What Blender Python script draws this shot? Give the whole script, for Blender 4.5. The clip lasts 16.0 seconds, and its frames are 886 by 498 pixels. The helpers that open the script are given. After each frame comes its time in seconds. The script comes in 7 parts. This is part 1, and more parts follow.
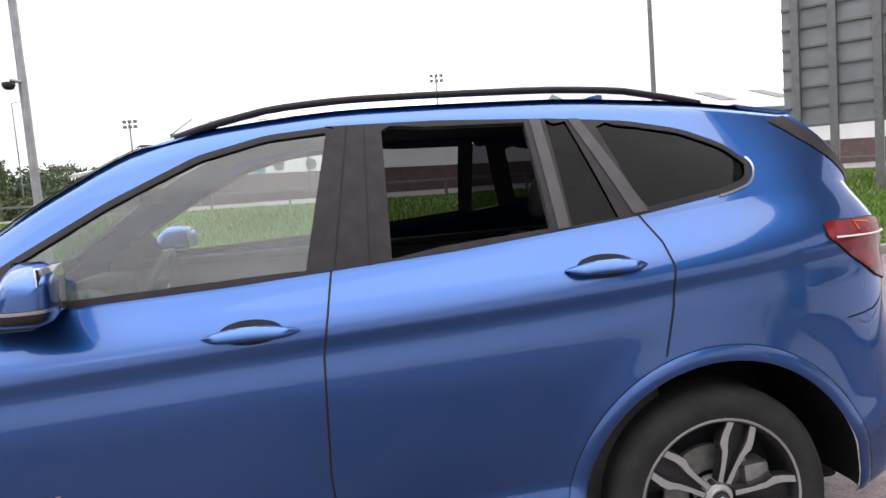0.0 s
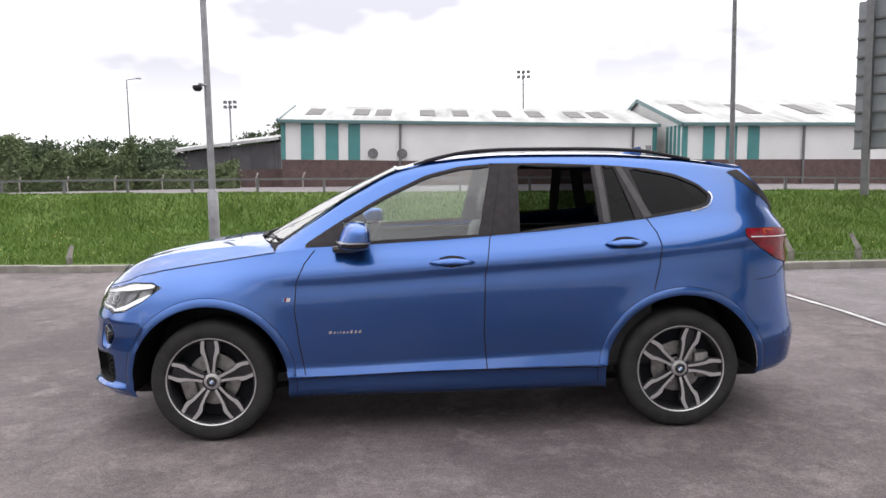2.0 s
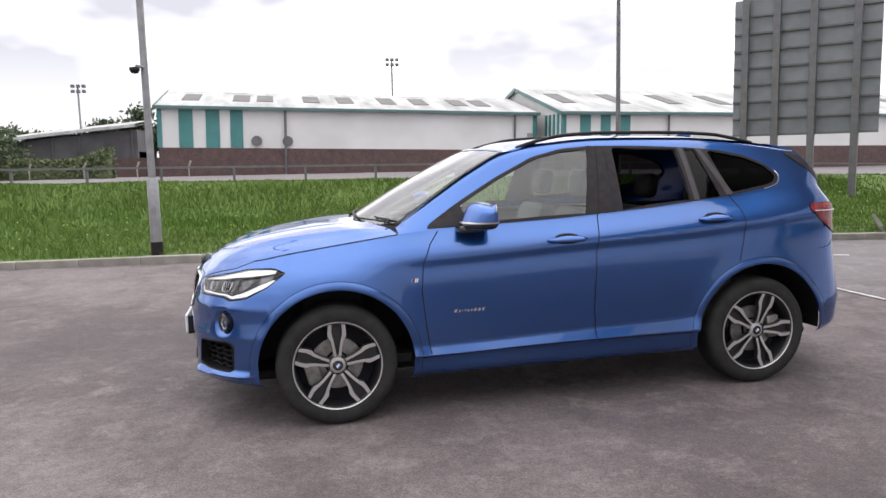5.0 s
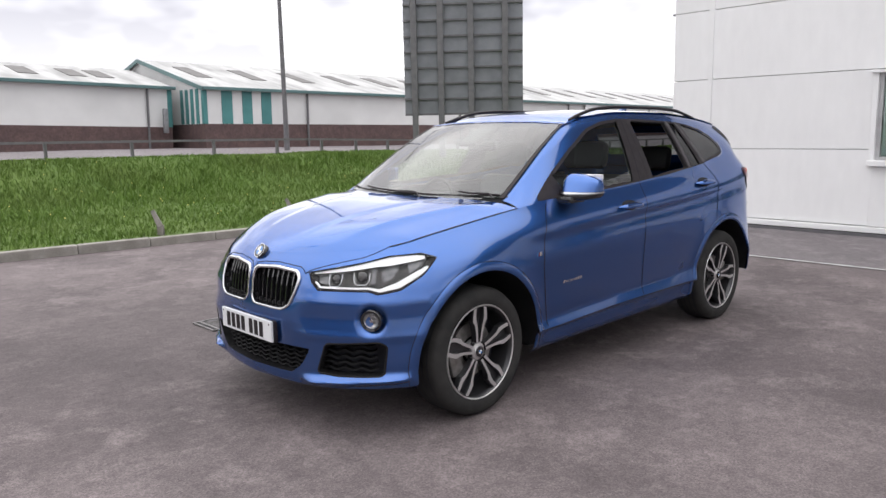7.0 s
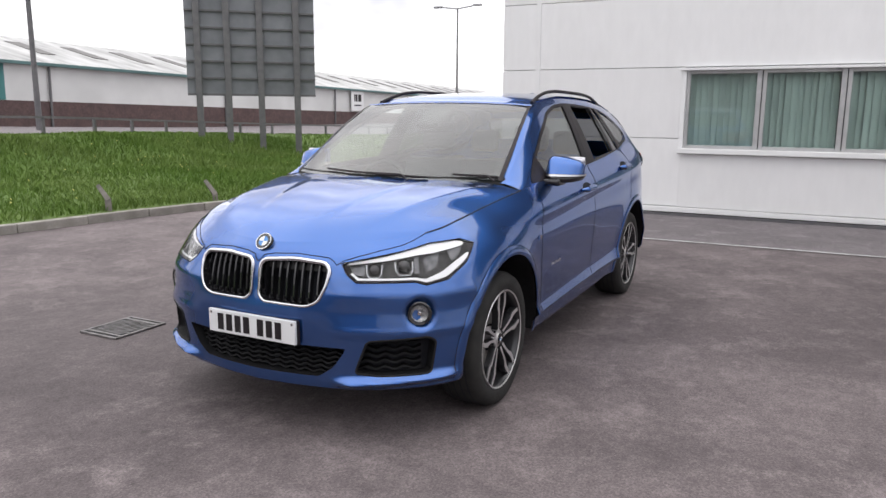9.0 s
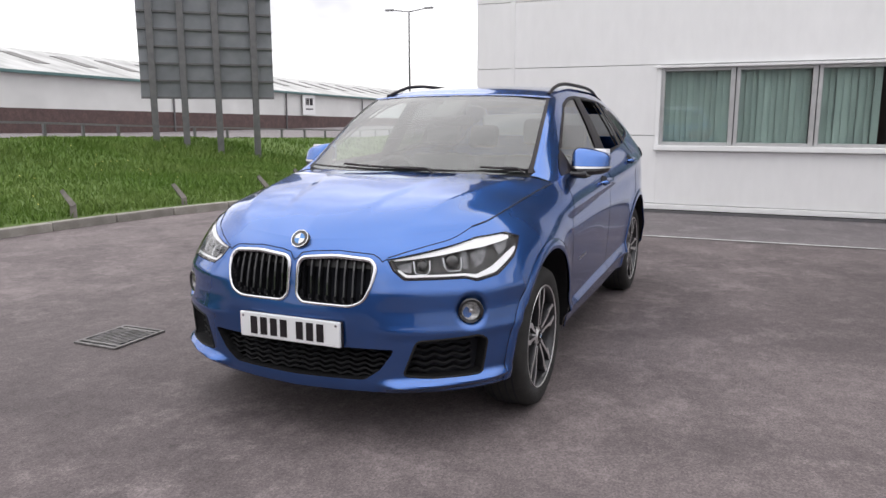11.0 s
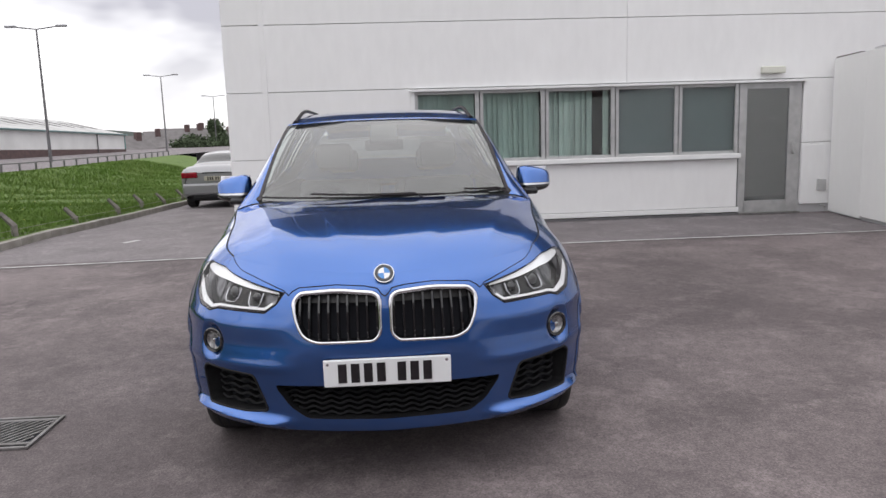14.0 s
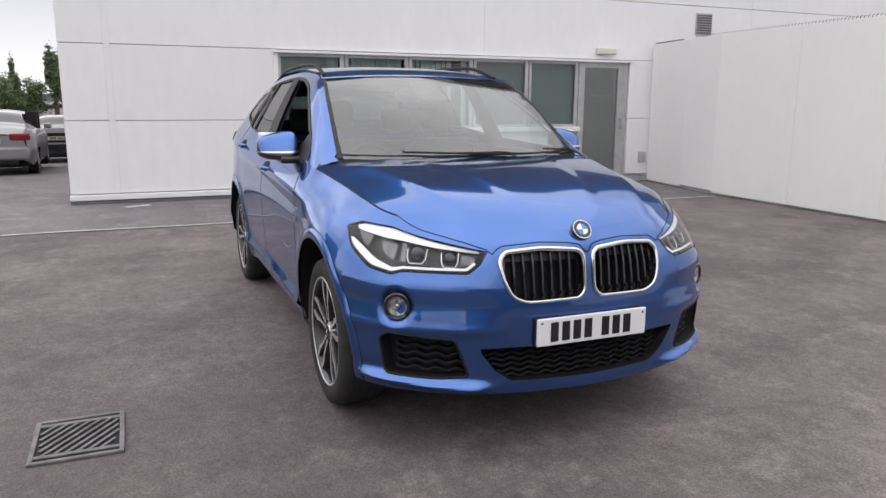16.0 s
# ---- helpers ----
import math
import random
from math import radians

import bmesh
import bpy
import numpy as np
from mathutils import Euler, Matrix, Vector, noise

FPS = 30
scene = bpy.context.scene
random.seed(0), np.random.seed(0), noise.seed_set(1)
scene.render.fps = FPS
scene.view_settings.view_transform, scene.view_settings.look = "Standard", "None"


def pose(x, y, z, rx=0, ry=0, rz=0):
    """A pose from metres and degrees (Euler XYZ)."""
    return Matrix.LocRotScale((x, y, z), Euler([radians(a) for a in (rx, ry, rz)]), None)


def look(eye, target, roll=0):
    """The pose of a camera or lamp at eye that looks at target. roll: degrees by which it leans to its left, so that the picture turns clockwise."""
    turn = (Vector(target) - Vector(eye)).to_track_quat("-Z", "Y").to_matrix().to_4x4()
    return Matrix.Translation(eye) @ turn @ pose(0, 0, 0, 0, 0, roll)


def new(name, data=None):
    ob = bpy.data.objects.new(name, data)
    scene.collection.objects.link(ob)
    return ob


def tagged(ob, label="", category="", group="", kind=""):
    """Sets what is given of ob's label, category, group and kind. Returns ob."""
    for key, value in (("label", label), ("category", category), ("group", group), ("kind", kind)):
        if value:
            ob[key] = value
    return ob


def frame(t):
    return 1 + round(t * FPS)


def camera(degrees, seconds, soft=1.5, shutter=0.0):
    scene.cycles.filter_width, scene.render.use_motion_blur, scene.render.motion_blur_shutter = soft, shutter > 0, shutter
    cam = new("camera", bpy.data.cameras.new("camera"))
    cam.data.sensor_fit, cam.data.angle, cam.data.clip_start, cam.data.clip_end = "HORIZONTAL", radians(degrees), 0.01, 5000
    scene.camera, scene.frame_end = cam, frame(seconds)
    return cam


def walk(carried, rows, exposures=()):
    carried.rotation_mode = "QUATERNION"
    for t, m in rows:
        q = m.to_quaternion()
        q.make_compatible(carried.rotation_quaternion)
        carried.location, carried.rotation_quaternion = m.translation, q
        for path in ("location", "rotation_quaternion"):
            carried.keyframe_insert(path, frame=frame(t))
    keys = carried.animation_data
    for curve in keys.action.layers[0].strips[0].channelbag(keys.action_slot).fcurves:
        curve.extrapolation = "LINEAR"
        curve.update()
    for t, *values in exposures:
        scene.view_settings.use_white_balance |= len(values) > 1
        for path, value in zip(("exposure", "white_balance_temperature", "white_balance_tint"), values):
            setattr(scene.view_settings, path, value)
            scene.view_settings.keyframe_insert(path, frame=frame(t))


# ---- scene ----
cam = camera(61.8, 16.0)
PATH = [
    (0, (0.289, -2.856, 1.359), (0.558, -0.883, 1.169), -4.5),
    (0.5, (0.231, -3.489, 1.38), (0.376, -1.499, 1.235), -3.6),
    (1, (0.165, -4.105, 1.401), (0.26, -2.121, 1.167), -3.8),
    (1.5, (0.029, -4.638, 1.46), (0.135, -2.647, 1.297), -1.6),
    (2, (-0.162, -4.978, 1.485), (-0.092, -2.989, 1.282), -1.1),
    (2.5, (-0.266, -5.062, 1.509), (-0.094, -3.08, 1.304), -0.5),
    (3, (-0.256, -5.063, 1.519), (-0.121, -3.077, 1.321), -0.7),
    (3.5, (-0.269, -5.062, 1.516), (-0.151, -3.075, 1.319), -0.6),
    (4, (-0.465, -5.083, 1.51), (-0.346, -3.097, 1.306), -1.0),
    (4.5, (-0.954, -5.122, 1.496), (-0.707, -3.152, 1.253), -1.7),
    (4.7, (-1.222, -5.075, 1.481), (-0.907, -3.115, 1.238), -1.5),
    (6.8, (-3.874, -3.62, 1.503), (-2.573, -2.134, 1.184), -1.8),
    (7, (-4.049, -3.445, 1.504), (-2.687, -2.016, 1.181), -1.2),
    (7.5, (-4.379, -2.999, 1.486), (-2.865, -1.735, 1.153), -0.9),
    (8, (-4.555, -2.569, 1.479), (-2.958, -1.418, 1.127), -0.9),
    (8.5, (-4.689, -2.292, 1.485), (-2.978, -1.32, 1.128), -0.1),
    (8.7, (-4.686, -2.267, 1.481), (-2.95, -1.343, 1.118), 0.4),
    (10.8, (-4.687, -1.981, 1.419), (-2.905, -1.145, 1.065), 0.1),
    (11, (-4.742, -1.81, 1.407), (-2.934, -1.032, 1.053), -0.1),
    (11.5, (-4.875, -1.293, 1.405), (-2.996, -0.708, 1.048), 0.3),
    (12, (-4.98, -0.755, 1.404), (-3.042, -0.412, 1.048), -0.3),
    (12.5, (-4.986, -0.349, 1.426), (-3.023, -0.213, 1.071), -0.6),
    (13, (-5.05, -0.152, 1.439), (-3.083, -0.226, 1.087), -0.8),
    (13.5, (-5.011, -0.11, 1.436), (-3.04, -0.198, 1.103), -1.9),
    (14, (-5.032, -0.062, 1.436), (-3.06, -0.182, 1.128), -1.8),
    (14.5, (-4.959, 0.239, 1.383), (-2.998, -0.007, 1.078), -1.3),
    (15, (-4.837, 0.763, 1.398), (-2.906, 0.386, 1.041), -1.2),
    (15.5, (-4.684, 1.247, 1.364), (-2.798, 0.694, 0.997), -0.5),
    (16, (-4.572, 1.645, 1.384), (-2.763, 0.884, 0.995), 0.3),
]
walk(cam, [(t, look(eye, target, roll)) for t, eye, target, roll in PATH], [(0, 0.62), (1.5, 0.4), (3.5, 0.25), (4.7, 0.25), (7, 0.2), (8.5, 0.1), (11, 0.1), (12.5, -0.02), (13.5, -0.1), (16, 0.03)])

# ---- world and light ----
SKY_FROM = radians(28)


def make_world():
    w = bpy.data.worlds.new("overcast_sky")
    scene.world = w
    w.use_nodes = True
    nt = w.node_tree
    nt.nodes.clear()
    n = nt.nodes.new
    out, bg = n("ShaderNodeOutputWorld"), n("ShaderNodeBackground")
    sky = n("ShaderNodeTexSky")
    sky.sky_type, sky.sun_disc = "NISHITA", False
    sky.sun_elevation, sky.sun_rotation = radians(48), SKY_FROM
    co, mp = n("ShaderNodeTexCoord"), n("ShaderNodeMapping")
    mp.inputs["Scale"].default_value = (1.5, 1.5, 3.4)
    mp.inputs["Location"].default_value = (2.3, 1.15, 0.6)
    nz = n("ShaderNodeTexNoise")
    nz.inputs["Scale"].default_value, nz.inputs["Detail"].default_value = 2.0, 4
    nz.inputs["Roughness"].default_value = 0.55
    ramp = n("ShaderNodeValToRGB")
    ramp.color_ramp.elements[0].position, ramp.color_ramp.elements[0].color = 0.455, (0.5, 0.485, 0.535, 1)
    ramp.color_ramp.elements[1].position, ramp.color_ramp.elements[1].color = 0.68, (1.3, 1.28, 1.29, 1)
    tint = n("ShaderNodeMix")
    tint.data_type, tint.blend_type = "RGBA", "MULTIPLY"
    tint.inputs[0].default_value = 1.0
    tint.inputs[7].default_value = (0.1, 0.1, 0.1, 1)
    mix = n("ShaderNodeMix")
    mix.data_type = "RGBA"
    mix.inputs[0].default_value = 0.92
    L = nt.links.new
    L(co.outputs["Generated"], mp.inputs["Vector"])
    L(mp.outputs[0], nz.inputs["Vector"])
    L(nz.outputs["Fac"], ramp.inputs["Fac"])
    L(sky.outputs[0], tint.inputs[6])
    L(tint.outputs[2], mix.inputs[6])
    # low down and overhead the cloud is a more even pale grey
    low, pale = n("ShaderNodeMapRange"), n("ShaderNodeMix")
    for k, v in zip((1, 2, 3, 4), (0.0, 0.15, 0.6, 0.0)):
        low.inputs[k].default_value = v
    pale.data_type = "RGBA"
    pale.inputs[7].default_value = (1.2, 1.19, 1.21, 1)
    L(ramp.outputs[0], pale.inputs[6])
    high, most = n("ShaderNodeMapRange"), n("ShaderNodeMath")
    for k, v in zip((1, 2, 3, 4), (0.35, 0.7, 0.0, 0.7)):
        high.inputs[k].default_value = v
    most.operation = "MAXIMUM"
    L(low.outputs[0], most.inputs[0])
    L(high.outputs[0], most.inputs[1])
    L(most.outputs[0], pale.inputs[0])
    L(pale.outputs[2], mix.inputs[7])
    # an overcast sky is brighter overhead than at the horizon
    sep, mr, mul = n("ShaderNodeSeparateXYZ"), n("ShaderNodeMapRange"), n("ShaderNodeMix")
    mr.inputs[1].default_value, mr.inputs[2].default_value = 0.0, 1.0
    mr.inputs[3].default_value, mr.inputs[4].default_value = 1.0, 1.5
    mul.data_type, mul.blend_type = "RGBA", "MULTIPLY"
    mul.inputs[0].default_value = 1.0
    L(co.outputs["Generated"], sep.inputs[0])
    L(sep.outputs["Z"], mr.inputs[0])
    L(sep.outputs["Z"], low.inputs[0])
    L(sep.outputs["Z"], high.inputs[0])
    L(mix.outputs[2], mul.inputs[6])
    L(mr.outputs[0], mul.inputs[7])
    L(mul.outputs[2], bg.inputs["Color"])
    bg.inputs["Strength"].default_value = 1.24
    L(bg.outputs[0], out.inputs[0])


make_world()
sun = new("sun", bpy.data.lights.new("sun", "SUN"))
sun.data.energy, sun.data.angle, sun.data.color = 1.1, radians(150), (1.0, 0.96, 0.9)
sun.matrix_basis = look((0, 0, 0), (math.sin(SKY_FROM) * -0.67, math.cos(SKY_FROM) * -0.67, -0.74))

# ---- materials ----


def material(name, colour, rough=0.6, metal=0.0, second=None, scale=4.0, detail=8.0, bump=0.0, bump_scale=60.0,
             coat=0.0, emit=0.0, vary=0.0, spec=0.5, lo=0.35, hi=0.65, stretch=None, fine=0.0, fine_scale=150.0, mid=0.0, mid_scale=10.0):
    m = bpy.data.materials.new(name)
    m.use_nodes = True
    nt = m.node_tree
    b = nt.nodes["Principled BSDF"]
    n, L = nt.nodes.new, nt.links.new
    b.inputs["Roughness"].default_value, b.inputs["Metallic"].default_value = rough, metal
    b.inputs["Specular IOR Level"].default_value = spec
    b.inputs["Coat Weight"].default_value, b.inputs["Coat Roughness"].default_value = coat, 0.03
    co = n("ShaderNodeTexCoord").outputs["Object"]
    if stretch:
        mp = n("ShaderNodeMapping")
        mp.inputs["Scale"].default_value = stretch
        L(co, mp.inputs["Vector"])
        co = mp.outputs[0]
    rgb = n("ShaderNodeRGB")
    rgb.outputs[0].default_value = (*colour, 1)
    out = rgb.outputs[0]
    if second:
        nz = n("ShaderNodeTexNoise")
        nz.inputs["Scale"].default_value, nz.inputs["Detail"].default_value = scale, detail
        L(co, nz.inputs["Vector"])
        mr = n("ShaderNodeMapRange")
        mr.inputs[1].default_value, mr.inputs[2].default_value = lo, hi
        L(nz.outputs["Fac"], mr.inputs[0])
        mx = n("ShaderNodeMix")
        mx.data_type = "RGBA"
        L(mr.outputs[0], mx.inputs[0])
        L(out, mx.inputs[6])
        mx.inputs[7].default_value = (*second, 1)
        out = mx.outputs[2]
    for amount, size in ((mid, mid_scale), (fine, fine_scale)):
        if not amount:
            continue
        nf = n("ShaderNodeTexNoise")
        nf.inputs["Scale"].default_value, nf.inputs["Detail"].default_value = size, 3
        L(co, nf.inputs["Vector"])
        mr = n("ShaderNodeMapRange")
        mr.inputs[1].default_value, mr.inputs[2].default_value = 0.3, 0.7
        mr.inputs[3].default_value, mr.inputs[4].default_value = 1 - amount, 1 + amount
        L(nf.outputs["Fac"], mr.inputs[0])
        hsv = n("ShaderNodeHueSaturation")
        L(mr.outputs[0], hsv.inputs["Value"])
        L(out, hsv.inputs["Color"])
        out = hsv.outputs[0]
    if vary:
        oi = n("ShaderNodeObjectInfo")
        mr = n("ShaderNodeMapRange")
        mr.inputs[3].default_value, mr.inputs[4].default_value = 1 - vary, 1 + vary
        L(oi.outputs["Random"], mr.inputs[0])
        hsv = n("ShaderNodeHueSaturation")
        L(mr.outputs[0], hsv.inputs["Value"])
        L(out, hsv.inputs["Color"])
        out = hsv.outputs[0]
    L(out, b.inputs["Base Color"])
    if emit:
        L(out, b.inputs["Emission Color"])
        b.inputs["Emission Strength"].default_value = emit
    if bump:
        nb = n("ShaderNodeTexNoise")
        nb.inputs["Scale"].default_value, nb.inputs["Detail"].default_value = bump_scale, 4
        L(co, nb.inputs["Vector"])
        bp = n("ShaderNodeBump")
        bp.inputs["Strength"].default_value, bp.inputs["Distance"].default_value = bump, 0.01
        L(nb.outputs["Fac"], bp.inputs["Height"])
        L(bp.outputs[0], b.inputs["Normal"])
    return m


def glass(name, tint, clear=0.85, rough=0.02, f0=0.08):
    """Thin pane: tinted see-through with a mirror sheen that grows towards grazing angles."""
    m = bpy.data.materials.new(name)
    m.use_nodes = True
    nt = m.node_tree
    nt.nodes.clear()
    n, L = nt.nodes.new, nt.links.new
    out, mix = n("ShaderNodeOutputMaterial"), n("ShaderNodeMixShader")
    tr, gl, lw = n("ShaderNodeBsdfTransparent"), n("ShaderNodeBsdfGlossy"), n("ShaderNodeLayerWeight")
    tr.inputs[0].default_value = (*[c * clear for c in tint], 1)
    gl.inputs["Roughness"].default_value = rough
    lw.inputs["Blend"].default_value = 0.5
    pw, ma = n("ShaderNodeMath"), n("ShaderNodeMath")
    pw.operation, ma.operation = "POWER", "MULTIPLY_ADD"
    pw.inputs[1].default_value = 4.0
    ma.inputs[1].default_value, ma.inputs[2].default_value = 1 - f0, f0
    L(lw.outputs["Facing"], pw.inputs[0])
    L(pw.outputs[0], ma.inputs[0])
    L(ma.outputs[0], mix.inputs[0])
    L(tr.outputs[0], mix.inputs[1])
    L(gl.outputs[0], mix.inputs[2])
    L(mix.outputs[0], out.inputs[0])
    return m


M = {}
M["paint"] = material("blue_metallic_paint", (0.023, 0.098, 0.335), 0.36, 0.96, coat=1.0, fine=0.06, fine_scale=900, spec=0.6)
M["paint"].node_tree.nodes["Principled BSDF"].inputs["Specular Tint"].default_value = (0.5, 0.6, 0.9, 1)
M["paint"].node_tree.nodes["Principled BSDF"].inputs["Coat IOR"].default_value = 1.66
# metal flake spreads the light when faced and gathers it at grazing angles
_t = M["paint"].node_tree
_w, _r = _t.nodes.new("ShaderNodeLayerWeight"), _t.nodes.new("ShaderNodeMapRange")
_w.inputs["Blend"].default_value = 0.5
_r.inputs[3].default_value, _r.inputs[4].default_value = 0.36, 0.2
_t.links.new(_w.outputs["Facing"], _r.inputs[0])
_t.links.new(_r.outputs[0], _t.nodes["Principled BSDF"].inputs["Roughness"])
M["black_gloss"] = material("black_gloss_trim", (0.012, 0.012, 0.014), 0.12, coat=0.5)
M["black_satin"] = material("black_satin_trim", (0.017, 0.014, 0.016), 0.45, second=(0.025, 0.021, 0.024), scale=20, spec=0.2)
M["plastic"] = material("dark_grained_plastic", (0.008, 0.008, 0.009), 0.65, spec=0.25, second=(0.013, 0.013, 0.014), scale=30, bump=0.2, bump_scale=400)
M["rib"] = material("black_mesh_plastic", (0.006, 0.006, 0.007), 0.6, spec=0.15, second=(0.009, 0.009, 0.01), scale=30)
# near-black for seams, also painted in for the shaded depth behind openings
M["gap"] = material("shadow_gap", (0.004, 0.005, 0.01), 0.8)
M["chrome"] = material("polished_chrome", (0.68, 0.68, 0.7), 0.1, 1.0)
M["satin_metal"] = material("satin_aluminium", (0.55, 0.55, 0.57), 0.3, 1.0)
M["rubber"] = material("tyre_rubber", (0.02, 0.02, 0.02), 0.8, spec=0.3, second=(0.032, 0.031, 0.03), scale=14, bump=0.15, bump_scale=200)
M["rim_dark"] = material("dark_grey_rim_paint", (0.03, 0.03, 0.033), 0.35, 0.4, coat=0.4)
M["rim_face"] = material("machined_rim_face", (0.56, 0.55, 0.55), 0.3, 0.65, fine=0.08, fine_scale=300)
M["disc"] = material("brake_disc_steel", (0.34, 0.33, 0.32), 0.4, 0.7, second=(0.22, 0.21, 0.2), scale=30)
M["interior"] = material("dark_cabin_fabric", (0.018, 0.018, 0.02), 0.8, second=(0.03, 0.03, 0.032), scale=25)
M["leather"] = material("black_leather", (0.022, 0.021, 0.022), 0.5, bump=0.2, bump_scale=250)
M["glass_clear"] = glass("clear_car_glass", (0.84, 0.95, 0.9), 0.92, rough=0.0, f0=0.1)
M["glass_screen"] = glass("windscreen_glass", (0.8, 0.92, 0.88), 0.74, rough=0.0, f0=0.135)
M["glass_dark"] = glass("privacy_glass", (0.25, 0.26, 0.29), 0.2, f0=0.012)
M["glass_mid"] = glass("tinted_rear_glass", (0.7, 0.72, 0.74), 0.32, f0=0.05)
M["lens"] = glass("clear_lamp_lens", (1, 1, 1), 0.97, f0=0.025)
M["red_lens"] = material("red_lamp_plastic", (0.26, 0.005, 0.016), 0.2, coat=0.3, spec=0.3, second=(0.14, 0.002, 0.009), scale=18)
M["white_enamel"] = material("white_enamel", (0.8, 0.8, 0.8), 0.3)
M["plate"] = material("white_number_plate", (0.74, 0.75, 0.76), 0.35)
M["badge_blue"] = material("badge_blue", (0.05, 0.22, 0.55), 0.25, coat=0.5)
M["lamp_inner"] = material("lamp_reflector", (0.62, 0.63, 0.66), 0.16, 0.9)
M["drl"] = material("white_light_guide", (0.85, 0.86, 0.88), 0.25, spec=0.8)

M["lamp_dark"] = material("dark_lamp_inside", (0.045, 0.044, 0.043), 0.35, second=(0.02, 0.02, 0.02), scale=30, spec=0.3)
M["lamp_shell"] = material("grey_lamp_shell", (0.2, 0.2, 0.21), 0.3, 0.7, second=(0.08, 0.08, 0.085), scale=25)
M["fog_bowl"] = material("fog_lamp_reflector", (0.5, 0.5, 0.5), 0.3, 0.6, second=(0.12, 0.12, 0.125), scale=70)


def asphalt(name, pale, deep, stain, grain=0.33, dark_patches=()):
    """Worn asphalt: broad tone, dark blotches, pale scuffs, stones of two sizes."""
    m = bpy.data.materials.new(name)
    m.use_nodes = True
    nt = m.node_tree
    b = nt.nodes["Principled BSDF"]
    n, L = nt.nodes.new, nt.links.new
    b.inputs["Roughness"].default_value, b.inputs["Specular IOR Level"].default_value = 0.85, 0.35
    co = n("ShaderNodeTexCoord").outputs["Object"]

    def noise(scale, detail, rough, dist, lo, hi, a=0.0, z=1.0):
        t = n("ShaderNodeTexNoise")
        t.inputs["Scale"].default_value, t.inputs["Detail"].default_value = scale, detail
        t.inputs["Roughness"].default_value, t.inputs["Distortion"].default_value = rough, dist
        L(co, t.inputs["Vector"])
        r = n("ShaderNodeMapRange")
        for k, v in zip((1, 2, 3, 4), (lo, hi, a, z)):
            r.inputs[k].default_value = v
        L(t.outputs["Fac"], r.inputs[0])
        return r.outputs[0]

    def mix(fac, a, c):
        x = n("ShaderNodeMix")
        x.data_type = "RGBA"
        L(fac, x.inputs[0])
        if isinstance(a, tuple):
            x.inputs[6].default_value = (*a, 1)
        else:
            L(a, x.inputs[6])
        x.inputs[7].default_value = (*c, 1)
        return x.outputs[2]

    def scale(col, f):
        h = n("ShaderNodeHueSaturation")
        L(f, h.inputs["Value"])
        L(col, h.inputs["Color"])
        return h.outputs[0]

    out = mix(noise(0.28, 5, 0.6, 0.3, 0.36, 0.64), pale, deep)
    out = mix(noise(0.9, 12, 0.72, 0.25, 0.47, 0.62, 0, 0.65), out, stain)
    out = mix(noise(2.2, 12, 0.78, 0.2, 0.5, 0.66, 0, 0.7), out, tuple(c * 1.35 for c in pale))
    for cx, cy, rx, ry, much in dark_patches:
        # darker patches with frayed edges: drain run-off, and a long one beside the car
        mp = n("ShaderNodeMapping")
        mp.inputs["Location"].default_value = (-cx / rx, -cy / ry, 0)
        mp.inputs["Scale"].default_value = (1 / rx, 1 / ry, 0)
        L(co, mp.inputs["Vector"])
        ln = n("ShaderNodeVectorMath")
        ln.operation = "LENGTH"
        L(mp.outputs[0], ln.inputs[0])
        ad = n("ShaderNodeMath")
        ad.operation = "ADD"
        L(ln.outputs["Value"], ad.inputs[0])
        L(noise(1.6, 8, 0.65, 0.3, 0.3, 0.7, -0.4, 0.4), ad.inputs[1])
        r0 = n("ShaderNodeMapRange")
        for k, v in zip((1, 2, 3, 4), (0.35, 1.1, much, 0.0)):
            r0.inputs[k].default_value = v
        L(ad.outputs[0], r0.inputs[0])
        out = mix(r0.outputs[0], out, stain)
    out = scale(out, noise(14, 5, 0.7, 0.0, 0.3, 0.7, 0.82, 1.18))
    out = scale(out, noise(105, 3, 0.6, 0.0, 0.3, 0.7, 1 - grain, 1 + grain))
    v = n("ShaderNodeTexVoronoi")
    v.inputs["Scale"].default_value = 120
    L(co, v.inputs["Vector"])
    r = n("ShaderNodeMapRange")
    for k, q in zip((1, 2, 3, 4), (0.0, 1.0, 0.78, 1.22)):
        r.inputs[k].default_value = q
    sp = n("ShaderNodeSeparateColor")
    L(v.outputs["Color"], sp.inputs[0])
    L(sp.outputs[0], r.inputs[0])
    out = scale(out, r.outputs[0])
    L(out, b.inputs["Base Color"])
    bp = n("ShaderNodeBump")
    bp.inputs["Strength"].default_value, bp.inputs["Distance"].default_value = 0.3, 0.005
    L(v.outputs["Distance"], bp.inputs["Height"])
    L(bp.outputs[0], b.inputs["Normal"])
    return m


M["asphalt"] = asphalt("worn_asphalt", (0.172, 0.145, 0.146), (0.108, 0.089, 0.091), (0.07, 0.058, 0.06), 0.2, dark_patches=((-2.2, 2.0, 3.2, 1.7, 0.6), (1.6, -2.9, 3.2, 0.9, 0.4)))
M["asphalt_old"] = asphalt("pale_worn_asphalt", (0.185, 0.167, 0.172), (0.15, 0.134, 0.139), (0.115, 0.102, 0.106), 0.25)
M["line"] = material("worn_white_line_paint", (0.55, 0.54, 0.535), 0.7, second=(0.34, 0.33, 0.325), scale=9, fine=0.25)
M["grass_soil"] = material("grass_ground", (0.07, 0.127, 0.017), 0.95, second=(0.095, 0.148, 0.027), scale=0.8, bump=0.8, bump_scale=18, fine=0.3, fine_scale=30)
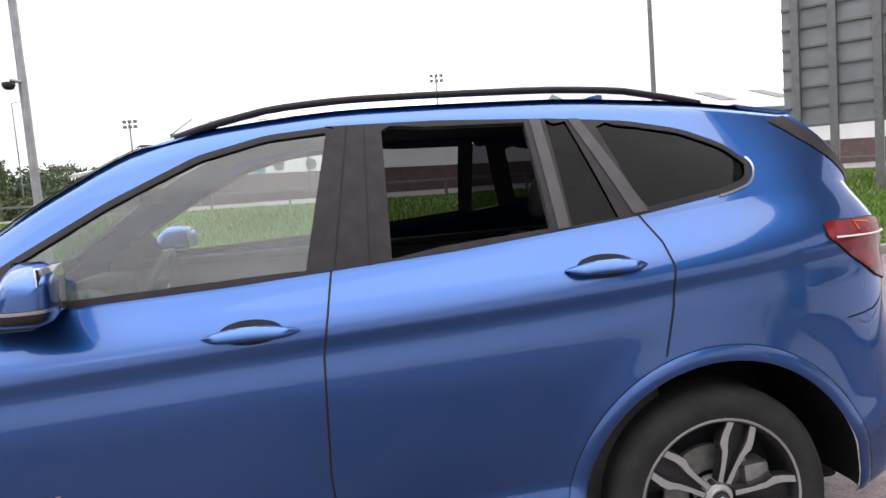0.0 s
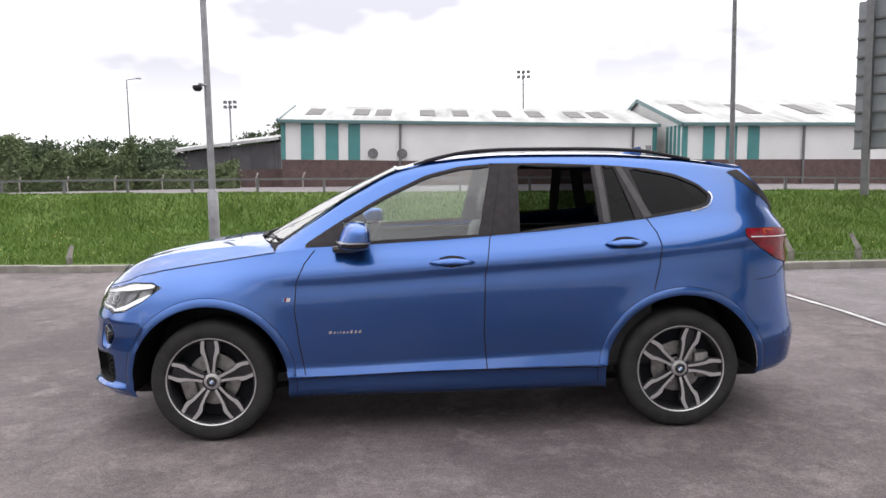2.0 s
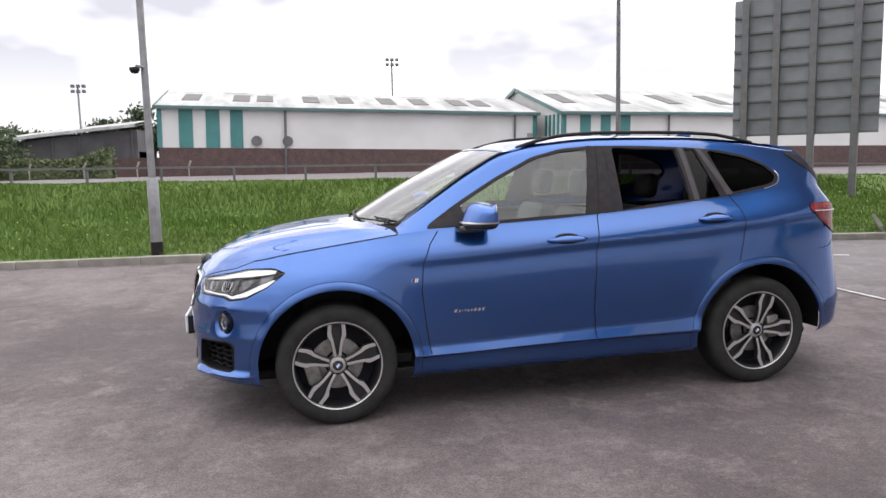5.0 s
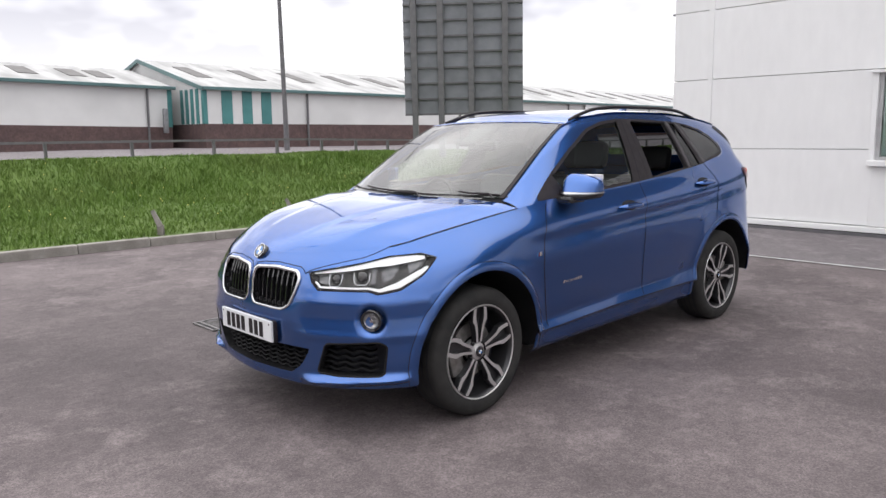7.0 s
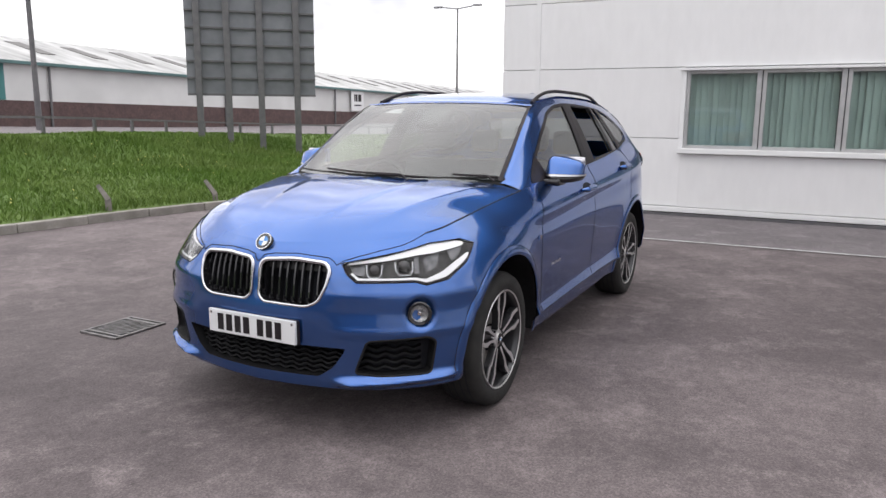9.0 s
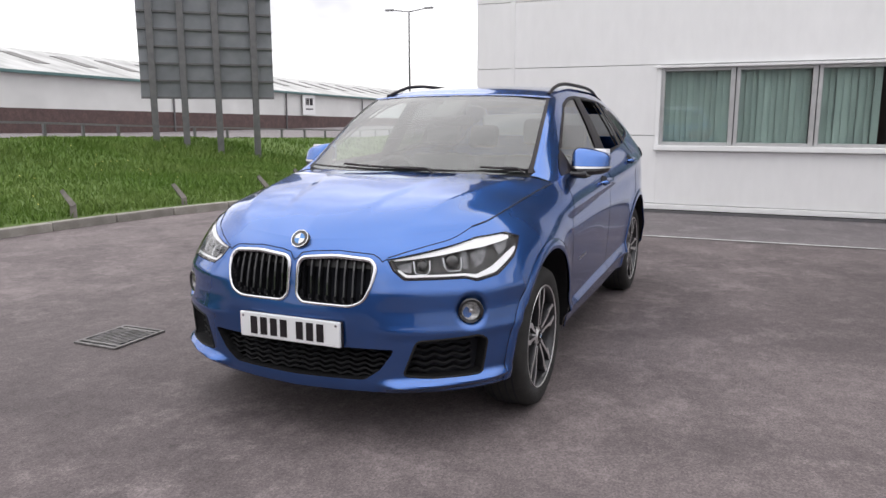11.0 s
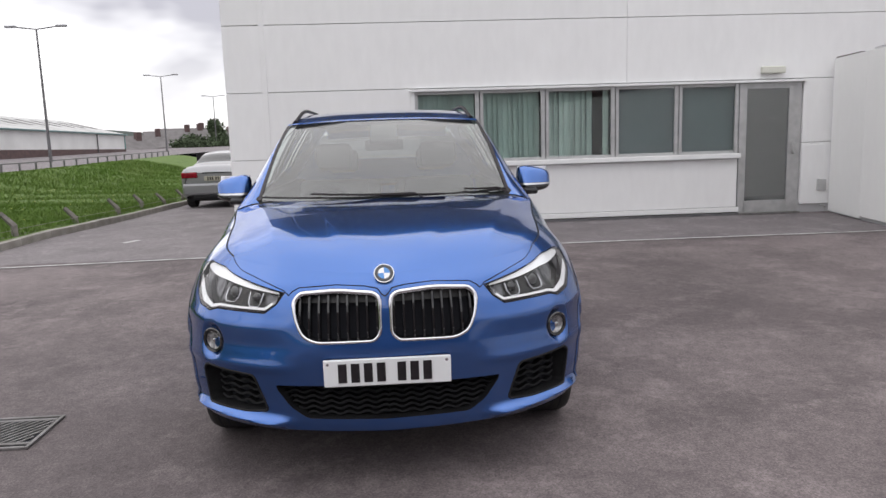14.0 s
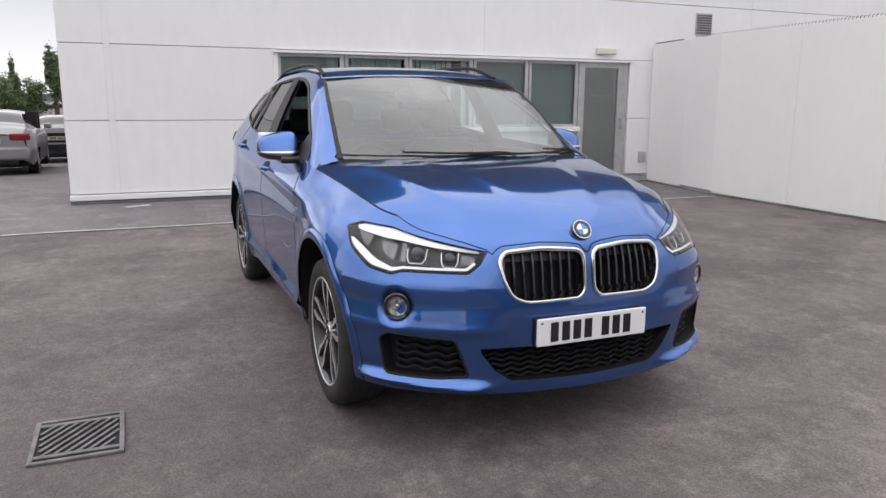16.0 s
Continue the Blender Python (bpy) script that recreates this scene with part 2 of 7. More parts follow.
M["blade"] = material("grass_blade", (0.088, 0.158, 0.024), 0.75, spec=0.2, second=(0.122, 0.182, 0.042), scale=0.45, fine=0.12, fine_scale=6)
M["kerb"] = material("concrete_kerb", (0.34, 0.32, 0.29), 0.85, second=(0.24, 0.225, 0.2), scale=5, bump=0.4, bump_scale=80, vary=0.1, fine=0.15)
M["galv"] = material("galvanised_steel", (0.33, 0.33, 0.34), 0.5, 0.6, second=(0.25, 0.25, 0.26), scale=7)
M["sign_grey"] = material("grey_sign_back", (0.235, 0.245, 0.262), 0.5, 0.2, second=(0.19, 0.2, 0.215), scale=2.5, vary=0.08)
M["sign_frame"] = material("grey_sign_frame", (0.17, 0.165, 0.17), 0.55, 0.3, second=(0.13, 0.13, 0.135), scale=6)
M["panel"] = material("white_wall_panel", (0.79, 0.79, 0.79), 0.55, second=(0.768, 0.768, 0.768), scale=0.9, vary=0.02, fine=0.02, fine_scale=8, stretch=(1, 1, 0.35))
# added dark sheet for the unseen upper wall, mirrored in the car's paint
M["unseen_dark_clad"] = material("unseen_dark_upper_wall", (0.08, 0.082, 0.087), 0.5, second=(0.06, 0.061, 0.066), scale=1.2, vary=0.1)
M["joint"] = material("panel_joint", (0.5, 0.5, 0.51), 0.8)
M["frame"] = material("aluminium_window_frame", (0.5, 0.5, 0.5), 0.45, 0.5, second=(0.42, 0.42, 0.42), scale=8)
M["pane"] = glass("window_pane", (0.95, 1.0, 0.98), 0.97, f0=0.06)
M["door_glass"] = glass("grey_door_glass", (0.9, 0.95, 0.95), 0.7, f0=0.24)
M["blind"] = material("pale_green_blind", (0.43, 0.485, 0.47), 0.7, second=(0.37, 0.42, 0.41), scale=3, vary=0.12)
M["room"] = material("dark_room", (0.1, 0.11, 0.115), 0.9)
M["clad"] = material("pale_cladding", (0.72, 0.72, 0.71), 0.55, second=(0.62, 0.62, 0.61), scale=0.4)
M["teal_trim"] = material("dull_teal_trim", (0.1, 0.19, 0.19), 0.5, second=(0.08, 0.15, 0.15), scale=1.0)
M["teal"] = material("teal_cladding", (0.065, 0.23, 0.225), 0.5, second=(0.05, 0.185, 0.185), scale=1.0)
M["brick"] = material("dark_brick", (0.12, 0.075, 0.07), 0.85, second=(0.085, 0.055, 0.055), scale=2.5, fine=0.2, fine_scale=12)
M["roofing"] = material("pale_fibre_roof", (0.47, 0.47, 0.465), 0.7, second=(0.25, 0.25, 0.245), scale=1.1, stretch=(1, 0.12, 1), lo=0.42, hi=0.72, mid=0.12, mid_scale=2.5)
M["skylight"] = material("dull_skylight", (0.09, 0.085, 0.082), 0.6, second=(0.13, 0.125, 0.12), scale=2)
M["fence"] = material("weathered_concrete_post", (0.22, 0.2, 0.18), 0.85, second=(0.13, 0.12, 0.11), scale=8)
M["iron"] = material("cast_iron", (0.2, 0.19, 0.19), 0.6, 0.4, second=(0.12, 0.115, 0.11), scale=14)
M["silver"] = material("silver_car_paint", (0.27, 0.27, 0.28), 0.3, 0.7, coat=0.6)
M["leaf"] = material("leaf_green", (0.085, 0.12, 0.052), 0.8, second=(0.13, 0.17, 0.085), scale=0.5)
M["hedge_leaf"] = material("hedge_leaf", (0.1, 0.13, 0.062), 0.85, spec=0.2, second=(0.14, 0.168, 0.09), scale=0.7)
M["leaf_dark"] = material("dark_leaf", (0.06, 0.085, 0.045), 0.85, spec=0.2, second=(0.085, 0.11, 0.065), scale=0.4)
M["bark"] = material("bark", (0.09, 0.07, 0.05), 0.9, second=(0.06, 0.045, 0.035), scale=6)
M["slate"] = material("far_roof_slate", (0.16, 0.15, 0.15), 0.8, second=(0.12, 0.11, 0.11), scale=1)

# ---- mesh helpers ----


def mk(name, V, F, mat, parent=None, smooth=False, label="", auto=None):
    me = bpy.data.meshes.new(name)
    me.from_pydata([tuple(v) for v in V], [], [tuple(f) for f in F])
    if smooth:
        me.shade_smooth()
        if auto:
            me.set_sharp_from_angle(angle=radians(auto))
    me.materials.append(M[mat] if isinstance(mat, str) else mat)
    ob = new(name, me)
    if parent:
        ob.parent = parent
    if label:
        ob["label"] = label
    return ob


def part(name, bm, mat, parent=None, label="", smooth=True, auto=35):
    me = bpy.data.meshes.new(name)
    bm.to_mesh(me)
    bm.free()
    if smooth:
        me.shade_smooth()
        me.set_sharp_from_angle(angle=radians(auto))
    me.materials.append(M[mat] if isinstance(mat, str) else mat)
    ob = new(name, me)
    if parent:
        ob.parent = parent
    if label:
        ob["label"] = label
    return ob


def empty(name, at=(0, 0, 0), rz=0.0):
    e = new(name)
    e.matrix_basis = pose(*at, 0, 0, rz)
    e.empty_display_size = 0.1
    return e


def add_box(bm, lo, hi, bevel=0.0, turn=None):
    lo, hi = Vector(lo), Vector(hi)
    r = bmesh.ops.create_cube(bm, size=1)
    vs = r["verts"]
    for v in vs:
        v.co = Vector([lo[i] + (v.co[i] + 0.5) * (hi[i] - lo[i]) for i in range(3)])
    if bevel:
        es = list({e for v in vs for e in v.link_edges})
        vs = bmesh.ops.bevel(bm, geom=es, offset=bevel, segments=2, affect="EDGES", profile=0.5)["verts"]
    if turn is not None:
        bmesh.ops.transform(bm, matrix=turn, verts=list({v for v in vs}))
    return vs


def box(name, lo, hi, mat, parent=None, bevel=0.006, label="", turn=None):
    bm = bmesh.new()
    add_box(bm, lo, hi, bevel, turn)
    return part(name, bm, mat, parent, label, auto=20)


def add_tube(bm, path, r, sides=8, caps=True):
    """A round bar along a path; r is one radius or one for each point."""
    rs = r if isinstance(r, (list, tuple)) else [r] * len(path)
    path = [Vector(p) for p in path]
    rings = []
    for i, p in enumerate(path):
        d = (path[min(i + 1, len(path) - 1)] - path[max(i - 1, 0)]).normalized()
        a = d.cross(Vector((0, 0, 1)))
        if a.length < 1e-3:
            a = d.cross(Vector((1, 0, 0)))
        a.normalize()
        b = d.cross(a)
        rings.append([bm.verts.new(p + rs[i] * (math.cos(2 * math.pi * k / sides) * a + math.sin(2 * math.pi * k / sides) * b)) for k in range(sides)])
    for A, B in zip(rings, rings[1:]):
        for k in range(sides):
            bm.faces.new((A[k], A[(k + 1) % sides], B[(k + 1) % sides], B[k]))
    if caps:
        bm.faces.new(rings[0][::-1])
        bm.faces.new(rings[-1])


def tube(name, path, r, mat, parent=None, sides=8, label=""):
    bm = bmesh.new()
    add_tube(bm, path, r, sides)
    bmesh.ops.recalc_face_normals(bm, faces=bm.faces)
    return part(name, bm, mat, parent, label, auto=50)


def lathe(prof, n=48, axis="y"):
    """Turned body: prof gives (radius, along the axis)."""
    V, F = [], []
    for r, h in prof:
        for k in range(n):
            a = 2 * math.pi * k / n
            V.append((r * math.cos(a), h, r * math.sin(a)) if axis == "y" else (r * math.cos(a), r * math.sin(a), h))
    for i in range(len(prof) - 1):
        for k in range(n):
            F.append((i * n + k, i * n + (k + 1) % n, (i + 1) * n + (k + 1) % n, (i + 1) * n + k))
    return V, F


def inside(poly, P):
    """Which of the points P (n x 2) lie in the polygon."""
    P, poly = np.asarray(P, float), np.asarray(poly, float)
    r = np.zeros(len(P), bool)
    j = len(poly) - 1
    for i in range(len(poly)):
        a, b = poly[i], poly[j]
        if a[1] != b[1]:
            r ^= ((a[1] > P[:, 1]) != (b[1] > P[:, 1])) & (P[:, 0] < (b[0] - a[0]) * (P[:, 1] - a[1]) / (b[1] - a[1]) + a[0])
        j = i
    return r


def nearest(poly, P):
    """The nearest points of a polygon's outline."""
    P, poly = np.asarray(P, float), np.asarray(poly, float)
    best, dist = P.copy(), np.full(len(P), 1e9)
    for a, b in zip(poly, np.roll(poly, -1, 0)):
        d = b - a
        t = np.clip(((P - a) @ d) / max(d @ d, 1e-12), 0, 1)
        q = a + t[:, None] * d
        e = np.linalg.norm(P - q, axis=1)
        m = e < dist
        best[m], dist[m] = q[m], e[m]
    return best


def trim(P, F, poly, keep_in):
    """Cuts a fine net (points P, faces F) along a polygon: the last row of points is drawn onto its outline."""
    ins = inside(poly, P)
    good = ins if keep_in else ~ins
    F = [f for f in F if any(good[i] for i in f)]
    used = np.zeros(len(P), bool)
    for f in F:
        used[list(f)] = True
    mv = np.where(used & ~good)[0]
    if len(mv):
        P = P.copy()
        P[mv] = nearest(poly, P[mv])
        for c in np.asarray(poly, float):
            d = np.linalg.norm(P[mv] - c, axis=1)
            k = int(d.argmin())
            if d[k] < 0.02:
                P[mv[k]] = c
    return P, F


def compact(P, F):
    ids = sorted({i for f in F for i in f})
    new_id = {o: k for k, o in enumerate(ids)}
    return np.asarray(P)[ids], [tuple(new_id[i] for i in f) for f in F]


def net(nu, nv):
    return [(i * nv + j, (i + 1) * nv + j, (i + 1) * nv + j + 1, i * nv + j + 1) for i in range(nu - 1) for j in range(nv - 1)]


def pchip(x, xs, ys):
    """Smooth curve through (xs, ys) with no overshoot."""
    x, xs, ys = np.asarray(x, float), np.asarray(xs, float), np.asarray(ys, float)
    h = np.diff(xs)
    s = np.diff(ys) / h
    m = np.zeros_like(ys)
    m[0], m[-1] = s[0], s[-1]
    for k in range(1, len(xs) - 1):
        if s[k - 1] * s[k] > 0:
            w1, w2 = 2 * h[k] + h[k - 1], h[k] + 2 * h[k - 1]
            m[k] = (w1 + w2) / (w1 / s[k - 1] + w2 / s[k])
    i = np.clip(np.searchsorted(xs, x) - 1, 0, len(xs) - 2)
    t = np.clip((x - xs[i]) / h[i], 0, 1)
    return ((1 + 2 * t) * (1 - t) ** 2 * ys[i] + t * (1 - t) ** 2 * h[i] * m[i] + t * t * (3 - 2 * t) * ys[i + 1] + t * t * (t - 1) * h[i] * m[i + 1])


def smooth(a, b, x):
    t = np.clip((np.asarray(x, float) - a) / (b - a), 0, 1)
    return t * t * (3 - 2 * t)

# ---- ground ----
KX = [-60, -7, -0.5, 3.2, 5.0, 8.0, 15.7, 60]
KY = [13.0, 7.3, 6.5, 6.02, 5.52, 5.42, 5.75, 8.5]


def fall(x):
    """The lane beside the office drops a little."""
    return -0.034 * np.clip(np.asarray(x, float) - 7.0, 0, 22)



def kerb_y(x):
    return pchip(x, KX, KY)


def bank_z(x, y):
    """Height of the grass bank behind the kerb, up to the road."""
    wide = 7.2 + 2.2 * smooth(5, 13, x)
    t = (np.asarray(y) - kerb_y(x) - 0.13) / wide
    lump = 0.03 * np.sin(1.7 * np.asarray(x) + 0.6 * np.asarray(y)) * smooth(0.05, 0.3, t)
    top = 1.0 - 0.012 * np.clip(np.asarray(x), -10, 25) - 0.5 * fall(x)
    return fall(x) + 0.11 + 0.34 * np.clip(t, 0, 1) + (top - 0.45) * smooth(0.55, 1.05, t) + lump * (1 - smooth(0.9, 1.1, t))


def ground_sheet():
    gx = [-900, -300, -60, -20, 0, 7, *np.linspace(8, 29, 22), 60, 300, 900]
    gy = [-900, -300, -60, -15, -7, 0, 7, 14, 40, 300, 900]
    mk("ground", [(x, y, float(fall(x))) for x in gx for y in gy], net(len(gx), len(gy)), "asphalt")
    tagged(bpy.data.objects["ground"], "dark worn asphalt of the car park", "ground", kind="structure")
    # paler asphalt past the white line
    xs = np.linspace(4.25, 60, 60)
    V = [(x, -8.0 if x < 6.4 else 2.3, 0.004 + float(fall(x))) for x in xs] + [(x, float(kerb_y(x)) - 0.02, 0.004 + float(fall(x))) for x in xs]
    n = len(xs)
    ob = mk("pavement", V, [(i, i + 1, n + i + 1, n + i) for i in range(n - 1)], "asphalt_old")
    tagged(ob, "paler worn asphalt lane beside the white building", "pavement", kind="structure")
    # bank
    xs = np.concatenate([np.linspace(-60, -14, 40), np.linspace(-13, 26, 150), np.linspace(27, 60, 30)])
    ts = np.linspace(0, 1.3, 44)
    V = []
    for x in xs:
        for t in ts:
            y = float(kerb_y(x)) + 0.12 + t * (7.2 + 2.2 * float(smooth(5, 13, x)))
            V.append((x, y, float(bank_z(x, y))))
    ob = mk("grass_bank", V, net(len(xs), len(ts)), "grass_soil", smooth=True)
    tagged(ob, "rough green grass bank rising to the road", "bank", kind="structure")
    xs = np.concatenate([[-900, -300], np.linspace(-60, 60, 80), [300, 900]])
    V = []
    for x in xs:
        xc = float(np.clip(x, -60, 60))
        y = float(kerb_y(xc) + 1.12 * (7.2 + 2.2 * float(smooth(5, 13, xc))))
        z = float(bank_z(xc, y)) + 0.01
        V += [(x, y, z), (x, y + 40, 0.75), (x, 900, 0.75)]
    ob = mk("road", V, net(len(xs), 3), "asphalt_old")
    tagged(ob, "grey road and yards beyond the bank", "road", kind="structure")


ground_sheet()


def strip(name, pts, width, z, mat, label, cat):
    """A painted line on the ground."""
    V, F = [], []
    pts = [Vector((x, y, z)) for x, y in pts]
    for i, p in enumerate(pts):
        d = (pts[min(i + 1, len(pts) - 1)] - pts[max(0, i - 1)]).normalized()
        s = Vector((-d.y, d.x, 0)) * width / 2
        V += [p - s, p + s]
    for i in range(len(pts) - 1):
        F.append((2 * i, 2 * i + 2, 2 * i + 3, 2 * i + 1))
    return tagged(mk(name, V, F, mat), label, cat, kind="structure")


strip("line_marking", [(4.0, 5.2), (4.13, 3.2), (4.18, 2.4), (4.16, 1.3), (4.16, 0), (4.2, -3), (4.15, -6.5)], 0.065, 0.009, "line", "thin worn white line painted on the asphalt", "road marking")
strip("line_marking", [(5.9, 3.93), (6.15, 3.78)], 0.1, 0.009, "line", "short worn white mark on the asphalt", "road marking")
strip("line_marking", [(5.95, 1.75), (6.1, 1.45)], 0.12, 0.009, "line", "short worn white mark on the asphalt", "road marking")

# ---- white office building ----
WX, WY = 6.45, 2.42


def office():
    top, back, south = 8.1, 26.0, -22.0
    b = empty("office_building", (WX, WY, 0))
    off = Vector((-WX, -WY, 0))
    tagged(b, "white panelled office building with dark windows and a glazed door", "building")

    def bx(name, lo, hi, mat, parent=b, bevel=0.004, label=""):
        return box(name, Vector(lo) + off, Vector(hi) + off, mat, parent, bevel, label)

    # core walls behind the panels, with the openings left free
    x0, x1 = WX + 0.05, WX + 0.3
    y0, y1, z0, z1 = -6.5, -0.4, 1.0, 2.08
    bx("wall", (x0, y1, 0), (x1, WY - 0.04, top), "joint")
    bx("wall", (x0, -5.5, 0), (x1, y1, z0), "joint")
    bx("wall", (x0, y0, z1), (x1, y1, top), "joint")
    bx("wall", (x0, south, 0), (x1, y0, top), "joint")
    bx("wall", (x1, WY - 0.3, 0), (back, WY - 0.04, top), "joint")
    bx("roof", (WX - 0.06, south, top), (back, WY + 0.06, top + 0.25), "joint", bevel=0.02)
    bx("room", (WX + 2.5, -8, 0), (WX + 2.6, 1.8, 3), "room")
    bx("room_end", (x1, -8.1, 0.05), (WX + 2.5, -8.0, 2.7), "room")
    bx("room_floor", (x1, -8, 0.0), (WX + 2.5, 1.8, 0.05), "room")
    bx("room_ceiling", (x1, -8, 2.7), (WX + 2.5, 1.8, 2.75), "room")
    # panels, 1 m high, with 12 mm joints
    g = 0.0045
    zs = [0.14, 1.12, 2.12, 3.1, 4.1, 5.4, 6.7, top]
    cols = [(WY, 1.87), (1.83, -3.685), (-3.685, -9.205), (-9.205, -14.7)]
    for za, zb in zip(zs, zs[1:]):
        # above 4 m, out of view, dark sheets are added to darken bonnet reflections
        sheet = "panel" if za < 4 else "unseen_dark_clad"
        for ya, yb in cols:
            segs = [(ya, yb)]
            if zb < 2.2:
                segs = [(min(ya, p), max(yb, q)) for p, q in ((9, y1 + 0.02), (y0 - 0.02, -99)) if min(ya, p) - max(yb, q) > 0.05]
            for p, q in segs:
                bx("wall_panel", (WX, q + g / 3, za + g), (x0 + 0.01, p - g / 3, zb - g), sheet)
        bx("wall_panel", (WX + 0.02, WY - 0.05, za + g), (WX + 9, WY, zb - g), sheet)
    bx("corner_trim", (WX - 0.012, 1.80, 0.14), (x0, 1.875, 4.1), "panel")
    # plinth strip
    bx("plinth", (WX - 0.03, -5.5, 0.0), (x0, WY + 0.01, 0.045), "sign_frame", bevel=0.008)
    bx("plinth", (WX - 0.045, -5.5, 0.055), (x0, WY + 0.012, 0.13), "panel", bevel=0.01)
    # apron under the windows
    bx("apron_panel", (WX - 0.012, -5.47, 0.14), (x0, y1 + 0.02, 0.9), "panel")
    bx("apron_panel", (WX - 0.006, -6.9, 0.14), (x0, -6.53, 1.08), "panel")
    bx("window_sill", (WX - 0.1, -5.49, 0.91), (x0 + 0.02, y1 + 0.06, 0.985), "panel", bevel=0.012)
    bx("window_head", (WX - 0.07, -6.56, 2.07), (x0 + 0.02, y1 + 0.08, 2.105), "panel", bevel=0.006)
    bx("window_jamb", (WX - 0.03, y1, 0.985), (x0 + 0.02, y1 + 0.06, 2.07), "panel", bevel=0.004)
    # windows
    ys = [y1, -1.40, -2.42, -3.52, -4.53, -5.5]
    for k, (p, q) in enumerate(zip(ys, ys[1:])):
        bx("window_frame", (WX + 0.02, q + 0.012, 0.985), (WX + 0.06, q + 0.075, 2.07), "frame")
        bx("window_frame", (WX + 0.02, p - 0.05, 0.985), (WX + 0.06, p, 2.07), "frame")
        bx("window_frame", (WX + 0.025, q + 0.076, 0.985), (WX + 0.055, p - 0.051, 1.03), "frame")
        bx("window_frame", (WX + 0.025, q + 0.076, 2.025), (WX + 0.055, p - 0.051, 2.07), "frame")
        bx("pane", (WX + 0.04, q + 0.03, 1.02), (WX + 0.046, p - 0.03, 2.03), "pane", bevel=0)
        if k < 3:
            n = 11
            for i in range(n):
                y = q + 0.09 + (p - q - 0.14) * (i + 0.5) / n
                if k == 2 and i in (1, 2):
                    continue
                bm = bmesh.new()
                add_box(bm, (-0.002, -0.05, 1.0), (0.002, 0.05, 2.05), 0, Matrix.Translation((0.13, y - WY, 0)) @ pose(0, 0, 0, 0, 0, 10 + 6 * ((i * 7 + k * 3) % 5)))
                part("blind_slat", bm, "blind", b, smooth=False)
        else:
            bx("roller_blind", (WX + 0.1, q + 0.06, 1.0), (WX + 0.105, p - 0.05, 2.05), "blind_dark", bevel=0)
    # glazed door
    bx("door", (WX + 0.02, -6.5, 0.03), (WX + 0.07, -6.42, 2.07), "frame")
    bx("door_rail", (WX + 0.02, -6.42, 0.03), (WX + 0.07, -5.6, 0.22), "frame")
    bx("door_rail", (WX + 0.02, -6.42, 1.98), (WX + 0.07, -5.6, 2.07), "frame")
    bx("door_stile", (WX + 0.02, -5.62, 0.03), (WX + 0.07, -5.5, 2.07), "frame")
    bx("door_stile", (WX + 0.015, -6.42, 0.03), (WX + 0.06, -6.3, 2.0), "frame")
    bx("door_pane", (WX + 0.04, -6.36, 0.2), (WX + 0.046, -5.6, 2.0), "door_glass", bevel=0)
    bx("door_handle", (WX - 0.04, -6.41, 0.95), (WX + 0.02, -6.36, 1.13), "frame", bevel=0.012)
    bx("threshold", (WX - 0.08, -6.5, 0), (WX + 0.1, -5.5, 0.03), "iron")
    for z in (0.98, 1.5):
        for i in range(9):
            bx("glass_dot", (WX + 0.036, -5.75 - i * 0.06, z), (WX + 0.039, -5.735 - i * 0.06, z + 0.02), "frame", bevel=0)
    # lamp over the door
    bx("bulkhead_lamp", (WX - 0.1, -6.17, 2.2), (WX, -5.8, 2.31), "lamp_white", bevel=0.02)
    bx("downpipe_box", (WX - 0.07, -6.92, 0.35), (WX, -6.79, 0.53), "frame", bevel=0.01)
    bm = bmesh.new()
    add_tube(bm, [(-0.04, -6.93 - WY, 0.02), (-0.04, -6.93 - WY, 0.1), (-0.04, -6.83 - WY, 0.12)], 0.018)
    part("pipe", bm, "frame", b)
    # vent
    bx("vent_frame", (WX - 0.02, -8.26, 2.6), (WX, -7.9, 2.98), "frame")
    for i in range(8):
        bx("vent_slat", (WX - 0.035, -8.24, 2.625 + i * 0.043), (WX - 0.005, -7.92, 2.65 + i * 0.043), "iron", bevel=0)


M["blind_dark"] = material("grey_roller_blind", (0.12, 0.135, 0.155), 0.7, second=(0.1, 0.112, 0.13), scale=2)
M["lamp_white"] = material("cream_lamp_cover", (0.62, 0.62, 0.55), 0.5)
M["gate"] = material("white_painted_steel_sheet", (0.84, 0.84, 0.83), 0.5, second=(0.815, 0.815, 0.805), scale=0.7, fine=0.01, fine_scale=9, stretch=(1, 1, 0.4))
office()


